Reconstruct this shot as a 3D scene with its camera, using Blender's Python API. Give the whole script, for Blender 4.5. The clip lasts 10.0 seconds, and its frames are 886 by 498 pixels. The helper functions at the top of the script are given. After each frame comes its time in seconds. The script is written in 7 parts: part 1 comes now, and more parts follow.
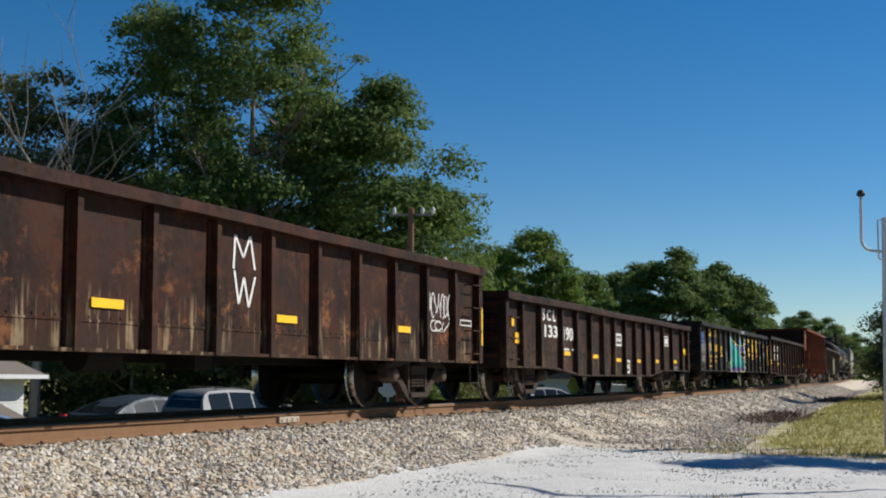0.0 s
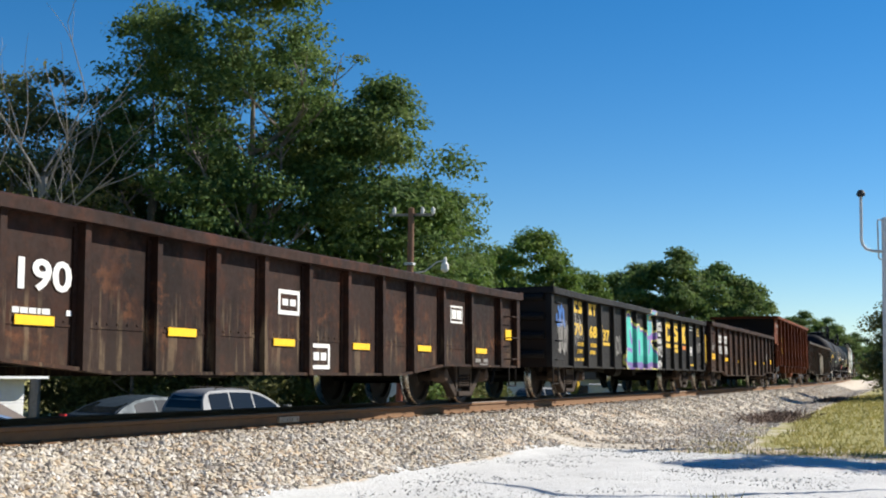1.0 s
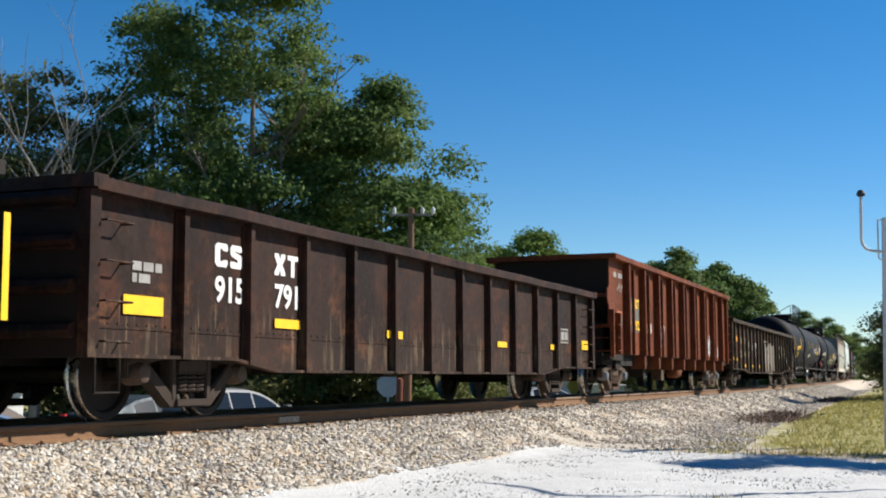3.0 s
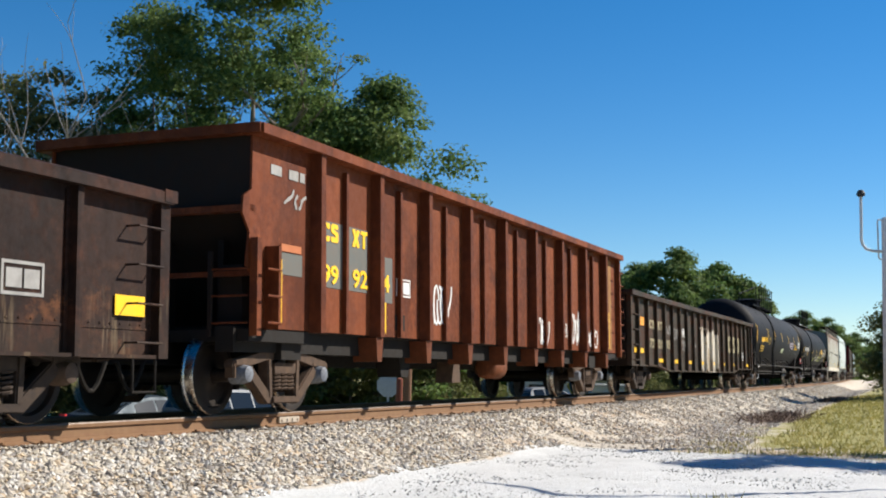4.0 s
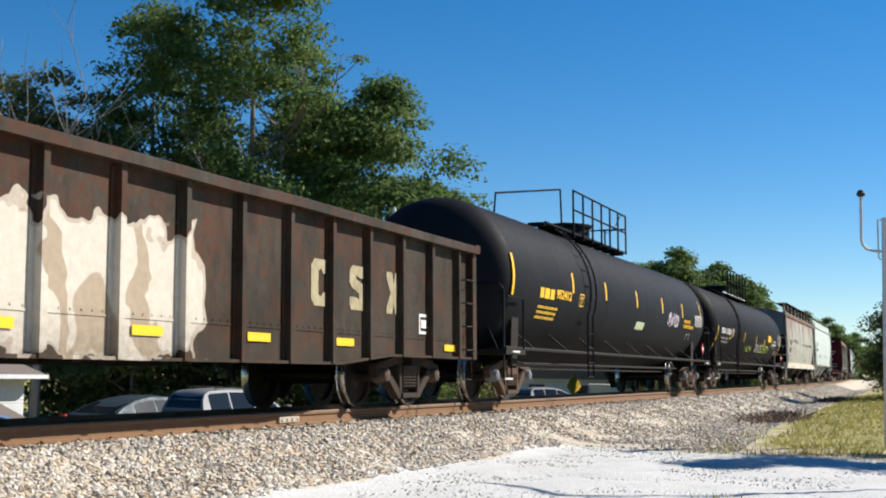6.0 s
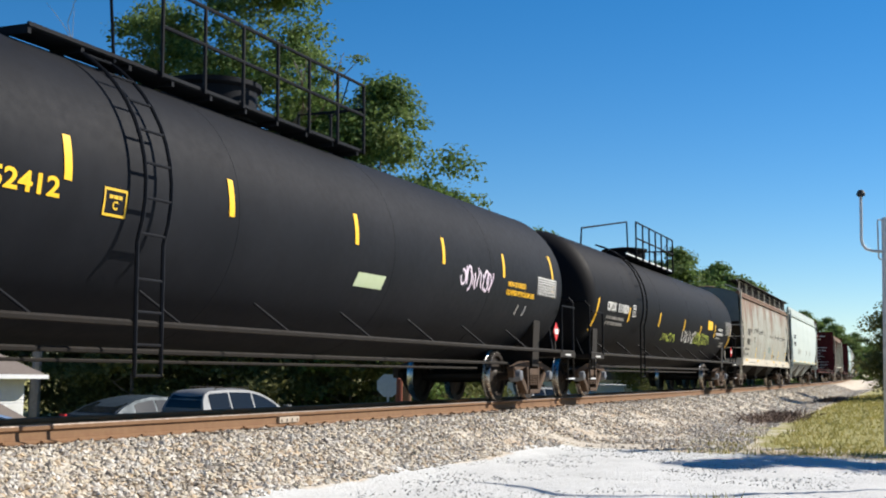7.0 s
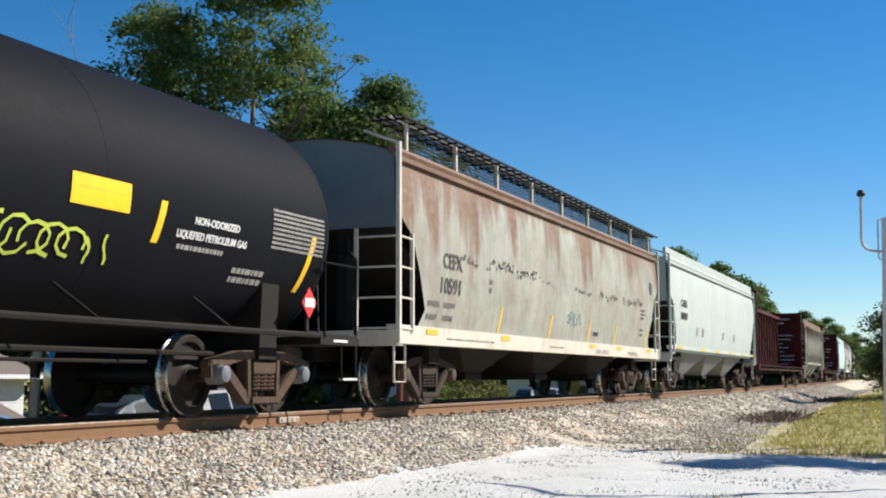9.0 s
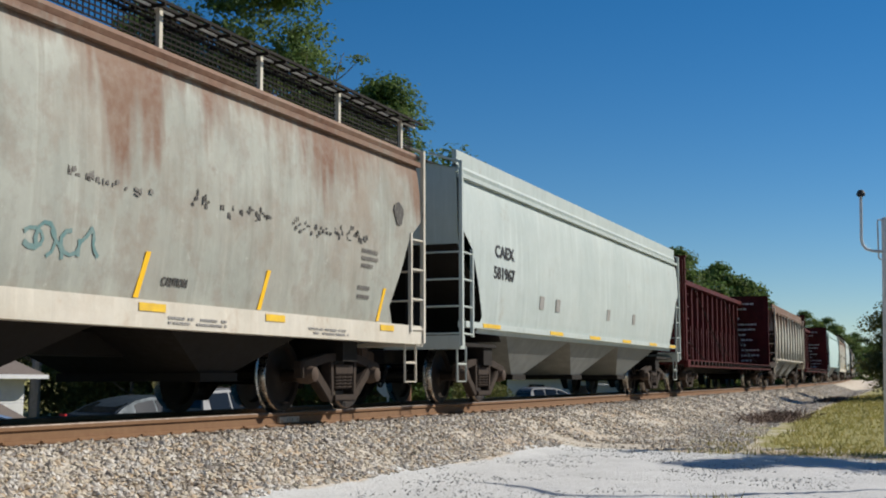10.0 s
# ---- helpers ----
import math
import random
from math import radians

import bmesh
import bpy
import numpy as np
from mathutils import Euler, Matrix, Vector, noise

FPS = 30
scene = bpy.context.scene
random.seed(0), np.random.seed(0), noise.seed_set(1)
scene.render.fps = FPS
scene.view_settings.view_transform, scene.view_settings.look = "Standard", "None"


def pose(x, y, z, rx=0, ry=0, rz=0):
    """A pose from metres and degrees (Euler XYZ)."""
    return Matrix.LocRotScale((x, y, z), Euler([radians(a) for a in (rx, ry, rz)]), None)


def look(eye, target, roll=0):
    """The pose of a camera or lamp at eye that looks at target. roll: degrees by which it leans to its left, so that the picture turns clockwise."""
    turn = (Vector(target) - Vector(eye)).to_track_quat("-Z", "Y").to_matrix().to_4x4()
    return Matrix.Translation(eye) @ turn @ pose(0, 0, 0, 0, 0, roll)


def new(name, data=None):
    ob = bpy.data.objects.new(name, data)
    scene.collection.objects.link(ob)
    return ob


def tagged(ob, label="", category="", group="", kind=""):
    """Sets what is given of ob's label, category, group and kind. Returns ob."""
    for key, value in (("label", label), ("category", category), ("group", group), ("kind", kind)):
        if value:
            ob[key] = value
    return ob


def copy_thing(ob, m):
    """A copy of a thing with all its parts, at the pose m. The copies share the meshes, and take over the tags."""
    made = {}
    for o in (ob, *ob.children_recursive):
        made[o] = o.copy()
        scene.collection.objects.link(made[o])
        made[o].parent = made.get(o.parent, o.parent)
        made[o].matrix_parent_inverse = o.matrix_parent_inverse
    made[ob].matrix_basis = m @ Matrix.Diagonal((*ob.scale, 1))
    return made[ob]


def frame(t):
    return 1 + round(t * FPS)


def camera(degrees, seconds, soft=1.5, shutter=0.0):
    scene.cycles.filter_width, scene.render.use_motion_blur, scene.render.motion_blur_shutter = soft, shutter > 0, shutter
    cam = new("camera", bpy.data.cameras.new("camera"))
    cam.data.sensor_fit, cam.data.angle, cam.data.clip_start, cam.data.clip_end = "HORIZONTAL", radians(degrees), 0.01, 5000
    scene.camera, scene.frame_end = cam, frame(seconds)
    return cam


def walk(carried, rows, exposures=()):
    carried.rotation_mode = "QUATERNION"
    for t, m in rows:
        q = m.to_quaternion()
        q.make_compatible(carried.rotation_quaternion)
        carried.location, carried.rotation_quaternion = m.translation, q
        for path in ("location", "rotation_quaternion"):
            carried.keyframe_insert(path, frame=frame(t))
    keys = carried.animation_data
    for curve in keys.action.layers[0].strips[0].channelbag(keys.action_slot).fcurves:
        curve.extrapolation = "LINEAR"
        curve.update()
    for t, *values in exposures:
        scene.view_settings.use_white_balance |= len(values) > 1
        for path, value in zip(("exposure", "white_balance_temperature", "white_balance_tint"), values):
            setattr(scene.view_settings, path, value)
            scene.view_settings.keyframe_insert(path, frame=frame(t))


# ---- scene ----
cam = camera(38.67, 10.0, soft=2.0)
EYE = Vector((0, 0, 0.615))
AIM = Vector((math.cos(radians(21.90)) * math.cos(radians(5.365)), math.sin(radians(21.90)) * math.cos(radians(5.365)), math.sin(radians(5.365))))
walk(cam, [(0, look(EYE, EYE + AIM * 10, 1.1)), (10, look(EYE, EYE + AIM * 10, 1.1))], [(0, 0.36), (0.2, 0.44), (0.6, 0.72), (1.0, 0.8), (2.5, 0.78), (4.5, 0.84), (7.5, 0.82), (9.0, 0.8), (9.5, 0.49), (10, 0.23)])

# ---- light: clear morning, sun to the side ----
TO_SUN = Vector((1.0, -1.0, 1.07)).normalized()
sun = new("sun", bpy.data.lights.new("sun", "SUN"))
sun.data.energy, sun.data.angle, sun.data.color = 5.0, radians(0.5), (1.0, 0.93, 0.83)
sun.matrix_world = look(TO_SUN * 100, (0, 0, 0))
world = bpy.data.worlds.new("sky")
scene.world = world
world.use_nodes = True
wn = world.node_tree.nodes
sky = wn.new("ShaderNodeTexSky")
sky.sky_type, sky.sun_disc = "NISHITA", False
sky.sun_elevation = math.asin(TO_SUN.z)
sky.sun_rotation = math.atan2(TO_SUN.x, TO_SUN.y)
sky.air_density, sky.dust_density, sky.ozone_density = 0.85, 0.0, 4.0
deep = wn.new("ShaderNodeHueSaturation")
deep.inputs["Saturation"].default_value, deep.inputs["Value"].default_value = 1.33, 1.0
world.node_tree.links.new(sky.outputs[0], deep.inputs["Color"])
world.node_tree.links.new(deep.outputs[0], wn["Background"].inputs[0])
wn["Background"].inputs[1].default_value = 0.066

# ---- small helpers ----
V = 16.6            # train speed, metres a second
TD, TX1, TX2, TK = 8.855, 21.53, 165.0, 0.000405
CANT = -1.37
LOT, LOW = -0.62, -1.65


def track(s, off=0.0):
    """Place and heading on the track at arc length s; off metres towards the camera's side."""
    u = min(max(s - TX1, 0), TX2 - TX1)
    th = u * TK
    x, y = (TX1 + math.sin(th) / TK, TD + (1 - math.cos(th)) / TK) if u > 0 else (s, TD)
    if s > TX2:
        x, y = x + (s - TX2) * math.cos(th), y + (s - TX2) * math.sin(th)
    return x + off * math.sin(th), y - off * math.cos(th), th


def track_y(x):
    u = min(max(x - TX1, 0), TX2 - TX1)
    y = TD + u * u * TK / 2
    return y + max(x - TX2, 0) * math.tan((TX2 - TX1) * TK)


def box(bm, x0, x1, y0, y1, z0, z1):
    vs = [bm.verts.new(c) for c in ((x0, y0, z0), (x1, y0, z0), (x1, y1, z0), (x0, y1, z0), (x0, y0, z1), (x1, y0, z1), (x1, y1, z1), (x0, y1, z1))]
    for f in ((3, 2, 1, 0), (4, 5, 6, 7), (0, 1, 5, 4), (1, 2, 6, 5), (2, 3, 7, 6), (3, 0, 4, 7)):
        bm.faces.new([vs[i] for i in f])


def prism(bm, poly, y0, y1):
    """A polygon in x, z (counter-clockwise seen from -y) pushed from y0 to y1."""
    a = [bm.verts.new((x, y0, z)) for x, z in poly]
    b = [bm.verts.new((x, y1, z)) for x, z in poly]
    bm.faces.new(a), bm.faces.new(b[::-1])
    n = len(poly)
    for i in range(n):
        bm.faces.new((a[i], b[i], b[(i + 1) % n], a[(i + 1) % n]))


def cross_prism(bm, poly, x0, x1):
    """A polygon in y, z pushed from x0 to x1."""
    a = [bm.verts.new((x0, y, z)) for y, z in poly]
    b = [bm.verts.new((x1, y, z)) for y, z in poly]
    bm.faces.new(a[::-1]), bm.faces.new(b)
    n = len(poly)
    for i in range(n):
        bm.faces.new((a[(i + 1) % n], b[(i + 1) % n], b[i], a[i]))


def tube(bm, points, r, seg=8):
    """A round bar along a line of points; r may be a list, for a taper."""
    pts = [Vector(p) for p in points]
    radii = r if isinstance(r, list) else [r] * len(pts)
    rings = []
    for i, p in enumerate(pts):
        d = (pts[min(i + 1, len(pts) - 1)] - pts[max(i - 1, 0)]).normalized()
        a = d.orthogonal().normalized() if i == 0 else (ref - d * ref.dot(d)).normalized()
        ref, b = a, d.cross(a)
        rings.append([bm.verts.new(p + (a * math.cos(k * math.tau / seg) + b * math.sin(k * math.tau / seg)) * radii[i]) for k in range(seg)])
    for q, w in zip(rings, rings[1:]):
        for k in range(seg):
            bm.faces.new((q[k], q[(k + 1) % seg], w[(k + 1) % seg], w[k]))
    bm.faces.new(rings[0][::-1]), bm.faces.new(rings[-1])


def lathe(bm, profile, axis="x", seg=32, centre=(0, 0, 0)):
    """A profile of (along, radius) turned about an axis."""
    rings = []
    c = Vector(centre)
    for a, r in profile:
        ring = []
        for k in range(seg if r > 1e-5 else 1):
            u, w = r * math.cos(k * math.tau / seg), r * math.sin(k * math.tau / seg)
            p = {"x": (a, u, w), "y": (w, a, u), "z": (u, w, a)}[axis]
            ring.append(bm.verts.new(c + Vector(p)))
        rings.append(ring)
    for q, w in zip(rings, rings[1:]):
        for k in range(seg):
            quad = [q[k % len(q)], q[(k + 1) % len(q)], w[(k + 1) % len(w)], w[k % len(w)]]
            quad = list(dict.fromkeys(quad))
            if len(quad) > 2:
                bm.faces.new(quad)


def mesh_of(name, bm, material, smooth=False):
    bmesh.ops.recalc_face_normals(bm, faces=bm.faces)
    me = bpy.data.meshes.new(name)
    bm.to_mesh(me)
    bm.free()
    me.materials.append(material)
    if smooth:
        me.polygons.foreach_set("use_smooth", [True] * len(me.polygons))
        me.set_sharp_from_angle(angle=radians(40))
    return me


DX = {}              # how far a car's painted marks sit from its leading end's zero
DECALS = set('reflector_bar company_mark stencil_panel stencil_block spray_scrawl sprayed_letter underline paint_patch defect_card_box reflector_stripe data_panel painted_panel stencil_line notice_panel lettering'.split())


def part(name, bm, material, parent=None, label="", smooth=False):
    me = bm if isinstance(bm, bpy.types.Mesh) else mesh_of(name, bm, material, smooth)
    ob = new(name, me)
    ob.parent = parent
    if name in DECALS and parent in DX:
        ob.location.x = DX[parent]
    if name in ('stencil_block', 'worn_stencil', 'notice_block'):
        tagged(ob, kind='stuff')
    if label:
        tagged(ob, label)
    return ob


def thing(name, label, category, group="", kind=""):
    return tagged(new(name), label, category, group, kind)


def build(fn, *a, **k):
    bm = bmesh.new()
    fn(bm, *a, **k)
    return bm


def boxes(*rows):
    bm = bmesh.new()
    for r in rows:
        box(bm, *r)
    return bm


def tubes(*rows, r=0.02, seg=6):
    bm = bmesh.new()
    for p in rows:
        tube(bm, p, r, seg)
    return bm


# ---- materials ----
def material(name, color, rough=0.7, metal=0.0):
    m = bpy.data.materials.new(name)
    m.use_nodes = True
    b = m.node_tree.nodes["Principled BSDF"]
    b.inputs["Base Color"].default_value = (*color, 1)
    b.inputs["Roughness"].default_value, b.inputs["Metallic"].default_value = rough, metal
    return m


class Nodes:
    """Short hand for a material's node tree."""
    def __init__(self, m):
        self.t, self.m = m.node_tree, m
        self.b = m.node_tree.nodes["Principled BSDF"]

    def n(self, kind):
        return self.t.nodes.new("ShaderNode" + kind)

    def link(self, a, b):
        self.t.links.new(a, b)

    def coords(self, scale=(1, 1, 1), src="Object"):
        c, m = self.n("TexCoord"), self.n("Mapping")
        m.inputs["Scale"].default_value = scale
        self.link(c.outputs[src], m.inputs["Vector"])
        return m.outputs[0]

    def noise(self, vec, scale, detail=4.0, rough=0.55):
        t = self.n("TexNoise")
        t.inputs["Scale"].default_value, t.inputs["Detail"].default_value, t.inputs["Roughness"].default_value = scale, detail, rough
        self.link(vec, t.inputs["Vector"])
        return t.outputs["Fac"]

    def ramp(self, fac, lo, hi, a=0.0, b=1.0):
        r = self.n("MapRange")
        r.inputs["From Min"].default_value, r.inputs["From Max"].default_value = lo, hi
        r.inputs["To Min"].default_value, r.inputs["To Max"].default_value = a, b
        self.link(fac, r.inputs["Value"])
        return r.outputs[0]

    def math(self, op, a, b=0.0):
        r = self.n("Math")
        r.operation = op
        for i, v in enumerate((a, b)):
            if isinstance(v, (int, float)):
                r.inputs[i].default_value = v
            else:
                self.link(v, r.inputs[i])
        return r.outputs[0]

    def mix(self, fac, a, b):
        r = self.n("Mix")
        r.data_type = "RGBA"
        for i, v in ((0, fac), (6, a), (7, b)):
            if isinstance(v, (int, float)):
                r.inputs[i].default_value = v
            elif isinstance(v, tuple):
                r.inputs[i].default_value = (*v, 1)
            else:
                self.link(v, r.inputs[i])
        return r.outputs[2]

    def bump(self, height, strength, distance):
        r = self.n("Bump")
        r.inputs["Strength"].default_value, r.inputs["Distance"].default_value = strength, distance
        self.link(height, r.inputs["Height"])
        self.link(r.outputs[0], self.b.inputs["Normal"])

    def color(self, c):
        self.link(c, self.b.inputs["Base Color"])

    def rough(self, c):
        self.link(c, self.b.inputs["Roughness"])

    def xyz(self, src="Object"):
        c, s = self.n("TexCoord"), self.n("SeparateXYZ")
        self.link(c.outputs[src], s.inputs[0])
        return s.outputs


def painted_steel(name, paint, faded, rust, rust_amount=0.5, streaks=0.5, dust=(0.16, 0.12, 0.09), dust_top=1.3, rough=0.6, graffiti=None, runs=0.0, spec=0.12, relief=0.35, wear=0.75, mural=None, panels=None, chalk=0.0, top_band=None):
    """Old paint: faded patches, vertical streaks, rust, road dust low down; optional sprayed lettering along x."""
    m = material(name, paint, rough)
    k = Nodes(m)
    v = k.coords()
    big = k.noise(v, 0.7, 5, 0.6)
    fine = k.noise(v, 9, 6, 0.65)
    run = k.noise(k.coords((3.2, 3.2, 0.22)), 2.2, 5, 0.6)
    c = k.mix(k.ramp(big, 0.35, 0.7), paint, faded)
    c = k.mix(k.ramp(run, 0.55, 0.78, 0, streaks), c, tuple(min(1, a * 1.45) for a in faded))
    c = k.mix(k.ramp(run, 0.42, 0.25, 0, streaks), c, tuple(a * 0.55 for a in paint))
    mid = k.noise(v, 2.4, 7, 0.72)
    worn = k.noise(k.coords((1.6, 1.6, 0.7)), 1.1, 6, 0.7)
    c = k.mix(k.ramp(mid, 0.49, 0.62, 0, 0.9 * wear), c, rust)
    c = k.mix(k.ramp(worn, 0.51, 0.39, 0, 0.8 * wear), c, tuple(a * 0.45 for a in paint))
    c = k.mix(k.ramp(k.noise(v, 6.5, 8, 0.75), 0.63, 0.70, 0, 0.7 * wear), c, tuple(min(1, a * 2.3) for a in faded))
    spots = k.math("MULTIPLY", k.ramp(k.noise(v, 1.7, 8, 0.7), 0.62 - 0.25 * rust_amount, 0.72 - 0.2 * rust_amount), k.ramp(fine, 0.35, 0.6))
    c = k.mix(k.math("MULTIPLY", spots, min(1.0, 0.35 + rust_amount)), c, rust)
    x, y, z = k.xyz()
    if runs:
        # rust that bleeds down from the roof line in long tongues
        tongue = k.noise(k.coords((0.55, 0.55, 0.10)), 1.6, 4, 0.6)
        reach = k.math("ADD", tongue, k.ramp(z, 1.2, 3.8, -0.22, 0.10))
        c = k.mix(k.math("MULTIPLY", k.ramp(reach, 0.52, 0.61), k.ramp(fine, 0.25, 0.6, runs * 0.6, runs)), c, rust)
        c = k.mix(k.ramp(z, 3.58, 3.66, 0, 0.8 * runs), c, tuple(a * 0.75 for a in rust))
    if panels:
        # each sheet between two stakes has weathered in its own way
        cell = k.n("TexWhiteNoise")
        cell.noise_dimensions = "1D"
        k.link(k.math("FLOOR", k.math("DIVIDE", k.math("SUBTRACT", x, panels[0]), panels[1])), cell.inputs["W"])
        c = k.mix(k.ramp(cell.outputs[0], 0.5, 1.0, 0, 0.55), c, tuple(a * 1.35 for a in faded))
        c = k.mix(k.ramp(cell.outputs[0], 0.5, 0.0, 0, 0.5), c, tuple(a * 0.6 for a in paint))
    if chalk:
        # orange blooms at mid height and pale drips above the bottom chord
        bloom = k.math("MULTIPLY", k.ramp(k.noise(k.coords((1.0, 1.0, 1.3)), 2.3, 9, 0.8), 0.53, 0.62), k.ramp(k.noise(v, 0.75, 3), 0.42, 0.58))
        c = k.mix(k.math("MULTIPLY", k.math("MULTIPLY", bloom, k.ramp(z, 2.1, 1.3)), 0.9 * chalk), c, (0.185, 0.070, 0.026))
        drip = k.math("MULTIPLY", k.ramp(k.noise(k.coords((7.0, 7.0, 0.6)), 1.5, 3, 0.6), 0.53, 0.62), k.ramp(k.noise(k.coords((0.8, 0.8, 0.5)), 1.6, 4), 0.44, 0.58))
        c = k.mix(k.math("MULTIPLY", k.math("MULTIPLY", drip, k.ramp(z, 1.35, 1.0)), 0.85 * chalk), c, (0.27, 0.195, 0.115))
    if top_band:
        # the rusted upper edge, ragged below
        ragged = k.math("ADD", z, k.ramp(k.noise(k.coords((2.5, 2.5, 0.6)), 1.2, 6, 0.7), 0.2, 0.8, -0.22, 0.22))
        c = k.mix(k.ramp(ragged, top_band - 0.12, top_band + 0.1, 0, 0.9), c, k.mix(k.ramp(fine, 0.3, 0.7), (0.135, 0.075, 0.05), (0.22, 0.125, 0.085)))
        c = k.mix(k.math("MULTIPLY", k.ramp(k.noise(k.coords((0.7, 0.7, 0.45)), 0.9, 6, 0.65), 0.46, 0.66), k.ramp(z, 1.2, 2.6, 0.2, 0.6)), c, (0.235, 0.165, 0.115))
        c = k.mix(k.ramp(k.noise(k.coords((4.0, 4.0, 0.18)), 1.1, 5, 0.65), 0.54, 0.72, 0, 0.55), c, (0.21, 0.20, 0.165))
    if mural:
        wb = k.ramp(k.noise(v, 3.0, 2), 0.2, 0.8, -0.05, 0.05)
        at = k.n("CombineXYZ")
        k.link(x, at.inputs[0]), k.link(k.math("ADD", z, wb), at.inputs[2])

        def field(strokes):
            """Least distance to a set of round brush strokes (x, z, x, z, radius)."""
            best = None
            for ax, az, bx, bz, r in strokes:
                l2 = (bx - ax) ** 2 + (bz - az) ** 2
                sub, dot, near, dist = (k.n("VectorMath") for _ in range(4))
                sub.operation, dot.operation, near.operation, dist.operation = "SUBTRACT", "DOT_PRODUCT", "MULTIPLY_ADD", "DISTANCE"
                k.link(at.outputs[0], sub.inputs[0])
                sub.inputs[1].default_value = (ax, 0, az)
                k.link(sub.outputs[0], dot.inputs[0])
                dot.inputs[1].default_value = ((bx - ax) / l2, 0, (bz - az) / l2)
                h = k.math("MINIMUM", k.math("MAXIMUM", dot.outputs["Value"], 0.0), 1.0)
                k.link(h, near.inputs[0])
                near.inputs[1].default_value, near.inputs[2].default_value = (bx - ax, 0, bz - az), (ax, 0, az)
                k.link(at.outputs[0], dist.inputs[0]), k.link(near.outputs[0], dist.inputs[1])
                d = k.math("SUBTRACT", dist.outputs["Value"], r)
                best = d if best is None else k.math("MINIMUM", best, d)
            return best
        body, inner = field(mural[0]), field(mural[1])
        spray = k.ramp(k.noise(v, 2.2, 4), 0.35, 0.7)
        c = k.mix(k.ramp(body, 0.085, 0.06), c, (0.72, 0.68, 0.20))
        c = k.mix(k.ramp(body, 0.035, 0.015), c, (0.24, 0.13, 0.40))
        c = k.mix(k.ramp(body, -0.02, -0.05), c, k.mix(spray, (0.065, 0.42, 0.36), (0.12, 0.56, 0.47)))
        c = k.mix(k.math("MULTIPLY", k.ramp(inner, 0.03, -0.02), k.ramp(body, 0.0, -0.02)), c, (0.24, 0.13, 0.40))
    if graffiti:
        wob = k.n("TexNoise")
        wob.inputs["Scale"].default_value, wob.inputs["Detail"].default_value = 1.3, 2
        k.link(v, wob.inputs["Vector"])
        wx = k.math("ADD", x, k.ramp(wob.outputs["Fac"], 0, 1, -0.7, 0.7))
        wz = k.math("ADD", z, k.ramp(k.noise(k.coords((1, 1, 1)), 2.1, 2), 0, 1, -0.55, 0.55))
        for x0, x1, z0, z1, fill, second, edge in graffiti:
            dx = k.math("SUBTRACT", (x1 - x0) / 2, k.math("ABSOLUTE", k.math("SUBTRACT", wx, (x0 + x1) / 2)))
            dz = k.math("SUBTRACT", (z1 - z0) / 2, k.math("ABSOLUTE", k.math("SUBTRACT", wz, (z0 + z1) / 2)))
            d = k.math("MINIMUM", dx, dz)
            letters = k.math("SINE", k.math("MULTIPLY", k.math("ADD", wx, k.math("MULTIPLY", wz, 0.35)), 4.4))
            inner = k.mix(k.ramp(letters, 0.80, 0.84), fill, second)
            inner = k.mix(k.ramp(k.noise(v, 1.1, 1), 0.60, 0.615), inner, second)
            c = k.mix(k.ramp(d, 0.0, 0.015), c, edge)
            c = k.mix(k.ramp(d, 0.07, 0.085), c, inner)
    c = k.mix(k.math("MULTIPLY", k.ramp(z, dust_top, 0.6), k.ramp(fine, 0.2, 0.8, 0.15, 0.6)), c, dust)
    c = k.mix(k.ramp(fine, 0.3, 0.8, 0, 0.06 + 0.25 * wear), c, tuple(a * 0.6 for a in paint))
    k.color(c)
    k.rough(k.ramp(fine, 0.3, 0.7, rough - 0.02 - 0.12 * wear, rough + 0.02 + 0.24 * wear))
    k.bump(k.math("ADD", k.math("MULTIPLY", fine, 0.3), k.noise(v, 1.4, 2)), relief, 0.03)
    k.b.inputs["Specular IOR Level"].default_value = spec
    return m


def grained(name, a, b, scale=8.0, rough=0.7, metal=0.0, bump=0.3, dist=0.01, src="Object", stretch=(1, 1, 1)):
    m = material(name, a, rough, metal)
    k = Nodes(m)
    v = k.coords(stretch, src)
    f = k.noise(v, scale, 6, 0.65)
    g = k.noise(v, scale * 0.13, 4)
    k.color(k.mix(k.math("MULTIPLY", k.ramp(f, 0.35, 0.7), k.ramp(g, 0.25, 0.75, 0.4, 1.0)), a, b))
    k.rough(k.ramp(f, 0.3, 0.7, max(rough - 0.12, 0.05), min(rough + 0.12, 1)))
    k.b.inputs["Specular IOR Level"].default_value = 0.25
    k.bump(f, bump, dist)
    return m

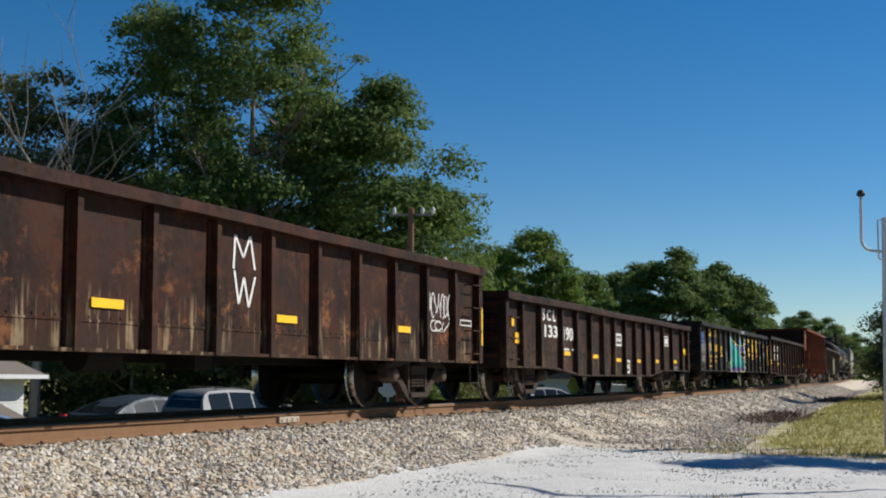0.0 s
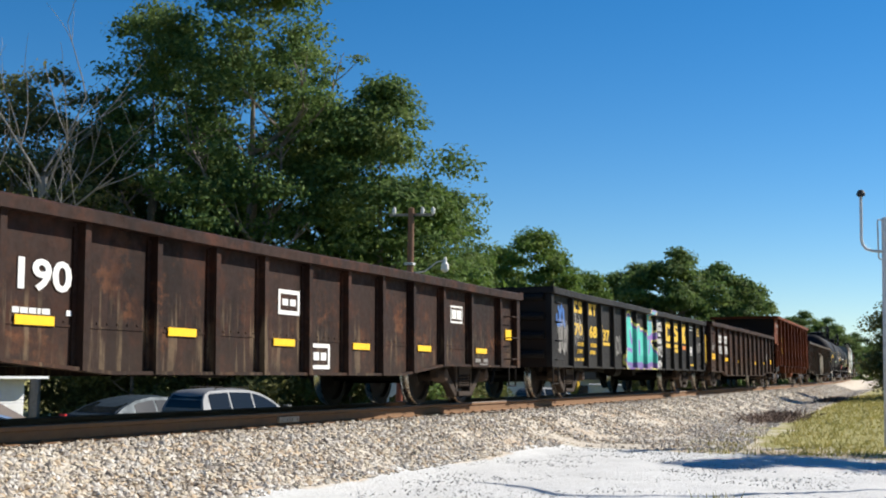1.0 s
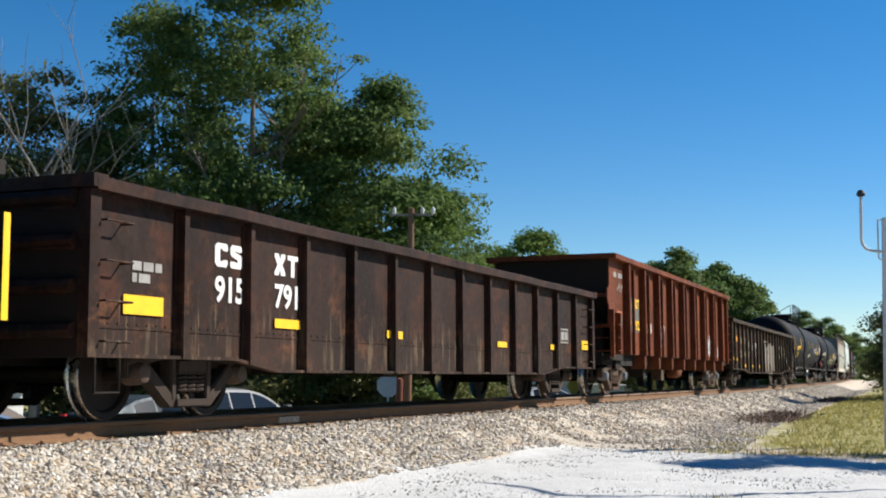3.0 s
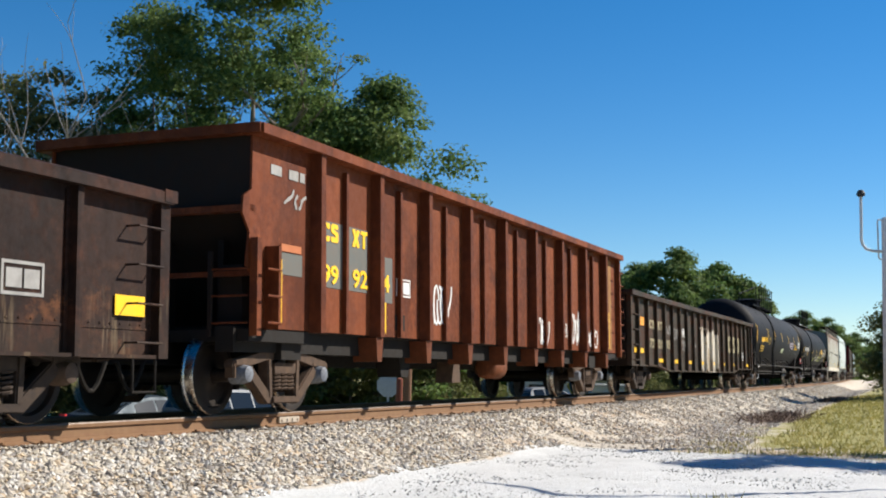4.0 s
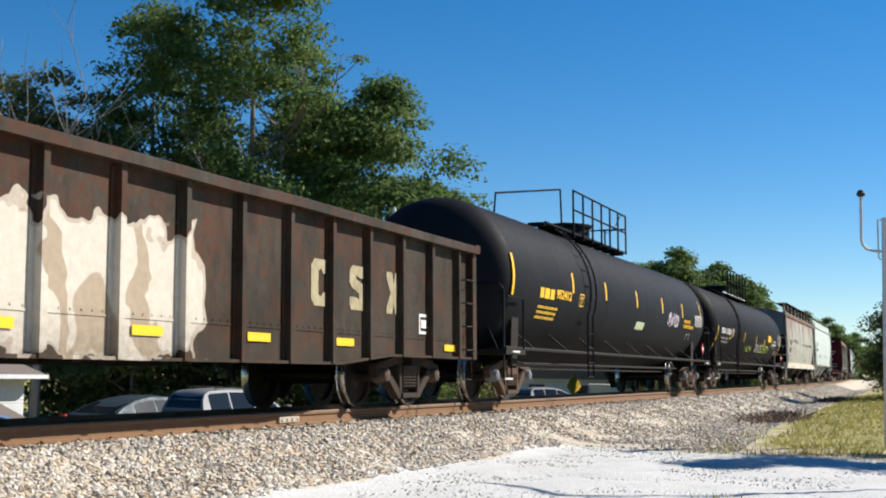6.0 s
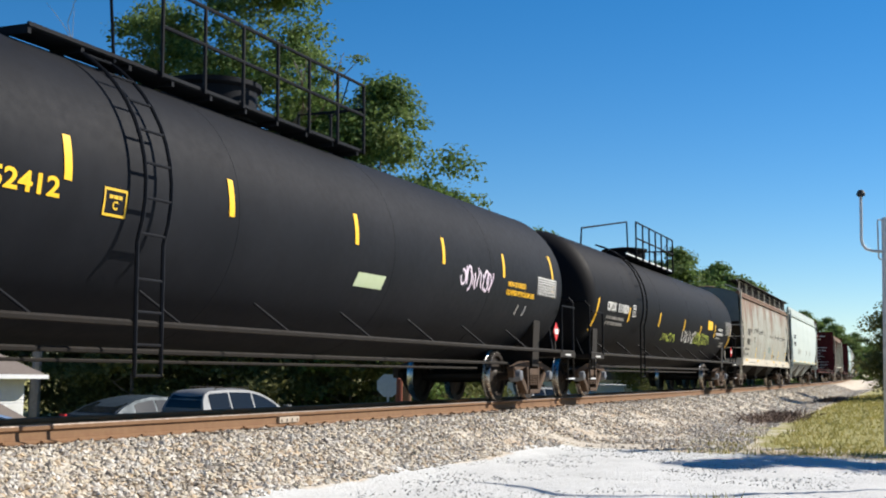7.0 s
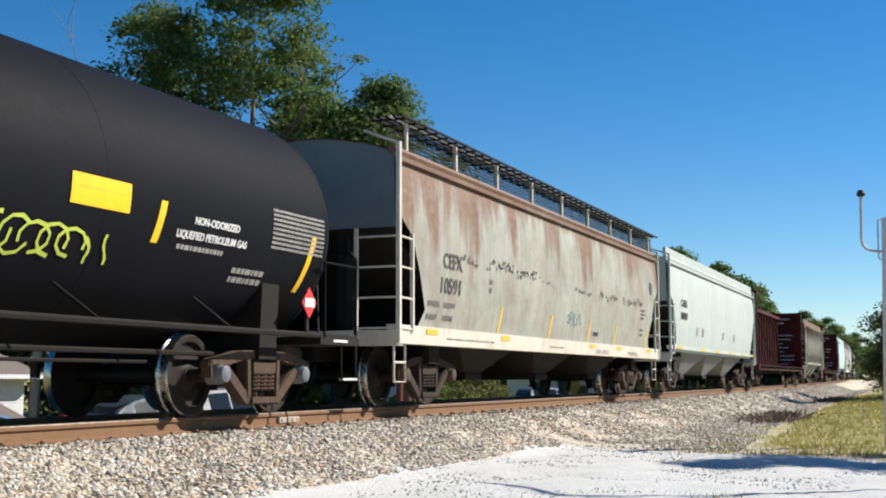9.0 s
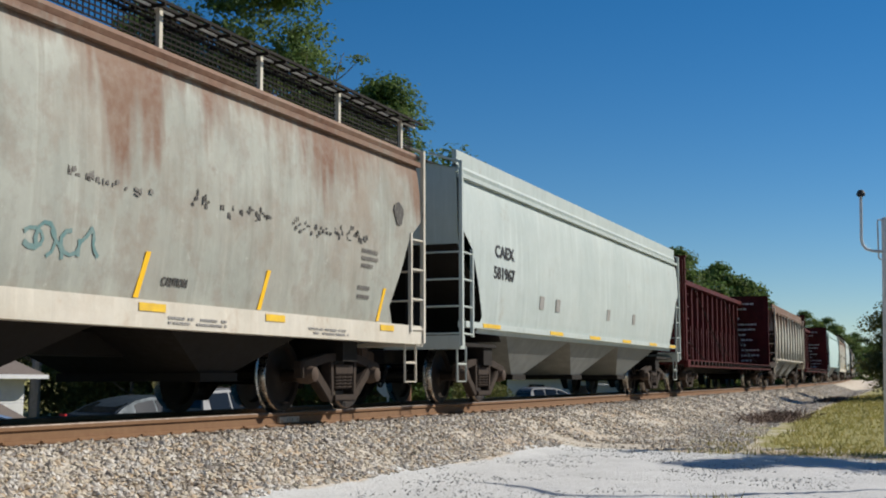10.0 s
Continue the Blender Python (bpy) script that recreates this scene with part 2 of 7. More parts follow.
# round brush strokes of the sprayed letters, and of the marks inside them
MURAL = ([(7.0, 0.95, 7.02, 1.72, 0.30), (7.35, 1.48, 7.48, 1.15, 0.30), (6.62, 0.90, 7.5, 0.88, 0.20), (8.0, 0.95, 8.12, 1.45, 0.30), (8.5, 1.40, 8.55, 0.95, 0.28), (9.18, 0.95, 9.22, 2.02, 0.21),
          (9.3, 1.4, 9.58, 1.78, 0.20), (9.3, 1.3, 9.78, 0.95, 0.25), (9.6, 1.52, 10.14, 1.62, 0.07), (6.55, 0.82, 9.9, 0.86, 0.15), (9.05, 2.05, 9.62, 2.2, 0.05), (6.42, 0.86, 6.52, 1.08, 0.07)],
         [(6.7, 1.16, 7.35, 1.12, 0.05), (7.18, 1.56, 7.34, 1.36, 0.07), (8.2, 1.34, 8.22, 1.1, 0.09), (9.04, 0.95, 9.1, 2.1, 0.045), (9.36, 1.12, 9.52, 1.45, 0.06), (9.3, 1.5, 9.98, 1.56, 0.045),
          (6.5, 0.76, 9.95, 0.78, 0.04), (9.46, 1.62, 9.52, 1.86, 0.03), (7.72, 0.95, 7.74, 1.5, 0.04), (8.86, 1.0, 8.84, 1.4, 0.04)])
BROWN = painted_steel("brown_gondola_paint", (0.0185, 0.0078, 0.0052), (0.027, 0.0118, 0.0078), (0.062, 0.0185, 0.0075), 0.6, 0.45, (0.062, 0.044, 0.027), 1.05, panels=(0.0, 1.19), chalk=1.3, wear=1.1)
DARKBROWN = painted_steel("dark_brown_gondola_paint", (0.0170, 0.0082, 0.0060), (0.026, 0.013, 0.0092), (0.062, 0.020, 0.009), 0.3, 0.4, (0.044, 0.031, 0.023), 1.05, panels=(0.2, 1.25), chalk=0.5, wear=1.0)
BLACKCAR = painted_steel("black_gondola_paint", (0.011, 0.011, 0.012), (0.017, 0.016, 0.016), (0.026, 0.019, 0.015), 0.1, 0.3, (0.036, 0.032, 0.027), 1.1, wear=0.55, panels=(0.43, 1.19), mural=MURAL)
GREYBROWN = painted_steel("grey_brown_gondola_paint", (0.028, 0.022, 0.015), (0.056, 0.046, 0.034), (0.080, 0.027, 0.012), 0.5, 0.7, (0.062, 0.048, 0.034), 1.15,
                          graffiti=[(10.1, 13.8, 0.62, 2.0, (0.55, 0.50, 0.42), (0.36, 0.29, 0.21), (0.42, 0.36, 0.29))])
RUST = painted_steel("rust_red_hopper_paint", (0.128, 0.030, 0.0090), (0.172, 0.047, 0.016), (0.068, 0.019, 0.010), 0.5, 0.55, (0.10, 0.048, 0.022), 1.15, wear=1.0, panels=(0.35, 0.88))
TANKBLACK = painted_steel("black_tank_paint", (0.0058, 0.0061, 0.0080), (0.0078, 0.0082, 0.0104), (0.006, 0.006, 0.006), 0.0, 0.06, (0.006, 0.0055, 0.005), 1.0, 0.62, spec=0.05, relief=0.01, wear=0.05)
TANKGREY = painted_steel("faded_black_tank_paint", (0.0100, 0.0112, 0.0145), (0.0150, 0.0164, 0.0205), (0.009, 0.008, 0.008), 0.0, 0.1, (0.007, 0.0065, 0.006), 1.0, 0.62, spec=0.05, relief=0.012, wear=0.12)
CREAM = painted_steel("weathered_cream_paint", (0.305, 0.315, 0.275), (0.38, 0.39, 0.345), (0.155, 0.055, 0.022), 0.02, 0.35, (0.26, 0.255, 0.22), 1.5, runs=0.85, wear=0.26, top_band=3.52)
PALE = painted_steel("pale_grey_green_paint", (0.40, 0.455, 0.44), (0.46, 0.51, 0.49), (0.30, 0.22, 0.15), 0.05, 0.35, (0.38, 0.38, 0.33), 1.4, wear=0.06)
MAROON = painted_steel("maroon_flat_car_paint", (0.075, 0.011, 0.013), (0.10, 0.018, 0.018), (0.05, 0.02, 0.014), 0.25, 0.4, (0.06, 0.03, 0.024), 1.0)
AQUA = painted_steel("pale_aqua_paint", (0.38, 0.52, 0.52), (0.45, 0.58, 0.57), (0.30, 0.2, 0.14), 0.1, 0.4, (0.3, 0.35, 0.33), 1.4, wear=0.1)
SILL = painted_steel("white_side_sill_paint", (0.52, 0.485, 0.405), (0.60, 0.565, 0.49), (0.35, 0.22, 0.13), 0.25, 0.3, (0.5, 0.45, 0.36), 1.2, wear=0.15)
TRUCK = grained("rusty_cast_steel", (0.046, 0.028, 0.018), (0.120, 0.075, 0.048), 9, 0.88)
CHUTE = grained("dusty_grey_hopper_paint", (0.15, 0.16, 0.155), (0.24, 0.25, 0.24), 3, 0.8)
NEAR_BLACK = grained("near_black_finish", (0.008, 0.0065, 0.0055), (0.017, 0.013, 0.010), 10, 0.9)
WHEEL = grained("dark_wheel_steel", (0.014, 0.010, 0.008), (0.036, 0.025, 0.019), 12, 0.65, 0.2)
DARKTRUCK = grained("grimy_cast_steel", (0.026, 0.018, 0.014), (0.060, 0.042, 0.030), 14, 0.9)
TREAD = grained("polished_wheel_tread", (0.45, 0.44, 0.42), (0.3, 0.28, 0.26), 20, 0.28, 1.0, 0.05)
CAP = grained("bearing_cap_blue_grey", (0.16, 0.18, 0.21), (0.06, 0.05, 0.045), 30, 0.6)
CAPRUST = grained("rusty_bearing_cap", (0.06, 0.04, 0.03), (0.10, 0.07, 0.05), 30, 0.8)
RAIL = grained("rusty_rail_side", (0.165, 0.088, 0.044), (0.225, 0.135, 0.075), 9, 0.85)
RAILTOP = grained("worn_rail_head", (0.16, 0.13, 0.11), (0.10, 0.075, 0.06), 14, 0.55, 0.5)
TIE = grained("creosoted_timber", (0.05, 0.036, 0.026), (0.11, 0.085, 0.065), 10, 0.9, stretch=(6, 1, 3), bump=0.6)
# steel of the gondola ends, with their shade put into the colour
END_SHADE = grained("shade_blackened_steel", (0.010, 0.0065, 0.005), (0.025, 0.014, 0.010), 4, 0.9)
# slate for hopper end sheets, darkened in colour to stand for shade
SLATE = grained("shaded_slate_paint", (0.105, 0.135, 0.150), (0.19, 0.215, 0.225), 1.3, 0.7)
YELLOW = grained("yellow_reflective_tape", (0.85, 0.50, 0.02), (0.75, 0.42, 0.02), 6, 0.45, bump=0.05)
YPAINT = grained("worn_yellow_paint", (0.75, 0.48, 0.03), (0.45, 0.28, 0.05), 5, 0.6, bump=0.05)
WHITE = grained("white_stencil_paint", (0.72, 0.72, 0.70), (0.5, 0.48, 0.45), 6, 0.6, bump=0.05)
GREYP = grained("faded_stencil_paint", (0.30, 0.29, 0.27), (0.18, 0.17, 0.16), 6, 0.7, bump=0.05)
BLACKP = grained("black_stencil_paint", (0.025, 0.025, 0.027), (0.06, 0.055, 0.05), 6, 0.6, bump=0.05)
LIME = grained("lime_spray_paint", (0.50, 0.58, 0.08), (0.35, 0.42, 0.08), 6, 0.6, bump=0.05)
PINKW = grained("pale_violet_spray_paint", (0.62, 0.50, 0.62), (0.75, 0.72, 0.75), 6, 0.6, bump=0.05)
REDP = grained("red_placard_paint", (0.62, 0.03, 0.03), (0.5, 0.03, 0.03), 6, 0.5, bump=0.05)
GALV = grained("galvanised_steel", (0.60, 0.61, 0.62), (0.48, 0.49, 0.50), 12, 0.55, 0.1)
TIMBER = grained("weathered_pole_timber", (0.22, 0.12, 0.075), (0.14, 0.08, 0.05), 6, 0.9, stretch=(5, 5, 0.4))

# ---- ground: one sheet ----
def ground_height(x, y):
    o = track_y(x) - y                      # metres from the track's centre line, camera's side positive
    if o >= 0:
        t = min(max((o - 1.55) / 1.75, 0), 1)
        z = -0.19 + (LOT + 0.19) * (t * t * (3 - 2 * t) * 0.45 + t * 0.55)
        far = min(max((x - 24) / 40, 0), 1)  # the bank beside the line rises far ahead
        if o > 3.3:
            z += far * 0.32 * min((o - 3.3) / 3, 1)
    else:
        t = min(max((-o - 1.6) / 3.6, 0), 1)
        z = -0.22 + (LOW + 0.22) * (t * t * (3 - 2 * t))
    return z


def grass_edge(x):
    return float(np.interp(x, [20, 37, 73, 140, 300], [3.1, 4.15, 4.8, 6.5, 13.0]))


def make_ground():
    xs = np.unique(np.concatenate([np.array([-2500, -900, -300, -100, -40, -20, -8, 0.0]), np.arange(2, 46, 0.22), np.arange(46, 110, 0.8), np.arange(110, 300, 4), np.array([320, 380, 480, 650, 900, 1400, 2500, 4000.0])]))
    os_ = np.unique(np.concatenate([np.array([-3000, -1200, -500, -220, -120, -70, -45, -30, -20, -14, -10, -7]), np.arange(-5.6, 9.6, 0.2), np.array([10, 11, 12, 14, 17, 22, 30, 45, 80, 160, 400, 1200, 3000.0])]))
    verts, zone = [], []
    for x in xs:
        ty = track_y(x)
        for o in os_:
            y = ty - o
            z = ground_height(x, y)
            near = abs(o) < 12 and 0 < x < 120
            n1 = noise.noise((x * 0.9, y * 0.9, 0)) if near else 0
            if near and abs(o) > 1.7:
                z += 0.03 * n1 + 0.02 * noise.noise((x * 3.1, y * 3.1, 4))
            verts.append((x, y, z))
            ballast = 1.0 if -3.2 < o < 3.0 + 0.3 * noise.noise((x * 0.35, 2.2, 7)) else 0.0
            grass = 1.0 if o < -4.5 or x < -8 or o > 14 else 0.0
            if o > 0 and x > 18:
                # a ragged change from stones to grass, and from both to the lot
                g = min(max((grass_edge(x) - y) / 1.8 + 0.5 + 0.6 * n1, 0), 1) * min(max((x - 19.5) / 4.5 + 0.35 * n1, 0), 1)
                past = min(max((x - 19.9) / 0.7 + 0.5 + 0.4 * n1, 0), 1)
                grass = max(grass, past)
                ballast = max(ballast, (1 - g) * past)
            dirt = 1.0 if (((x - 34.6) / 3.4) ** 2 + ((y - 4.3) / 0.75) ** 2 < 1 or ((x - 56) / 4) ** 2 + ((y - 4.6) / 0.5) ** 2 < 1) else 0.0
            zone.append((ballast, grass, dirt, 1.0))
    nx, no = len(xs), len(os_)
    faces = [(i * no + j, i * no + j + 1, (i + 1) * no + j + 1, (i + 1) * no + j) for i in range(nx - 1) for j in range(no - 1)]
    me = bpy.data.meshes.new("ground")
    me.from_pydata(verts, [], [f[::-1] for f in faces])
    at = me.color_attributes.new("zone", "FLOAT_COLOR", "POINT")
    at.data.foreach_set("color", np.array(zone, dtype=np.float32).ravel())
    me.polygons.foreach_set("use_smooth", [True] * len(me.polygons))
    m = material("gravel_ballast_and_grass", (0.5, 0.5, 0.48), 0.9)
    k = Nodes(m)
    v = k.coords()
    a = k.n("Attribute")
    a.attribute_name = "zone"
    sep = k.n("SeparateColor")
    k.link(a.outputs["Color"], sep.inputs[0])
    edge = k.ramp(k.noise(v, 3.2, 6, 0.7), 0.2, 0.8, -0.42, 0.42)

    def mask(i):
        return k.ramp(k.math("ADD", sep.outputs[i], edge), 0.38, 0.62)
    speck = k.n("TexVoronoi")
    speck.inputs["Scale"].default_value = 26
    k.link(v, speck.inputs["Vector"])
    tone = k.n("SeparateColor")
    k.link(speck.outputs["Color"], tone.inputs[0])
    lot = k.mix(k.ramp(k.noise(v, 1.1, 6, 0.7), 0.35, 0.7), (0.455, 0.462, 0.455), (0.55, 0.555, 0.545))
    lot = k.mix(k.ramp(tone.outputs[0], 0.55, 1.0, 0, 0.5), lot, (0.42, 0.41, 0.39))
    lot = k.mix(k.ramp(k.noise(v, 14, 5, 0.7), 0.58, 0.68, 0, 0.6), lot, (0.36, 0.35, 0.33))
    bal = k.mix(k.ramp(tone.outputs[0], 0.0, 1.0), (0.38, 0.335, 0.27), (0.54, 0.485, 0.40))
    bal = k.mix(k.ramp(k.noise(v, 0.8, 4), 0.5, 0.66), bal, (0.40, 0.30, 0.20))
    gr = k.mix(k.ramp(k.noise(v, 0.7, 6, 0.7), 0.35, 0.65), (0.25, 0.235, 0.060), (0.34, 0.29, 0.10))
    gr = k.mix(k.ramp(k.noise(v, 3.5, 6, 0.7), 0.42, 0.62, 0, 0.75), gr, (0.19, 0.185, 0.046))
    gr = k.mix(k.ramp(k.noise(v, 24, 4), 0.4, 0.65, 0, 0.6), gr, (0.16, 0.155, 0.045))
    c = k.mix(mask(1), lot, gr)
    c = k.mix(mask(0), c, bal)
    c = k.mix(k.math("MULTIPLY", mask(2), 0.85), c, (0.17, 0.125, 0.09))
    k.color(c)
    k.bump(k.math("ADD", speck.outputs["Distance"], k.noise(v, 30, 5)), 0.5, 0.02)
    me.materials.append(m)
    return tagged(new("ground", me), "white gravel lot, dry grass and railway ballast", "ground", kind="structure")


make_ground()

# ---- track ----
def sweep(profile, off, z, s0, s1, step):
    """A profile of (across, up) carried along the track at an offset."""
    bm, last = bmesh.new(), None
    n = int((s1 - s0) / step)
    for i in range(n + 1):
        s = s0 + (s1 - s0) * i / n
        ring = []
        for a, h in profile:
            x, y, th = track(s, off + a)
            ring.append(bm.verts.new((x, y, z + h)))
        if last:
            for k in range(len(ring)):
                bm.faces.new((last[k], last[(k + 1) % len(ring)], ring[(k + 1) % len(ring)], ring[k]))
        last = ring
    return bm


GAUGE = 0.79
RAIL_Z = {1: 0.0, -1: -0.037}
for side in (1, -1):
    rail = tagged(new("rail"), "rusty steel rail spiked to timber ties", "rail", kind="structure")
    part("web", sweep([(-0.075, -0.18), (0.075, -0.18), (0.075, -0.165), (0.02, -0.145), (0.012, -0.06), (0.036, -0.045), (0.036, -0.012), (-0.036, -0.012), (-0.036, -0.045), (-0.012, -0.06), (-0.02, -0.145), (-0.075, -0.165)],
                      side * GAUGE, RAIL_Z[side], -30, 420, 3), RAIL, rail)
    part("rail_head", sweep([(-0.036, -0.011), (0.036, -0.011), (0.03, 0.0), (-0.03, 0.0)], side * GAUGE, RAIL_Z[side], -30, 420, 3), RAILTOP, rail, "worn shiny rail head")

tie_mesh = mesh_of("tie", boxes((-0.11, 0.11, -1.3, 1.3, -0.17, 0.0)), TIE)
plate_mesh = mesh_of("tie_plate", boxes((-0.1, 0.1, -0.17, 0.17, 0.0, 0.012), (-0.07, -0.04, 0.08, 0.11, 0.0, 0.03), (0.04, 0.07, 0.08, 0.11, 0.0, 0.03), (-0.07, -0.04, -0.11, -0.08, 0.0, 0.03)), RAIL)
ties = tagged(new("railway_ties"), "weathered dark timber ties in ballast", "railway ties", kind="structure")
for i in range(150):
    x, y, th = track(4 + i * 0.53 + random.uniform(-0.03, 0.03))
    t = part("tie", tie_mesh, TIE, ties)
    t.matrix_basis = pose(x, y, -0.195 + random.uniform(-0.008, 0.005), CANT, 0, math.degrees(th) + random.uniform(-0.8, 0.8))
    if i < 90:
        p = part("tie_plate", plate_mesh, RAIL, t)
        p.matrix_basis = pose(0, -GAUGE, 0.0)
bright = grained("pale_joint_bar", (0.45, 0.40, 0.33), (0.3, 0.2, 0.13), 9, 0.8)
joint = tagged(new("joint_bar", mesh_of("joint_bar", boxes((14.42, 14.95, TD - GAUGE - 0.05, TD - GAUGE - 0.014, -0.135, -0.06), *[(14.47 + 0.14 * i, 14.51 + 0.14 * i, TD - GAUGE - 0.062, TD - GAUGE - 0.05, -0.115, -0.085) for i in range(4)]), bright)), "pale bolted joint bar on the rail", "joint bar")

# ---- ballast and gravel stones: one object each ----
def stones(name, count, place, size, colors, label, seed):
    rng = np.random.default_rng(seed)
    base = np.array([(1, 0, 0), (-1, 0, 0), (0, 1, 0), (0, -1, 0), (0, 0, 1), (0, 0, -1), (.62, .62, .4), (-.62, -.6, .35)], float)
    tri = np.array([(0, 6, 4), (6, 2, 4), (2, 1, 4), (1, 7, 4), (7, 3, 4), (3, 0, 4), (0, 2, 6), (0, 5, 2), (2, 5, 1), (1, 5, 3), (1, 3, 7), (3, 5, 0)])
    vs, fs = [], []
    for i in range(count):
        x, y, z = place(rng)
        r = size * (0.45 + rng.random() ** 2 * 1.1)
        p = base * (1 + rng.uniform(-0.25, 0.2, (8, 1))) * np.array([1, rng.uniform(0.75, 1), rng.uniform(0.6, 0.9)]) * r
        a, b = rng.uniform(0, 6.28), rng.uniform(-0.4, 0.4)
        ca, sa, cb, sb = math.cos(a), math.sin(a), math.cos(b), math.sin(b)
        rot = np.array([(ca, -sa, 0), (sa, ca, 0), (0, 0, 1)]) @ np.array([(1, 0, 0), (0, cb, -sb), (0, sb, cb)])
        vs.append(p @ rot.T + (x, y, z + r * 0.06))
        fs.append(tri + 8 * i)
    me = bpy.data.meshes.new(name)
    me.from_pydata(np.concatenate(vs).tolist(), [], np.concatenate(fs).tolist())
    m = material(name, colors[0], 0.88)
    k = Nodes(m)
    g = k.n("NewGeometry")
    r = k.n("ValToRGB")
    r.color_ramp.interpolation = "CONSTANT"
    while len(r.color_ramp.elements) < len(colors):
        r.color_ramp.elements.new(0.5)
    for i, (e, c) in enumerate(zip(r.color_ramp.elements, colors)):
        e.position, e.color = i / len(colors), (*c, 1)
    k.link(g.outputs["Random Per Island"], r.inputs[0])
    k.color(k.mix(k.ramp(k.noise(k.coords(), 40, 4), 0.4, 0.75, 0, 0.3), r.outputs[0], (0.24, 0.19, 0.14)))
    me.materials.append(m)
    return tagged(new(name, me), label, "gravel", kind="stuff")


def on_ballast(rng):
    x = 5.5 + 34 * rng.random() ** 1.6
    o = rng.uniform(0.95, 3.05) if x < 20 else rng.uniform(0.95, track_y(x) - grass_edge(x))
    x, y = clear(x, track_y(x) - o)
    return x, y, ground_height(x, y)


def clear(x, y):
    """Keeps the stones off the brush patch."""
    return (x + 7.5, y) if ((x - 34.6) / 3.2) ** 2 + ((y - 4.3) / 0.7) ** 2 < 1 else (x, y)


def on_far_bank(rng):
    x = 38 + 70 * rng.random() ** 1.3
    o = rng.uniform(0.95, track_y(x) - grass_edge(x))
    x, y = clear(x, track_y(x) - o)
    return x, y, ground_height(x, y)


def on_far_side(rng):
    x = 5.5 + 40 * rng.random()
    o = rng.uniform(-0.6, 0.6)
    y = track_y(x) - o
    return x, y, -0.24


def on_lot(rng):
    x, y = 8 + 12 * rng.random(), rng.uniform(-1, 6.2)
    return x, y, ground_height(x, y) - 0.004


stones("ballast_stones", 46000, on_ballast, 0.032, [(0.42, 0.38, 0.32), (0.34, 0.30, 0.25), (0.50, 0.47, 0.42), (0.42, 0.32, 0.21), (0.24, 0.215, 0.19), (0.48, 0.42, 0.32), (0.56, 0.53, 0.48), (0.43, 0.37, 0.29), (0.46, 0.40, 0.31)], "grey and tan crushed ballast stones beside the rails", 3)
stones("bank_stones", 16000, on_far_bank, 0.05, [(0.42, 0.38, 0.32), (0.40, 0.36, 0.30), (0.54, 0.51, 0.45), (0.48, 0.40, 0.29), (0.34, 0.30, 0.26), (0.52, 0.47, 0.38)], "tan crushed stones on the bank along the line", 6)
stones("crib_stones", 4000, on_far_side, 0.036, [(0.30, 0.26, 0.22), (0.2, 0.17, 0.15), (0.25, 0.2, 0.16)], "dark crushed stones between the rails", 4)
stones("gravel_stones", 12000, on_lot, 0.012, [(0.46, 0.465, 0.46), (0.41, 0.41, 0.40), (0.52, 0.525, 0.515), (0.30, 0.30, 0.29)], "small pale crushed stones on the lot", 5)

# ---- rolling stock ----
WB = 0.95            # half a truck's wheelbase
WR = 0.47            # wheel radius
FLANKS = ((-1.18, "near"), (1.18, "far"))


def wheelset_mesh():
    bm = bmesh.new()
    for sy in (-1, 1):
        prof = [(0.055, 0.0), (0.055, 0.10), (0.02, 0.13), (0.0, 0.2), (0.005, 0.36), (0.05, 0.385), (0.055, 0.43), (0.055, 0.455), (0.045, WR - 0.006), (-0.05, WR), (-0.062, WR + 0.022), (-0.082, WR + 0.022), (-0.085, 0.39), (-0.03, 0.36), (-0.03, 0.2), (-0.08, 0.12), (-0.1, 0.08)]
        lathe(bm, [(sy * (0.79 + a), r) for a, r in prof], "y", 28)
    tube(bm, [(0, -1.1, 0), (0, 1.1, 0)], 0.08, 12)
    me = mesh_of("wheelset", bm, WHEEL, True)
    me.materials.append(TREAD)
    for p in me.polygons:
        c = p.center
        if WR - 0.03 < math.hypot(c.x, c.z) < WR + 0.03:
            p.material_index = 1
    return me


def sideframe_mesh(y):
    """Cast frame: arched top, sloping lower members, two columns and open triangular windows."""
    bm = bmesh.new()
    t = 0.07
    top = [(-1.20, 0.56), (-1.16, 0.65), (-0.86, 0.69), (-0.5, 0.755), (0.0, 0.775), (0.5, 0.755), (0.86, 0.69), (1.16, 0.65), (1.20, 0.56), (0.80, 0.585), (0.42, 0.655), (0.0, 0.67), (-0.42, 0.655), (-0.80, 0.585)]
    prism(bm, top[::-1], y - t, y + t)
    for sx in (-1, 1):
        low = [(0.78, 0.60), (0.90, 0.50), (0.40, 0.125), (0.28, 0.125), (0.28, 0.225)]
        col = [(0.28, 0.2), (0.375, 0.2), (0.40, 0.68), (0.30, 0.68)]
        for poly, w in ((low, t), (col, t * 1.12)):
            pts = [(sx * a, b) for a, b in poly]
            prism(bm, pts if sx < 0 else pts[::-1], y - w, y + w)
        box(bm, sx * WB - 0.19, sx * WB + 0.19, y - t * 1.15, y + t * 1.15, 0.575, 0.645)
        for e in (-1, 1):
            box(bm, sx * WB + e * 0.185 - 0.03, sx * WB + e * 0.185 + 0.03, y - t * 0.95, y + t * 0.95, 0.44, 0.58)
    box(bm, -0.30, 0.30, y - t * 1.5, y + t * 1.5, 0.13, 0.215)
    bmesh.ops.bevel(bm, geom=[e for e in bm.edges if e.calc_length() > 0.09], offset=0.016, segments=2, affect="EDGES")
    return mesh_of("side_frame", bm, TRUCK)


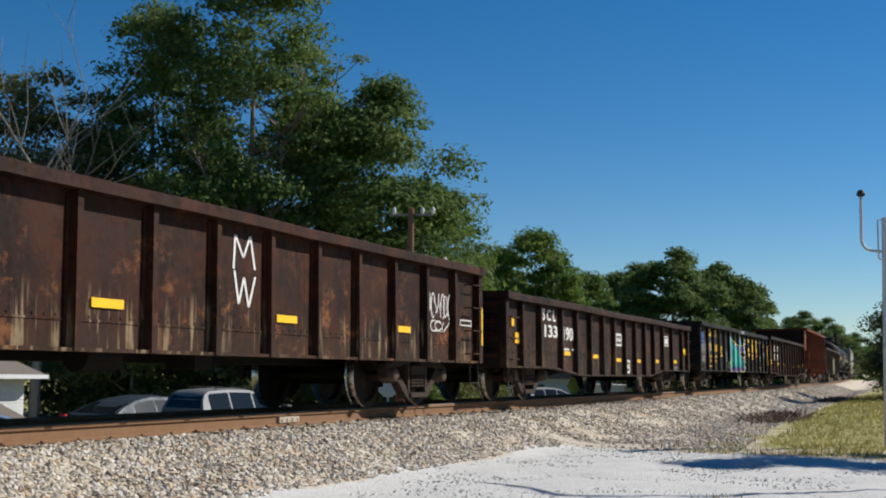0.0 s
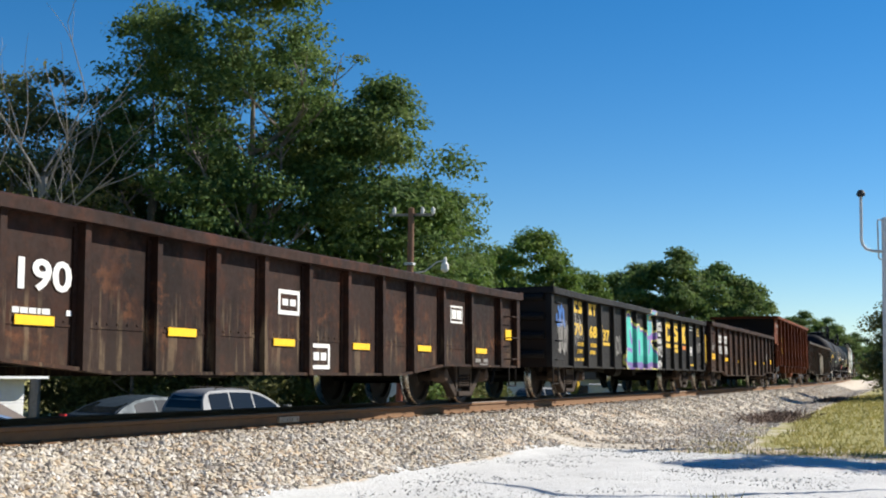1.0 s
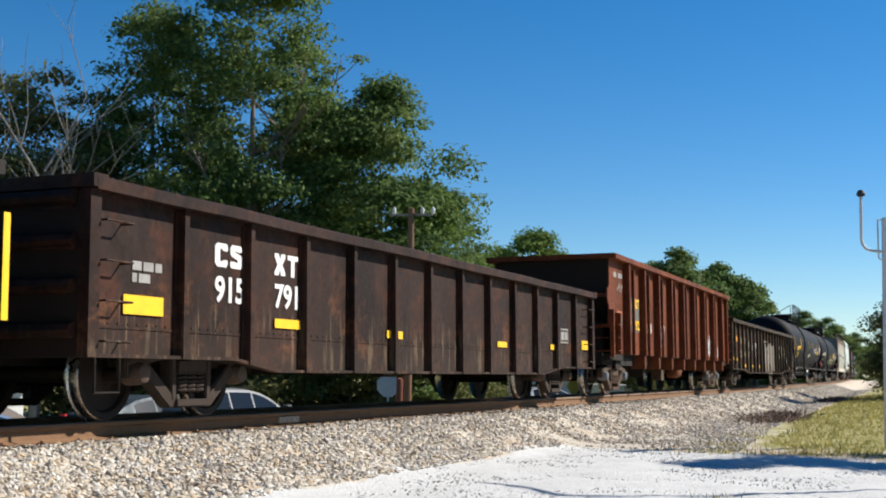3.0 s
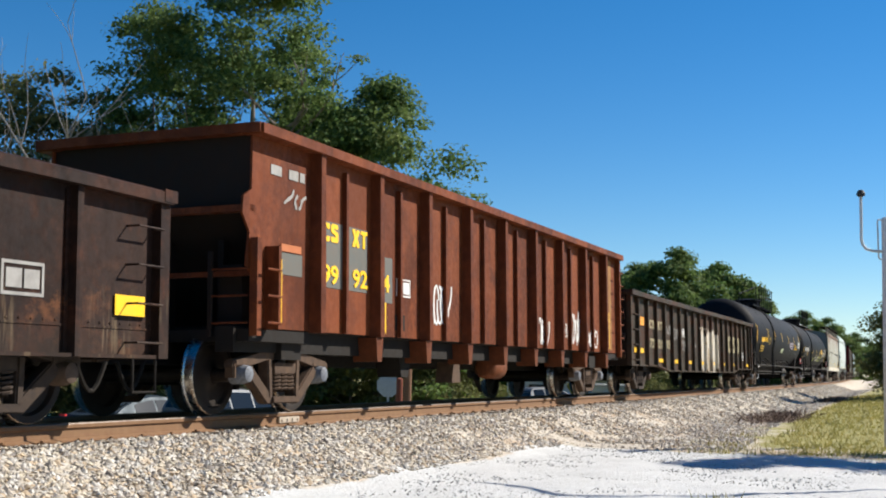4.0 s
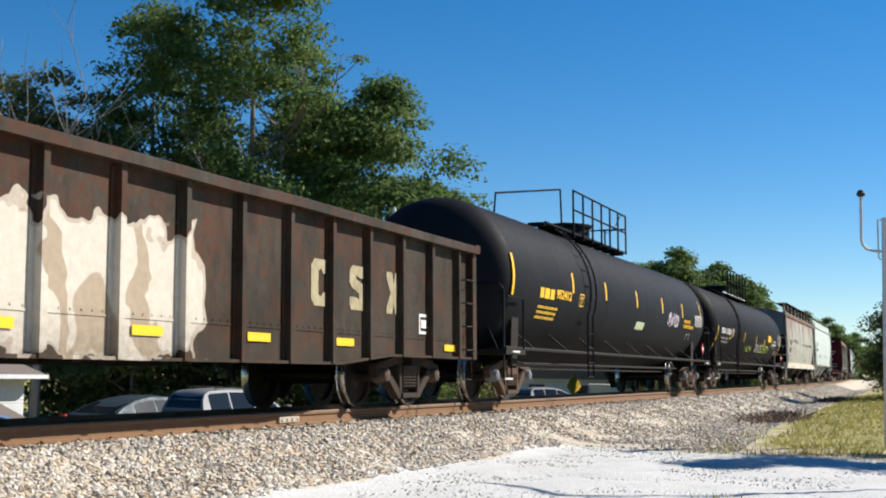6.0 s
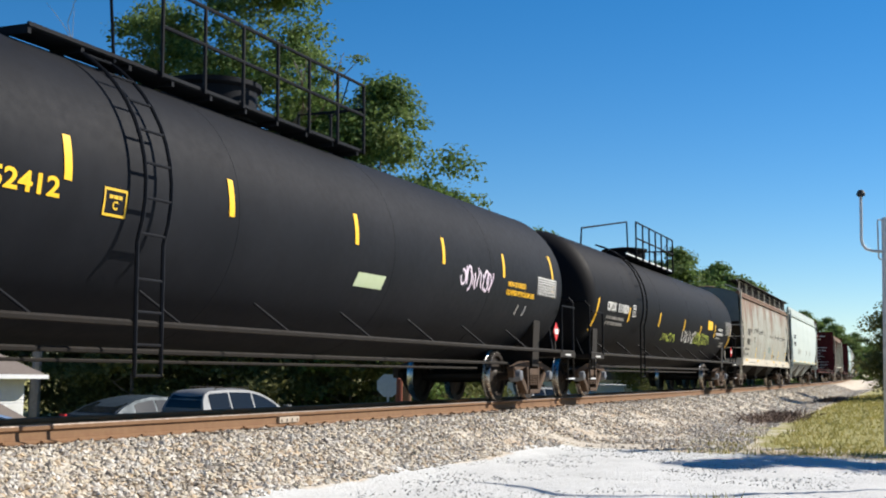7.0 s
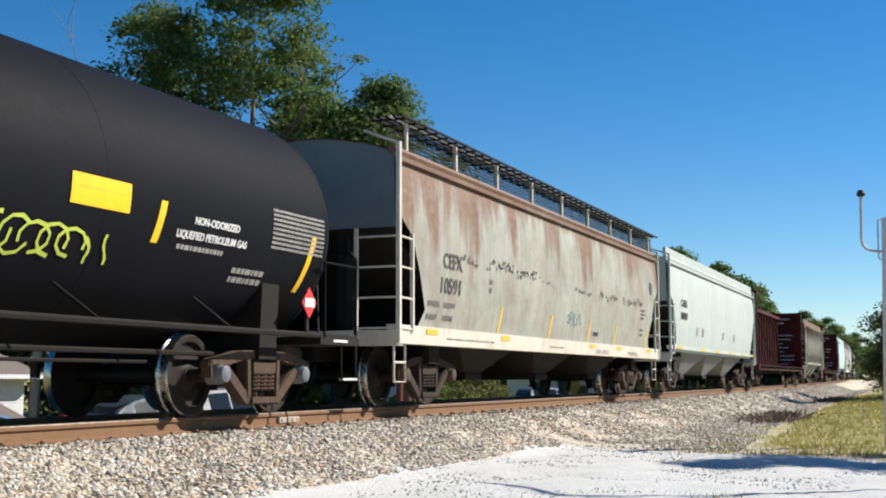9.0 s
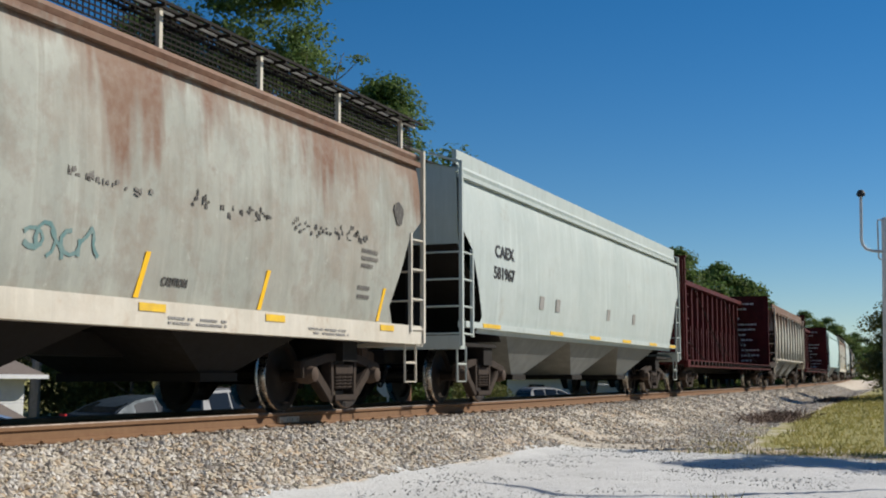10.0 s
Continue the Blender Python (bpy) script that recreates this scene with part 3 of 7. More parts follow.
def springs_mesh(y):
    bm = bmesh.new()
    for cx in (-0.165, 0.0, 0.165):
        tube(bm, [(cx + 0.085 * math.cos(a), y - 0.01 + 0.085 * math.sin(a), 0.28 + 0.045 * a / math.tau) for a in np.linspace(0, math.tau * 5, 41)], 0.017, 5)
    box(bm, -0.26, 0.26, y - 0.09, y + 0.09, 0.50, 0.62)
    return mesh_of("spring_nest", bm, TRUCK, True)


WHEELSET = wheelset_mesh()
def dark_copy(me):
    c = me.copy()
    c.materials.clear()
    c.materials.append(DARKTRUCK)
    return c


SIDE = {y: sideframe_mesh(y) for y, _ in FLANKS}
SPRING = {y: springs_mesh(y) for y, _ in FLANKS}
SIDE_DARK = {y: dark_copy(m) for y, m in SIDE.items()}
SPRING_DARK = {y: dark_copy(m) for y, m in SPRING.items()}
BOLSTER = mesh_of("bolster", boxes((-0.2, 0.2, -1.15, 1.15, 0.42, 0.62), (-0.16, 0.16, -0.2, 0.2, 0.62, 0.70)), NEAR_BLACK)
BEAM = mesh_of("brake_beam", build(lambda bm: (tube(bm, [(-0.42, -0.75, 0.4), (-0.42, 0.75, 0.4)], 0.045), tube(bm, [(0.42, -0.75, 0.4), (0.42, 0.75, 0.4)], 0.045), box(bm, -0.46, -0.38, -0.85, -0.72, 0.3, 0.55), box(bm, 0.38, 0.46, -0.85, -0.72, 0.3, 0.55))), NEAR_BLACK)
BEARING = mesh_of("bearing_cap", build(lathe, [(-1.34, 0.0), (-1.335, 0.06), (-1.32, 0.095), (-1.27, 0.105), (-1.24, 0.12), (-1.10, 0.12)], "y", 16), CAP, True)
BEARING_RUST = BEARING.copy()
BEARING_RUST.materials.clear()
BEARING_RUST.materials.append(CAPRUST)
ROLLERS = []         # wheelsets that turn


def truck(car, x, spin=True, caps=None):
    t = part("truck", BOLSTER, NEAR_BLACK, car, "grimy cast steel two-axle truck")
    t.matrix_basis = pose(x, 0, 0)
    for y, _ in FLANKS:
        part("side_frame", (SIDE if caps else SIDE_DARK)[y], TRUCK, t)
        part("spring_nest", (SPRING if caps else SPRING_DARK)[y], TRUCK, t)
    part("brake_beam", BEAM, NEAR_BLACK, t)
    for sx in (-1, 1):
        w = part("wheelset", WHEELSET, WHEEL, t, "steel wheels with polished treads on an axle")
        w.matrix_basis = pose(sx * WB, 0, WR)
        if spin:
            ROLLERS.append((w, sx * WB))
        b = part("bearing_cap", BEARING if caps else BEARING_RUST, CAP, t)
        b.matrix_basis = pose(sx * WB, 0, WR + 0.015)


def coupler(car, x, d):
    bm = boxes((min(x, x + d * 0.45), max(x, x + d * 0.45), -0.09, 0.09, 0.68, 0.88), (min(x + d * 0.42, x + d * 0.68), max(x + d * 0.42, x + d * 0.68), -0.16, 0.13, 0.62, 0.94))
    bmesh.ops.bevel(bm, geom=list(bm.edges), offset=0.03, segments=2, affect="EDGES")
    part("coupler", bm, TRUCK, car)
    hose = [(x + d * (0.1 + 0.5 * a), -0.35, 0.62 - 0.32 * math.sin(a * math.pi)) for a in np.linspace(0, 1, 8)]
    part("air_hose", tubes(hose, r=0.025), NEAR_BLACK, car)


def decal(car, bm, mat, name, label=""):
    return part(name, bm, mat, car, label)


def plate(x0, x1, z0, z1, y, slant=0.0, t=0.006):
    """A thin painted field on the camera's side."""
    bm = bmesh.new()
    prism(bm, [(x0, z0), (x1, z0), (x1 + slant, z1), (x0 + slant, z1)], y - t, y)
    return bm


def words(text, size, width=None):
    cu = bpy.data.curves.new("letters", "FONT")
    cu.body, cu.size, cu.extrude, cu.resolution_u, cu.offset = text, size / 0.72, 0.003, 3, size * 0.035
    ob = new("letters", cu)
    me = bpy.data.meshes.new_from_object(ob.evaluated_get(bpy.context.evaluated_depsgraph_get()))
    bpy.data.objects.remove(ob)
    co = np.array([v.co for v in me.vertices])
    if width and len(co):
        f = width / max(co[:, 0].max() - co[:, 0].min(), 1e-4)
        me.transform(Matrix.Diagonal((f, 1, 1, 1)))
    me.transform(Matrix.Rotation(radians(90), 4, "X"))
    return me


def lettering(car, text, x, z, size, y, mat, width=None, name="lettering"):
    me = words(text, size, width)
    me.materials.clear()
    me.materials.append(mat)
    ob = part(name, me, mat, car)
    ob.matrix_basis = pose(x + DX.get(car, 0), y - 0.006, z)
    return ob


def bars(car, x0, x1, z, rows, pitch, h, y, mat, seed=0, name="stencil_block", gap=0.25):
    """Writing too small to read: short bars in rows."""
    rng, bm = random.Random(seed), bmesh.new()
    for r in range(rows):
        x = x0
        while x < x1:
            w = rng.uniform(0.8, 2.2) * h
            if rng.random() > gap:
                box(bm, x, min(x + w, x1), y - 0.006, y, z - r * pitch, z - r * pitch + h)
            x += w + h * 0.35
    if bm.verts:
        part(name, bm, mat, car)


def scrawl(car, x, z, w, h, y, mat, seed, strokes=9, r=0.022, follow=None, name="spray_scrawl"):
    """A sprayed tag nobody can read: loops and strokes of flat paint."""
    rng, bm = random.Random(seed), bmesh.new()
    for i in range(strokes):
        cx = x + w * (i + 0.5) / strokes
        pts = []
        kind = rng.random()
        ph, amp = rng.uniform(0, 6), rng.uniform(0.25, 0.5) * h
        if kind < 0.45:
            for t in np.linspace(0, 1, 9):
                pts.append((cx + w / strokes * 0.8 * math.cos(ph + t * 5.2), z + h / 2 + amp * math.sin(ph + t * 5.2)))
        else:
            ex = rng.uniform(-0.9, 0.9) * w / strokes
            a, b = (z + rng.uniform(0, 0.25) * h, z + rng.uniform(0.7, 1.0) * h)
            for t in np.linspace(0, 1, 6):
                pts.append((cx - ex + 2 * ex * t + 0.03 * math.sin(6 * t + ph), a + (b - a) * t))
        lay = y - 0.004 - 0.0006 * i
        f = follow or (lambda zz: 0.0)
        last = None
        for j, (ax, az) in enumerate(pts):
            (px, pz), (qx, qz) = pts[max(j - 1, 0)], pts[min(j + 1, len(pts) - 1)]
            d = Vector((qx - px, qz - pz))
            n = Vector((-d.y, d.x)).normalized() * r * (0.75 + 0.5 * rng.random())
            pair = [bm.verts.new((ax + e * n.x, lay + f(az + e * n.y), az + e * n.y)) for e in (-1, 1)]
            if last:
                bm.faces.new((last[0], pair[0], pair[1], last[1]))
            last = pair
    tagged(part(name, bm, mat, car), kind="stuff")


def gondola(name, label, L, top, bot, mat, stakes, belly=None, rim=0.13, end_ribs=4, rib_w=0.125, group="freight cars"):
    """Open gondola: local x from the leading end, camera's side at -y."""
    car = thing(name, label, "gondola car", group)
    yi, yo, yr = 1.44, 1.54, 1.60
    low = [(0, bot), (L, bot)]
    if belly:
        x0, x1, x2, x3, bz = belly
        low = [(0, bot), (x0, bot), (x1, bz), (x2, bz), (x3, bot), (L, bot)]
    for sy in (-1, 1):
        bm = bmesh.new()
        prism(bm, low + [(L, top), (0, top)], *sorted((sy * yi, sy * (yi - 0.03))))
        part("side_wall", bm, mat, car)
        chord = bmesh.new()
        for (ax, az), (bx, bz_) in zip(low, low[1:]):
            prism(chord, [(ax, az), (bx, bz_), (bx, bz_ + 0.035), (ax, az + 0.035)], *sorted((sy * (yi + 0.002), sy * (yo - 0.02))))
        part("bottom_chord", chord, mat, car)
        seam = bmesh.new()
        for i in range(int(L / 0.16)):
            x = 0.08 + i * 0.16
            lathe(seam, [(sy * (yi + 0.001), 0.014), (sy * (yi + 0.008), 0.011), (sy * (yi + 0.011), 0.0)], "y", 5, (x, 0, bot + 0.33))
        box(seam, 0.02, L - 0.02, *sorted((sy * (yi + 0.001), sy * (yi + 0.009))), bot + 0.28, bot + 0.30)
        part("rivet_line", seam, mat, car)
        ribs = {}
        for x in stakes:
            z0 = bot + 0.005
            if belly:
                z0 = float(np.interp(x, [p[0] for p in low], [p[1] for p in low])) + 0.005
            key = round(z0, 3)
            if key not in ribs:
                rb = bmesh.new()
                w, t = rib_w / 2, top - rim + 0.01
                # hat-shaped stake that tapers a little towards the top
                prof = [(-w, yi + 0.002), (-w * 0.78, yo), (w * 0.78, yo), (w, yi + 0.002)]
                a = [rb.verts.new((px, sy * py, z0)) for px, py in prof]
                c = [rb.verts.new((px * 0.86, sy * (yi + 0.002 + (py - yi - 0.002) * 0.9), t)) for px, py in prof]
                for k in range(4):
                    rb.faces.new((a[k], a[(k + 1) % 4], c[(k + 1) % 4], c[k]))
                rb.faces.new(a), rb.faces.new(c)
                for j in range(7):
                    for e in (-1, 1):
                        z = z0 + 0.1 + j * (t - z0 - 0.2) / 6
                        lathe(rb, [(sy * (yi + 0.02), 0.013), (sy * (yi + 0.035), 0.0)], "y", 5, (e * (w + 0.03), 0, z))
                    box(rb, -w - 0.05, w + 0.05, *sorted((sy * (yi + 0.003), sy * (yi + 0.018))), z0 + 0.05, t - 0.05) if j == 0 else None
                ribs[key] = mesh_of("rib", rb, mat)
            rib = ribs[key].copy()
            rib.transform(Matrix.Translation((x, 0, 0)))
            part("rib", rib, mat, car)
    rimbm = bmesh.new()
    for sy in (-1, 1):
        cross = [(sy * (yi - 0.09), top - rim), (sy * yr, top - rim), (sy * yr, top - 0.02), (sy * (yr - 0.03), top), (sy * (yi - 0.09), top)]
        n = 14
        rng = random.Random(len(label))
        rings = []
        for i in range(n + 1):
            sag, out = rng.uniform(-0.012, 0.008), rng.uniform(-0.012, 0.012)
            rings.append([rimbm.verts.new((L * i / n, y + out, z + sag)) for y, z in cross])
        for q, w in zip(rings, rings[1:]):
            for k in range(5):
                rimbm.faces.new((q[k], q[(k + 1) % 5], w[(k + 1) % 5], w[k]))
        rimbm.faces.new(rings[0]), rimbm.faces.new(rings[-1])
    part("top_rim", rimbm, mat, car)
    # end walls are near black: the shade on the ends is painted in
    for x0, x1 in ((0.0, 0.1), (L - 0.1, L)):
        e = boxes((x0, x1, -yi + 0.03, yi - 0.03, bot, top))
        part("end_wall", e, END_SHADE, car)
    part("end_rim", boxes((-0.06, 0.16, -yr, yr, top - rim + 0.01, top + 0.006)), mat, car)
    part("end_rim", boxes((L - 0.16, L + 0.06, -yr, yr, top - rim + 0.01, top + 0.006)), mat, car)
    for j in range(end_ribs):
        z = bot + 0.25 + j * (top - bot - 0.45) / max(end_ribs - 1, 1)
        for x, d in ((0, -1), (L, 1)):
            bm = bmesh.new()
            tube(bm, [(x + d * 0.03, -yi + 0.06, z), (x + d * 0.03, yi - 0.06, z)], 0.075, 8)
            part("end_rib", bm, mat, car)
    for x, d in ((0, -1), (L, 1)):
        for y0, y1 in ((-yo, -yi + 0.02), (yi - 0.02, yo)):
            part("corner_post", boxes((min(x + 0.02 * d, x - 0.14 * d), max(x + 0.02 * d, x - 0.14 * d), y0, y1, bot, top - rim)), mat, car)
        for j in range(4):
            z = bot + 0.15 + j * 0.38
            x0, x1 = sorted((x - d * 0.16, x - d * 0.58))
            part("grab_iron", tubes([(x0, -yi, z), (x0, -yo - 0.05, z), (x1, -yo - 0.05, z), (x1, -yi, z)], r=0.012), mat, car)
            if z < top - 0.3:
                part("grab_iron", tubes([(x, -1.35, z + 0.1), (x + d * 0.1, -1.35, z + 0.1), (x + d * 0.1, -0.95, z + 0.1), (x, -0.95, z + 0.1)], r=0.012), mat, car)
        x0, x1 = sorted((x - d * 0.14, x - d * 0.52))
        part("sill_step", tubes([(x0, -1.5, bot), (x0, -1.5, bot - 0.33), (x1, -1.5, bot - 0.33), (x1, -1.5, bot)], r=0.016), NEAR_BLACK, car)
        coupler(car, x, d)
    part("floor", boxes((0.1, L - 0.1, -yi + 0.03, yi - 0.03, bot + 0.12, bot + 0.2)), NEAR_BLACK, car)
    part("centre_sill", boxes((0.0, L, -0.25, 0.25, max(bot - 0.06, 0.5), bot + 0.12)), NEAR_BLACK, car)
    part("brake_cylinder", build(lathe, [(L * 0.45, 0.0), (L * 0.45, 0.16), (L * 0.45 + 0.6, 0.16), (L * 0.45 + 0.6, 0.0)], "x", 14, (0, -0.75, bot - 0.02)), NEAR_BLACK, car)
    part("brake_valve", boxes((L * 0.56, L * 0.56 + 0.35, -0.9, -0.5, bot - 0.14, bot + 0.13)), NEAR_BLACK, car)
    for x in (2.15, L - 2.15):
        truck(car, x)
        part("body_bolster", boxes((x - 0.22, x + 0.22, -yi + 0.05, yi - 0.05, 0.62, bot + 0.13)), NEAR_BLACK, car)
    return car

# ---- tall rust-red gondola ----
def tall_gondola(name, label, L, top, bot, mat):
    car = thing(name, label, "gondola car", "freight cars")
    yi, yo = 1.44, 1.60
    for sy in (-1, 1):
        bm = bmesh.new()
        prism(bm, [(0.62, bot), (L - 0.12, bot), (L - 0.02, top), (0.42, top), (0.40, 2.62), (0.22, 2.52), (0.20, 2.32), (0.36, 2.12), (0.30, 1.72), (0.62, 1.50)], *sorted((sy * yi, sy * (yi - 0.03))))
        part("side_wall", bm, mat, car)
        # near-black sill: the shade below the body is put into its colour
        part("side_sill", boxes((0.3, L - 0.3, *sorted((sy * (yi - 0.40), sy * (yi - 0.16))), bot - 0.28, bot + 0.01)), NEAR_BLACK, car)
        for i in range(9):
            x = 1.93 + 1.79 * i
            bm = bmesh.new()
            for px0, px1, y1 in ((-0.10, 0.10, yo),):
                a = [bm.verts.new((px, sy * y, bot - 0.02)) for px, y in ((px0, yi + 0.002), (px0 * 0.7, y1), (px1 * 0.7, y1), (px1, yi + 0.002))]
                c = [bm.verts.new((px, sy * y, top - 0.12)) for px, y in ((px0 * 0.8, yi + 0.002), (px0 * 0.6, y1 - 0.01), (px1 * 0.6, y1 - 0.01), (px1 * 0.8, yi + 0.002))]
                for k in range(4):
                    bm.faces.new((a[k], a[(k + 1) % 4], c[(k + 1) % 4], c[k]))
                bm.faces.new(a), bm.faces.new(c)
            part("main_stake", bm, mat, car).matrix_basis = pose(x, 0, 0)
            if 0 < i < 8 or i == 8:
                bm = bmesh.new()
                prism(bm, [(-0.13, bot - 0.03), (-0.09, bot - 0.36), (0.05, bot - 0.36), (0.10, bot - 0.03)], *sorted((sy * (yi - 0.25), sy * (yo - 0.04))))
                part("stake_foot", bm, mat, car).matrix_basis = pose(x, 0, 0)
            if i < 8:
                part("slim_stake", boxes((-0.035, 0.035, *sorted((sy * (yi + 0.002), sy * (yi + 0.07))), bot, top - 0.22)), mat, car).matrix_basis = pose(x + 0.86, 0, 0)
        part("top_rim", boxes((0.34, L + 0.02, *sorted((sy * (yi - 0.1), sy * (yo + 0.03))), top - 0.12, top)), mat, car)
    for x, d in ((0.36, 1), (L, -1)):
        a, b = sorted((x, x + d * 0.05))
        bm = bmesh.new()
        # the upper end wall stands back under the rim, the lower one slopes away; both carry painted shade
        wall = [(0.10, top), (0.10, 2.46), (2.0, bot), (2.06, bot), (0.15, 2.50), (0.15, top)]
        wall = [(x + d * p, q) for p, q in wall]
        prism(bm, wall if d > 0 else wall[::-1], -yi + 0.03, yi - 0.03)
        part("end_slope", bm, END_SHADE, car)
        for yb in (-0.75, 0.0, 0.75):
            part("slope_gusset", boxes((min(x + d * 0.5, x + d * 0.62), max(x + d * 0.5, x + d * 0.62), yb - 0.04, yb + 0.04, bot, 2.1)), END_SHADE, car)
        part("end_rim", boxes((a - 0.06, b + 0.06, -yo, yo, top - 0.11, top + 0.005)), mat, car)
        part("end_beam", boxes((min(x, x + d * 0.12), max(x, x + d * 0.12), -yi, yi, 2.36, 2.44)), mat, car)
        part("end_beam", boxes((min(x + d * 0.1, x + d * 0.2), max(x + d * 0.1, x + d * 0.2), -yi, yi, 1.62, 1.68)), mat, car)
        part("end_platform", boxes((min(x, x + d * 1.5), max(x, x + d * 1.5), -yi, yi, bot - 0.16, bot - 0.02)), NEAR_BLACK, car)
        for y in (-1.5, 1.5):
            part("corner_post", boxes((min(x, x + d * 0.1), max(x, x + d * 0.1), y - 0.05, y + 0.05, bot - 0.1, (2.05 if d > 0 else top - 0.1))), mat, car)
        if d > 0:
            part("ladder_rail", boxes((x + 0.36, x + 0.42, -yo - 0.03, -yi - 0.002, bot - 0.02, 1.98)), mat, car)
        for j in range(3 if d > 0 else 7):
            z = bot + 0.05 + j * 0.31
            part("ladder_rung", tubes([(x - d * 0.05, -1.45, z), (x - d * 0.05, -0.95, z)], r=0.014), mat, car)
            part("ladder_rung", tubes([(x + d * 0.1, -yo - 0.03, z), (x + d * 0.42, -yo - 0.03, z)], r=0.014), mat, car)
        part("ladder_rail", boxes((x - 0.07, x - 0.03, -0.98, -0.93, bot - 0.1, 1.9 if d > 0 else top - 0.8)), END_SHADE, car)
        part("brake_stand", boxes((min(x + d * 0.25, x + d * 0.45), max(x + d * 0.25, x + d * 0.45), -1.2, -0.9, bot, bot + 0.75)), END_SHADE, car)
        coupler(car, x if d < 0 else 0.0, -d)
    part("air_tank", build(lathe, [(0, 0.0), (0.02, 0.14), (0.1, 0.2), (0.75, 0.2), (0.83, 0.14), (0.85, 0.0)], "x", 18, (9.0, -1.15, 0.62)), mat, car, smooth=True)
    part("hopper_gate", build(prism, [(7.35, 0.36), (7.75, 0.36), (7.7, 0.7), (7.45, 0.7)], -1.2, -0.9), TRUCK, car)
    part("hopper_gate", build(prism, [(5.5, 0.45), (5.75, 0.45), (5.85, 0.75), (5.4, 0.75)], -1.1, -0.7), NEAR_BLACK, car)
    part("centre_sill", boxes((0, L, -0.3, 0.3, 0.6, bot)), NEAR_BLACK, car)
    part("floor", boxes((1.2, L - 1.2, -yi + 0.03, yi - 0.03, bot - 0.02, bot + 0.06)), NEAR_BLACK, car)
    for x in (1.55, L - 2.0):
        truck(car, x, caps=True)
        part("body_bolster", boxes((x - 0.25, x + 0.25, -1.35, 1.35, 0.66, bot - 0.1)), NEAR_BLACK, car)
    return car


# ---- tank cars ----
TR, TZ = 1.53, 2.30


def tank_y(z):
    return -math.sqrt(max(TR * TR - (z - TZ) ** 2, 0.01)) - 0.003


def on_tank(car, me_or_bm, mat, name, label=""):
    """Wrap a flat piece (drawn in x, z) round the shell."""
    me = me_or_bm if isinstance(me_or_bm, bpy.types.Mesh) else mesh_of(name, me_or_bm, mat)
    mid = sum(v.co.y for v in me.vertices) / len(me.vertices)
    for v in me.vertices:
        v.co.y = tank_y(v.co.z) - (0.005 if v.co.y <= mid + 1e-5 else 0.0)
    me.materials.clear()
    me.materials.append(mat)
    return part(name, me, mat, car, label)


def strip(x0, x1, z0, z1, slant=0.0, n=8):
    bm = bmesh.new()
    rows = [[bm.verts.new((x + slant * k / n, -1, z0 + (z1 - z0) * k / n)) for x in (x0, x1)] for k in range(n + 1)]
    for a, b in zip(rows, rows[1:]):
        bm.faces.new((a[0], a[1], b[1], b[0]))
    return bm


def tank_words(car, text, x, z, size, mat, width=None):
    me = words(text, size, width)
    me.transform(Matrix.Translation((x, 0, z)))
    return on_tank(car, me, mat, "lettering")


def tank_bars(car, x0, x1, z, rows, pitch, h, mat, seed=0):
    rng, bm = random.Random(seed), bmesh.new()
    for r in range(rows):
        x = x0
        while x < x1:
            w = rng.uniform(0.8, 2.2) * h
            za, zb = z - r * pitch, z - r * pitch + h
            bm.faces.new([bm.verts.new((p, -1, q)) for p, q in ((x, za), (min(x + w, x1), za), (min(x + w, x1), zb), (x, zb))])
            x += w + h * 0.35
    on_tank(car, bm, mat, "stencil_block")


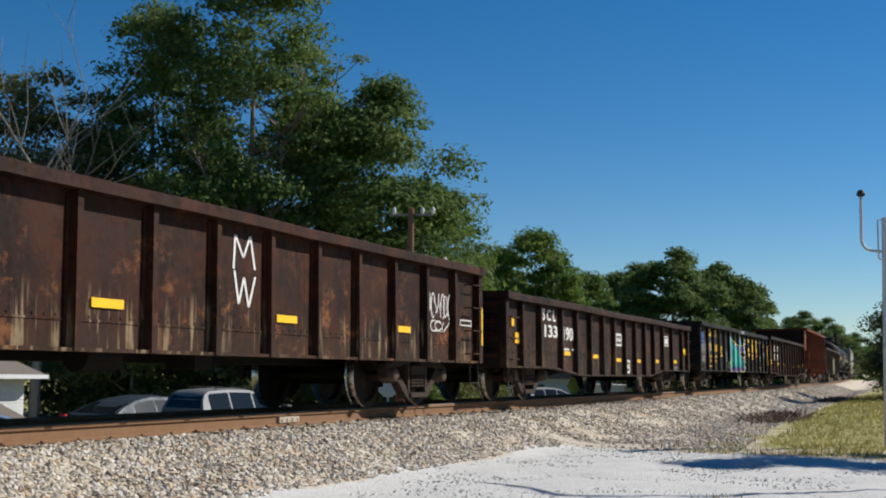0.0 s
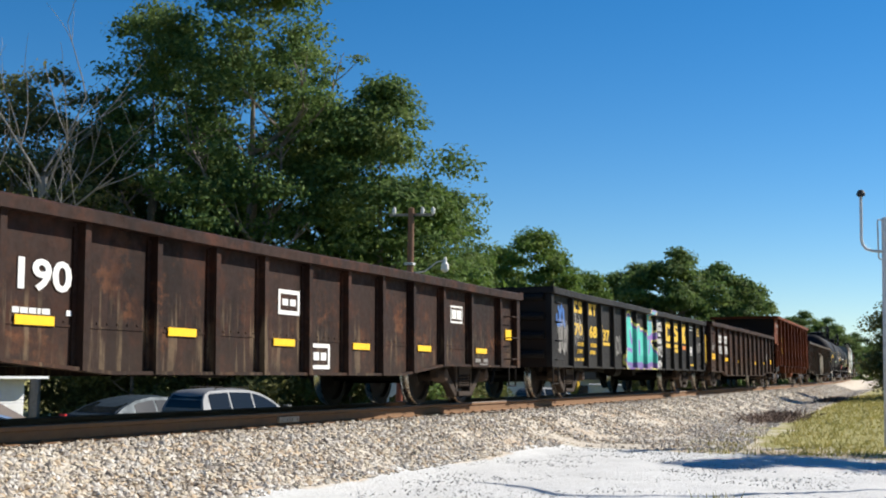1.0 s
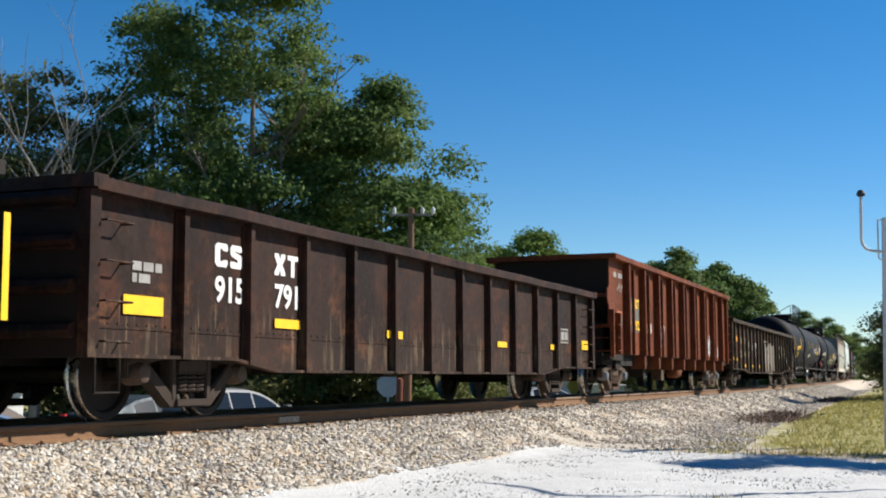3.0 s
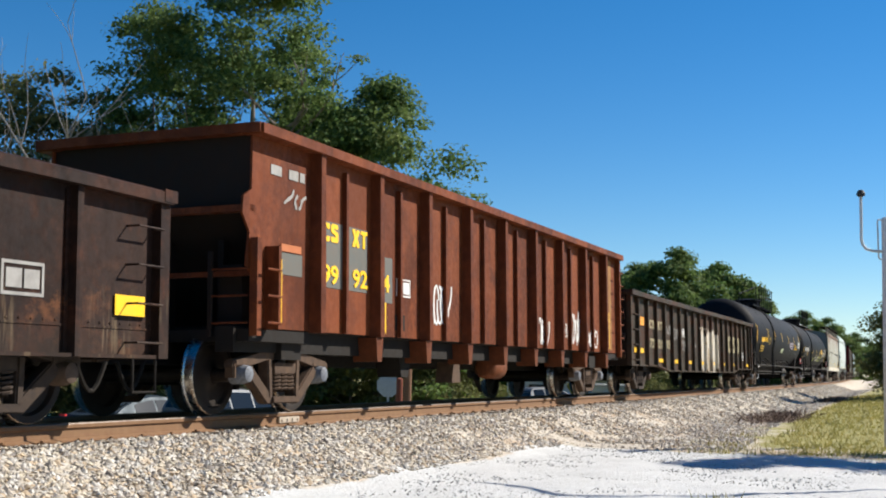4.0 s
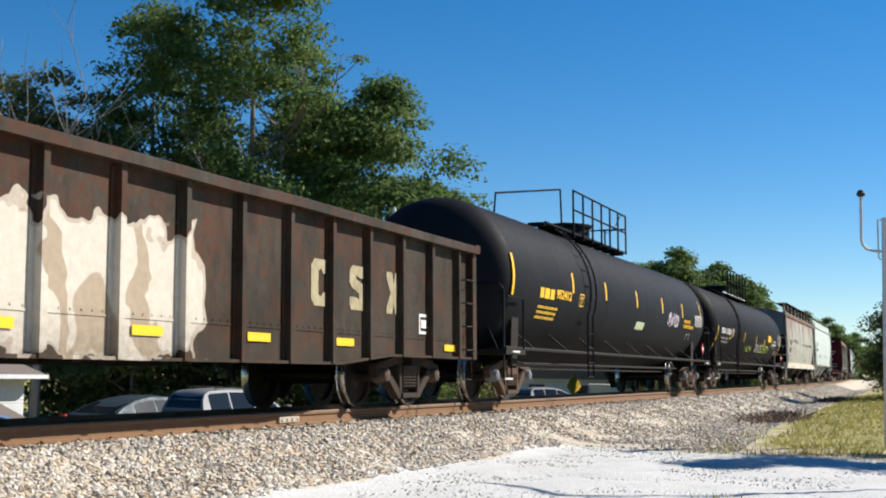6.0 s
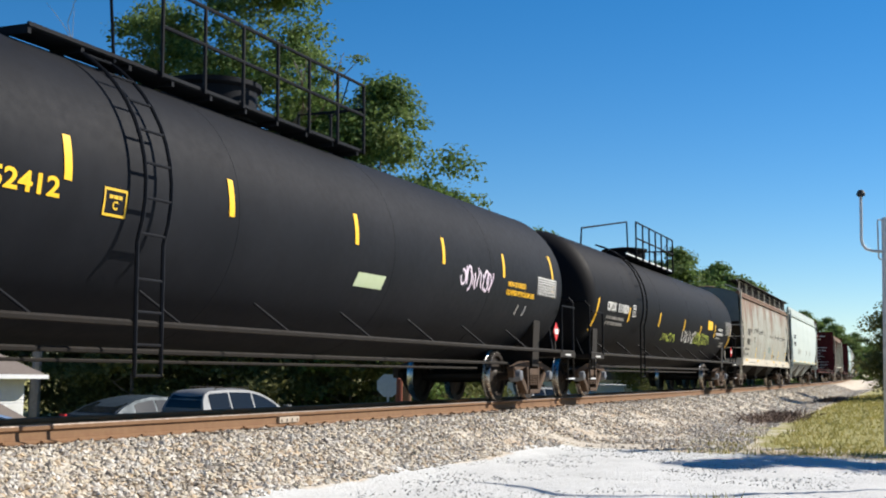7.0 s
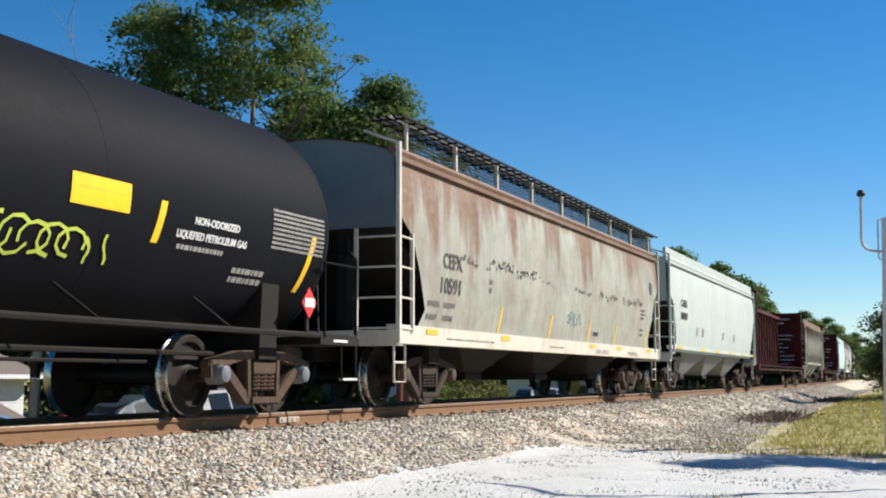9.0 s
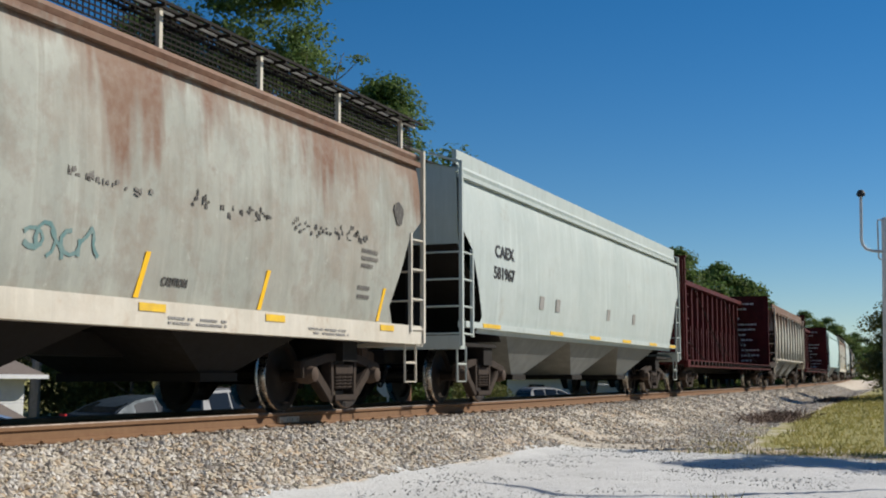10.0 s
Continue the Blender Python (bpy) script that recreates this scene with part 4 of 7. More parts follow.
def tank_car(name, label, mat, L, ladder, deck0, deck1, stripes, rail0):
    car = thing(name, label, "tank car", "freight cars")
    r = TR
    prof = [(0.0, 0.0)] + [(0.75 * (1 - math.cos(a)), r * math.sin(a)) for a in np.linspace(0.12, math.pi / 2, 12)]
    prof = [(0.3 + p, q) for p, q in prof] + [(L + 0.65 - p, q) for p, q in prof[::-1]]
    bm = bmesh.new()
    lathe(bm, prof, "x", 72, (0, 0, TZ))
    part("tank_shell", bm, mat, car, smooth=True)
    for x in (1.08, 4.0, 8.0, 12.3, 16.4, L - 0.12):
        part("weld_seam", build(lathe, [(x - 0.018, r - 0.004), (x - 0.01, r + 0.0025), (x + 0.01, r + 0.0025), (x + 0.018, r - 0.004)], "x", 72, (0, 0, TZ)), mat, car)
    part("side_rail", tubes([(0.5, -1.52, 0.97), (L + 0.8, -1.52, 0.97)], r=0.035), NEAR_BLACK, car)
    part("side_rail", tubes([(0.5, 1.52, 0.97), (L + 0.8, 1.52, 0.97)], r=0.035), NEAR_BLACK, car)
    part("brake_pipe", tubes([(0.5, -0.9, 0.72), (L - 0.5, -0.9, 0.72)], r=0.03), NEAR_BLACK, car)
    part("brake_pipe", tubes([(2.2, -0.6, 0.62), (L - 2.2, -0.6, 0.62)], r=0.02), NEAR_BLACK, car)
    for i in range(8):
        x = 2.3 + i * (L - 4.6) / 7
        part("rail_brace", tubes([(x - 0.3, -1.16, 1.34), (x, -1.52, 0.97)], r=0.018), mat, car)
    for x, d, bolster in ((0.95, -1, 1.65), (L + 0.4, 1, L - 1.15)):
        e = x + d * 0.45
        part("end_platform", boxes((min(e, e - d * 1.1), max(e, e - d * 1.1), -1.55, 1.55, 0.86, 0.96)), NEAR_BLACK, car)
        part("head_brace", build(prism, [(x - d * 0.1, 0.95), (x - d * 1.4, 0.95), (x - d * 1.4, 1.3), (x - d * 0.5, 1.6)] if d < 0 else [(x - d * 1.4, 0.95), (x - d * 0.1, 0.95), (x - d * 0.5, 1.6), (x - d * 1.4, 1.3)], -0.5, 0.5), NEAR_BLACK, car)
        bm = bmesh.new()
        cross_prism(bm, [(-1.3, 0.66), (1.3, 0.66), (1.34, 1.6), (1.1, 1.25), (0, 0.8), (-1.1, 1.25), (-1.34, 1.6)], bolster - 0.2, bolster + 0.2)
        part("tank_cradle", bm, NEAR_BLACK, car)
        part("end_handrail", tubes([(e, -1.5, 0.95), (e, -1.5, 2.02), (e, -1.42, 2.12), (e, 1.42, 2.12), (e, 1.5, 2.02), (e, 1.5, 0.95)], r=0.024), mat, car)
        part("end_handrail", tubes([(x - d * 0.55, -1.55, 0.95), (x - d * 0.55, -1.55, 1.9), (e - d * 0.06, -1.55, 1.9)], r=0.02), mat, car)
        part("diagonal_brace", tubes([(e, -0.9, 2.0), (e - d * 0.5, -1.2, 0.98)], r=0.02), mat, car)
        part("sill_step", tubes([(e, -1.5, 0.86), (e, -1.5, 0.42), (e - d * 0.42, -1.5, 0.42), (e - d * 0.42, -1.5, 0.86)], r=0.018), NEAR_BLACK, car)
        part("step_tread", boxes((*sorted((e, e - d * 0.42)), -1.53, -1.47, 0.405, 0.435)), GALV, car)
        part("sill_stripe", plate(*sorted((e - d * 0.35, e - d * 0.75)), 0.895, 0.925, -1.552), WHITE, car)
        if d > 0:
            pl = bmesh.new()
            prism(pl, [(-0.19, 0), (0, -0.19), (0.19, 0), (0, 0.19)], -0.01, 0.0)
            p = part("placard", pl, REDP, car, "red and white diamond hazard placard")
            p.matrix_basis = pose(x - d * 1.0, -1.56, 1.36)
            bx = part("placard_field", boxes((-0.12, 0.12, -0.018, -0.011, -0.055, 0.055)), WHITE, p)
            part("placard_bracket", boxes((x - d * 1.0 - 0.03, x - d * 1.0 + 0.03, -1.548, -1.51, 0.95, 1.5)), NEAR_BLACK, car)
        truck(car, bolster, caps=True)
        coupler(car, x + d * 0.3, d)
    # ladder over the shell
    for dx in (-0.22, 0.22):
        arc = [(ladder + dx, -(r + 0.12) * math.sin(a), TZ + (r + 0.12) * math.cos(a)) for a in np.linspace(0.25, 1.9, 14)]
        part("ladder_rail", tubes(arc + [(ladder + dx, -1.56, 1.2), (ladder + dx, -1.56, 0.45)], r=0.022), mat, car)
    for a in np.linspace(0.35, 1.85, 8):
        p = (-(r + 0.12) * math.sin(a), TZ + (r + 0.12) * math.cos(a))
        part("ladder_rung", tubes([(ladder - 0.22, *p), (ladder + 0.22, *p)], r=0.015), mat, car)
    for z in (1.4, 1.08, 0.76, 0.46):
        part("ladder_rung", tubes([(ladder - 0.22, -1.56, z), (ladder + 0.22, -1.56, z)], r=0.015), mat, car)
    # walkway, rails and the valve dome on top
    top = TZ + r
    for y in (-0.85, 0.85):
        w = boxes((deck0, deck1, *sorted((y, y * 0.55)), top - 0.06, top - 0.03), *[(x, x + 0.05, *sorted((y * 1.01, y * 0.54)), top - 0.12, top - 0.06) for x in np.arange(deck0, deck1, 0.8)])
        part("walkway", w, mat, car)
        part("walkway_edge", boxes((deck0, deck1, *sorted((y * 1.03, y * 1.0)), top - 0.05, top - 0.01)), GALV if y < 0 and mat is TANKBLACK else mat, car)
    for a, b in ((rail0, rail0 + 5.2),):
        n = 6
        for y in (-0.9,):
            for i in range(n + 1):
                x = a + (b - a) * i / n
                part("rail_post", tubes([(x, y, top - 0.08), (x, y, top + 0.95)], r=0.024), mat, car)
            for h in (0.5, 0.95):
                part("hand_rail", tubes([(a, y, top + h), (b, y, top + h)], r=0.024), mat, car)
        part("end_rail", tubes([(b, -0.9, top + 0.6), (b + 0.1, -0.2, top + 0.62), (b + 0.1, 0.25, top + 0.62), (b + 0.1, 0.25, top - 0.05)], r=0.024), mat, car)
        part("rail_post", tubes([(b + 0.1, -0.3, top - 0.05), (b + 0.1, -0.3, top + 0.62)], r=0.024), mat, car)
        part("safety_chain", tubes([(b - 0.5 + 0.6 * q, -0.9 + 0.7 * q, top + 0.95 - 0.33 * q - 0.25 * math.sin(q * math.pi)) for q in np.linspace(0, 1, 7)], r=0.01), mat, car)
    part("hand_rail", tubes([(rail0 - 4.6, -0.55, top - 0.12), (rail0 - 4.5, -0.55, top + 0.3), (rail0 - 0.9, -0.85, top + 0.85), (rail0 - 0.8, -0.85, top - 0.1)], r=0.022), mat, car)
    dx = rail0 + 2.4
    part("valve_dome", build(lathe, [(top - 0.1, 0.62), (top + 0.32, 0.62), (top + 0.36, 0.68), (top + 0.42, 0.68), (top + 0.48, 0.3), (top + 0.5, 0.0)], "z", 28, (dx, 0, 0)), mat, car, smooth=True)
    for x, z0, z1, sl in stripes:
        on_tank(car, strip(x - 0.055, x + 0.055, z0, z1, sl), YELLOW, "reflector_stripe")
    return car


# ---- covered hoppers ----
HOP = [(1.18, 1.50), (1.5, 1.555), (2.0, 1.60), (2.6, 1.61), (3.2, 1.585), (3.5, 1.55), (3.66, 1.50), (3.74, 1.44)]


def hop_y(z):
    return -float(np.interp(z, [p[0] for p in HOP], [p[1] for p in HOP])) - 0.003


def on_hopper(car, me, mat, name):
    mid = sum(v.co.y for v in me.vertices) / len(me.vertices)
    for v in me.vertices:
        v.co.y = hop_y(v.co.z) - (0.009 if v.co.y <= mid + 1e-5 else 0.003)
    me.materials.clear()
    me.materials.append(mat)
    return part(name, me, mat, car)


def hop_words(car, text, x, z, size, mat, width=None):
    me = words(text, size, width)
    me.transform(Matrix.Translation((x, 0, z)))
    return on_hopper(car, me, mat, "lettering")


def hopper(name, label, L, mat, sill_mat, top=3.74, roof=4.12, rails=True, deep=False, group="freight cars", spin=True):
    car = thing(name, label, "covered hopper", group)
    cut = [(1.18, 0.95), (1.45, 1.15), (2.48, 0.56), (2.75, 0.14), (3.74, 0.14)]
    k = (top - 1.18) / 2.56
    for sy in (-1, 1):
        bm, rows = bmesh.new(), []
        zs = sorted(set([p[0] for p in HOP] + [1.45, 2.48, 2.75, 1.8, 2.2, 3.0]))
        n = 24
        for z in zs:
            x0 = float(np.interp(z, [c[0] for c in cut], [c[1] for c in cut]))
            row = []
            for i in range(n + 1):
                x = x0 + (L - 2 * x0) * i / n
                dent = 0.006 * math.sin(i * math.pi * 0.5) * math.sin((z - 1.2) * 1.2)
                row.append(bm.verts.new((x, sy * (-hop_y(z) - 0.003 + dent), 1.18 + (z - 1.18) * k)))
            rows.append(row)
        for a, b in zip(rows, rows[1:]):
            for i in range(n):
                bm.faces.new((a[i], a[i + 1], b[i + 1], b[i]))
        part("side_sheet", bm, mat, car, smooth=True)
        part("side_sill", boxes((0.02, L - 0.02, *sorted((sy * 1.42, sy * 1.60)), 0.93, 1.2)) if not deep else boxes((0.3, L - 0.3, *sorted((sy * 1.44, sy * 1.585)), 1.26, 1.36)), sill_mat, car)
        part("roof_edge", build(tube, [(0.1, sy * 1.47, top + 0.0), (L - 0.1, sy * 1.47, top + 0.0)], 0.07, 8), mat, car)
        part("eave_strip", boxes((0.12, L - 0.12, *sorted((sy * 1.5, sy * 1.6)), top - 0.16, top - 0.09)), mat, car)
    bm = bmesh.new()
    arc = [(y, top + (roof - 0.12 - top) * (1 - (y / 1.48) ** 2)) for y in np.linspace(-1.48, 1.48, 13)]
    a = [[bm.verts.new((x, y, z)) for y, z in arc] for x in (0.1, L - 0.1)]
    for i in range(12):
        bm.faces.new((a[0][i], a[0][i + 1], a[1][i + 1], a[1][i]))
    part("roof_sheet", bm, mat, car, smooth=True)
    for i in range(10):
        part("hatch_cover", build(lathe, [(roof - 0.14, 0.38), (roof - 0.04, 0.38), (roof - 0.02, 0.3), (roof, 0.0)], "z", 16, (1.6 + i * (L - 3.2) / 9, 0, 0)), mat, car)
    for x, d in ((0.0, 1), (L, -1)):
        bm = bmesh.new()
        poly = [(-1.5, 2.62)] + [(y, z - 0.01) for y, z in arc] + [(1.5, 2.62)]
        cross_prism(bm, poly[::-1], x + d * 0.16 - 0.015, x + d * 0.16 + 0.015)
        part("end_sheet", bm, SLATE if rails else mat, car)
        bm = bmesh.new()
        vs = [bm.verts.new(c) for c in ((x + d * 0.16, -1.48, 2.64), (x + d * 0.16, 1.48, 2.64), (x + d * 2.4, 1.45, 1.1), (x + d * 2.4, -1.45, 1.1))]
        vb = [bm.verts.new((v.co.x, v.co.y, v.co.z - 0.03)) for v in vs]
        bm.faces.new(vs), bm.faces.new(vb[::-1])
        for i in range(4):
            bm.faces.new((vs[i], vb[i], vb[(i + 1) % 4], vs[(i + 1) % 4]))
        part("slope_sheet", bm, NEAR_BLACK, car)
        part("centre_post", boxes((min(x + d * 0.2, x + d * 0.5), max(x + d * 0.2, x + d * 0.5), -0.7, -0.55, 0.95, 2.6)), NEAR_BLACK, car)
        part("centre_post", boxes((min(x + d * 0.2, x + d * 0.5), max(x + d * 0.2, x + d * 0.5), 0.55, 0.7, 0.95, 2.6)), NEAR_BLACK, car)
        part("end_sill", boxes((min(x, x + d * 0.25), max(x, x + d * 0.25), -1.58, 1.58, 0.9, 1.12)), sill_mat, car)
        part("end_deck", boxes((min(x + d * 0.05, x + d * 2.3), max(x + d * 0.05, x + d * 2.3), -1.4, 1.4, 0.96, 1.02)), NEAR_BLACK, car)
        # ladders on the side and on the end
        part("ladder_rail", boxes((x + d * 0.05 - 0.035, x + d * 0.05 + 0.035, -1.63, -1.57, 0.95, top + 0.1)), sill_mat, car)
        part("ladder_rail", boxes((x + d * 0.53 - 0.025, x + d * 0.53 + 0.025, -1.63, -1.58, 1.1, 2.55)), sill_mat, car)
        part("ladder_rail", boxes((x + d * 0.05 - 0.025, x + d * 0.05 + 0.025, -0.95, -0.9, 1.1, 2.6)), sill_mat, car)
        for j in range(4):
            z = 1.15 + j * 0.44
            part("ladder_rung", tubes([(x + d * 0.05, -1.61, z), (x + d * 0.53, -1.61, z - 0.01)], r=0.016), sill_mat, car)
            part("ladder_rung", tubes([(x + d * 0.02, -1.6, z), (x + d * 0.02, -0.9, z)], r=0.016), sill_mat, car)
        part("sill_step", tubes([(x + d * 0.1, -1.5, 0.95), (x + d * 0.1, -1.5, 0.38), (x + d * 0.5, -1.5, 0.38), (x + d * 0.5, -1.5, 0.95)], r=0.018), sill_mat, car)
        part("sill_step", tubes([(x + d * 0.1, -1.5, 0.66), (x + d * 0.5, -1.5, 0.66)], r=0.018), sill_mat, car)
        part("roof_brace", tubes([(x + d * 0.05, -1.6, top + 0.08), (x + d * 0.14, -1.0, roof - 0.06)], r=0.022), sill_mat, car)
        tx = x + d * 2.0
        truck(car, tx, spin)
        part("body_bolster", boxes((tx - 0.22, tx + 0.22, -1.35, 1.35, 0.66, 1.0)), NEAR_BLACK, car)
        coupler(car, x, -d)
    bay = (L - 5.4) / 3
    for i in range(3):
        x0 = 2.7 + i * bay
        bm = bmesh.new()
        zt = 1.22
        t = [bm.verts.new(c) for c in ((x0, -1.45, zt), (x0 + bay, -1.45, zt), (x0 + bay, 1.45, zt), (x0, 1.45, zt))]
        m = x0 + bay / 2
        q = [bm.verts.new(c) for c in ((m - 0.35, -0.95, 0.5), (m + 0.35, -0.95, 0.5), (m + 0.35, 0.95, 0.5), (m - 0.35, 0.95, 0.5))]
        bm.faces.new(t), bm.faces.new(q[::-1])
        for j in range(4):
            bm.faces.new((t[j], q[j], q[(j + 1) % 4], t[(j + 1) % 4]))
        part("discharge_hopper", bm, CHUTE if deep else NEAR_BLACK, car)
        part("outlet_gate", boxes((m - 0.4, m + 0.4, -1.0, 1.0, 0.40, 0.5)), NEAR_BLACK, car)
    part("centre_sill", boxes((0.0, L, -0.25, 0.25, 0.68, 0.94)), NEAR_BLACK, car)
    if rails:
        for y in (-1.28, 1.28):
            part("running_board", boxes(*[(0.1, L - 0.1, y - 0.36 + j * 0.12, y - 0.32 + j * 0.12, roof + 0.1, roof + 0.13) for j in range(5)], *[(x, x + 0.03, y - 0.36, y + 0.2, roof + 0.07, roof + 0.1) for x in np.arange(0.2, L - 0.2, 0.42)]), NEAR_BLACK, car)
            part("screen_panel", boxes(*[(0.1, L - 0.1, y * 1.13 - 0.006, y * 1.13 + 0.006, roof - 0.28 + j * 0.06, roof - 0.262 + j * 0.06) for j in range(6)], *[(x, x + 0.012, y * 1.13 - 0.006, y * 1.13 + 0.006, roof - 0.28, roof + 0.06) for x in np.arange(0.2, L - 0.2, 0.09)]), NEAR_BLACK, car)
            part("hand_rail", tubes([(0.05, y * 1.14, roof + 0.1), (L - 0.05, y * 1.14, roof + 0.1)], r=0.02), GALV, car)
            for i in range(9):
                x = 0.6 + i * (L - 1.2) / 8
                part("rail_post", boxes((x - 0.03, x + 0.03, *sorted((y * 1.12, y * 1.17)), top - 0.02, roof + 0.12)), sill_mat, car)
    else:
        part("running_board", boxes(*[(0.1, L - 0.1, -0.5 + j * 0.2, -0.38 + j * 0.2, roof + 0.02, roof + 0.05) for j in range(5)]), NEAR_BLACK, car)
        part("roof_trim", boxes((0.1, L - 0.1, -1.5, -1.42, top + 0.02, top + 0.3)), mat, car)
        part("roof_trim", boxes((0.1, L - 0.1, 1.42, 1.5, top + 0.02, top + 0.3)), mat, car)
    return car


# ---- centre-beam flat car ----
def centre_beam(name, label, L, mat, group="freight cars", spin=True):
    car = thing(name, label, "flat car", group)
    top = 4.0
    part("deck", boxes((0.1, L - 0.1, -1.5, 1.5, 0.84, 0.95)), mat, car)
    for sy in (-1, 1):
        part("side_sill", boxes((0.1, L - 0.1, *sorted((sy * 1.45, sy * 1.58)), 0.76, 0.98)), mat, car)
    for i in range(int(L / 0.7)):
        part("winch", boxes((-0.06, 0.06, -1.66, -1.58, 0.82, 0.95)), NEAR_BLACK, car).matrix_basis = pose(0.6 + i * 0.7, 0, 0)
    for x, d in ((0.0, 1), (L, -1)):
        a, b = sorted((x, x + d * 0.14))
        part("bulkhead", boxes((a, b, -1.55, 1.55, 0.95, top + 0.12)), mat, car)
        for j in range(5):
            part("bulkhead_rib", boxes((min(x - d * 0.1, x), max(x - d * 0.1, x), -1.5 + j * 0.7, -1.38 + j * 0.7, 0.95, top)), mat, car)
        part("bulkhead_cap", boxes((a - 0.03, b + 0.03, -1.58, 1.58, top + 0.09, top + 0.14)), mat, car)
        for j in range(8):
            part("ladder_rung", tubes([(x + d * 0.07, -1.62, 1.1 + j * 0.37), (x - d * 0.3, -1.62, 1.1 + j * 0.37)], r=0.016), mat, car)
        truck(car, x + d * 2.1, spin)
        coupler(car, x, -d)
    rng, bm = random.Random(5), bmesh.new()
    # painted notices on the bulkhead that faces the camera
    for r in range(13):
        z = top - 0.25 - r * 0.235
        w = rng.uniform(0.5, 1.15)
        if r not in (2, 3):
            y = -w
            while y < w:
                u = rng.uniform(0.07, 0.2)
                box(bm, L - 0.152, L - 0.142, y, min(y + u, w), z, z + 0.075)
                y += u + 0.04
    prism(bm, [(-0.002, 0), (0.004, 0), (0.004, 0.01), (-0.002, 0.01)], 0, 0.01)
    part("notice_block", bm, WHITE, car, "rows of small white stencilled notices")
    part("emblem", boxes((L - 0.152, L - 0.142, -0.25, 0.25, top - 0.92, top - 0.84), (L - 0.152, L - 0.142, -0.08, 0.14, top - 0.84, top - 0.5)), WHITE, car)
    part("top_chord", boxes((0.1, L - 0.1, -0.42, 0.42, top - 0.28, top - 0.12)), mat, car)
    col = mesh_of("column", boxes((-0.09, 0.09, -0.32, -0.2, 0.95, top - 0.28), (-0.09, 0.09, 0.2, 0.32, 0.95, top - 0.28), (-0.02, 0.02, -0.2, 0.2, 0.95, top - 0.28)), mat)
    slim = mesh_of("half_column", boxes((-0.05, 0.05, -0.36, -0.26, 0.95, 2.3), (-0.05, 0.05, 0.26, 0.36, 0.95, 2.3)), mat)
    n = int(L / 1.15)
    for i in range(1, n):
        part("column", col, mat, car).matrix_basis = pose(L * i / n, 0, 0)
        part("half_column", slim, mat, car).matrix_basis = pose(L * i / n + 0.5, 0, 0)
        if i % 3 == 1:
            x = L * i / n
            part("tie_cable", tubes([(x, -0.4, top - 0.3), (x + 0.5, -1.4, 1.0)] if i % 2 else [(x - 0.4, -0.36, 2.3), (x + 0.8, -1.2, 1.0)], r=0.014), NEAR_BLACK, car)
    part("centre_sill", boxes((0, L, -0.3, 0.3, 0.6, 0.84)), NEAR_BLACK, car)
    return car

# ---- the train ----
CARS = []


def couple(car, s, L):
    CARS.append((car, s, L))


def bar(car, x0, x1, z0, z1, mat=YELLOW, slant=0.0, y=-1.455, name="reflector_bar"):
    part(name, plate(x0, x1, z0, z1, y, slant), mat, car)


def block(car, x0, x1, z0, z1, mat, notch=0, y=-1.443):
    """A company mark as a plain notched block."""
    w, h = x1 - x0, z1 - z0
    if notch == 0:
        poly = [(0.18, 0), (0.9, 0), (1, 0.12), (1, 0.3), (0.66, 0.3), (0.55, 0.2), (0.4, 0.25), (0.4, 0.75), (0.55, 0.8), (0.66, 0.7), (1, 0.68), (1, 0.9), (0.9, 1), (0.18, 1), (0, 0.85), (0, 0.15)]
    elif notch == 1:
        poly = [(0.1, 0), (0.85, 0), (1, 0.12), (1, 0.5), (0.85, 0.6), (0.4, 0.7), (0.4, 0.78), (0.7, 0.72), (0.95, 0.75), (0.95, 0.9), (0.85, 1), (0.15, 1), (0, 0.88), (0, 0.6), (0.15, 0.5), (0.6, 0.38), (0.6, 0.25), (0.3, 0.3), (0, 0.28), (0, 0.1)]
    elif notch == 3:
        poly = [(0.34, 0), (0.66, 0), (0.66, 0.78), (1, 0.78), (1, 1), (0, 1), (0, 0.78), (0.34, 0.78)]
    else:
        poly = [(0, 0), (0.38, 0), (0.5, 0.28), (0.62, 0), (1, 0), (1, 0.15), (0.72, 0.5), (1, 0.85), (1, 1), (0.62, 1), (0.5, 0.72), (0.38, 1), (0, 1), (0, 0.85), (0.28, 0.5), (0, 0.15)]
    bm = bmesh.new()
    prism(bm, [(x0 + w * a, z0 + h * b) for a, b in poly], y - 0.006, y)
    part("company_mark", bm, mat, car)


def marks(car, xs, z, w, h, mat, kinds=(0, 1, 2, 3), y=-1.443):
    for x, kind in zip(xs, kinds):
        block(car, x, x + w, z, z + h, mat, kind, y)


def panel_frame(car, x0, x1, z0, z1, mat, y=-1.443, t=0.035, fill=True):
    """A stencilled box with bars in it."""
    bm = boxes((x0, x1, y - 0.006, y, z0, z0 + t), (x0, x1, y - 0.006, y, z1 - t, z1), (x0, x0 + t, y - 0.006, y, z0 + t, z1 - t), (x1 - t, x1, y - 0.006, y, z0 + t, z1 - t))
    if fill:
        m = (x0 + x1) / 2
        box(bm, x0 + t * 2, m - t * 0.5, y - 0.006, y, z0 + t * 2.2, z1 - t * 2.2)
        box(bm, m + t * 0.5, x1 - t * 2, y - 0.006, y, z0 + t * 2.2, z1 - t * 2.2)
    part("stencil_panel", bm, mat, car)


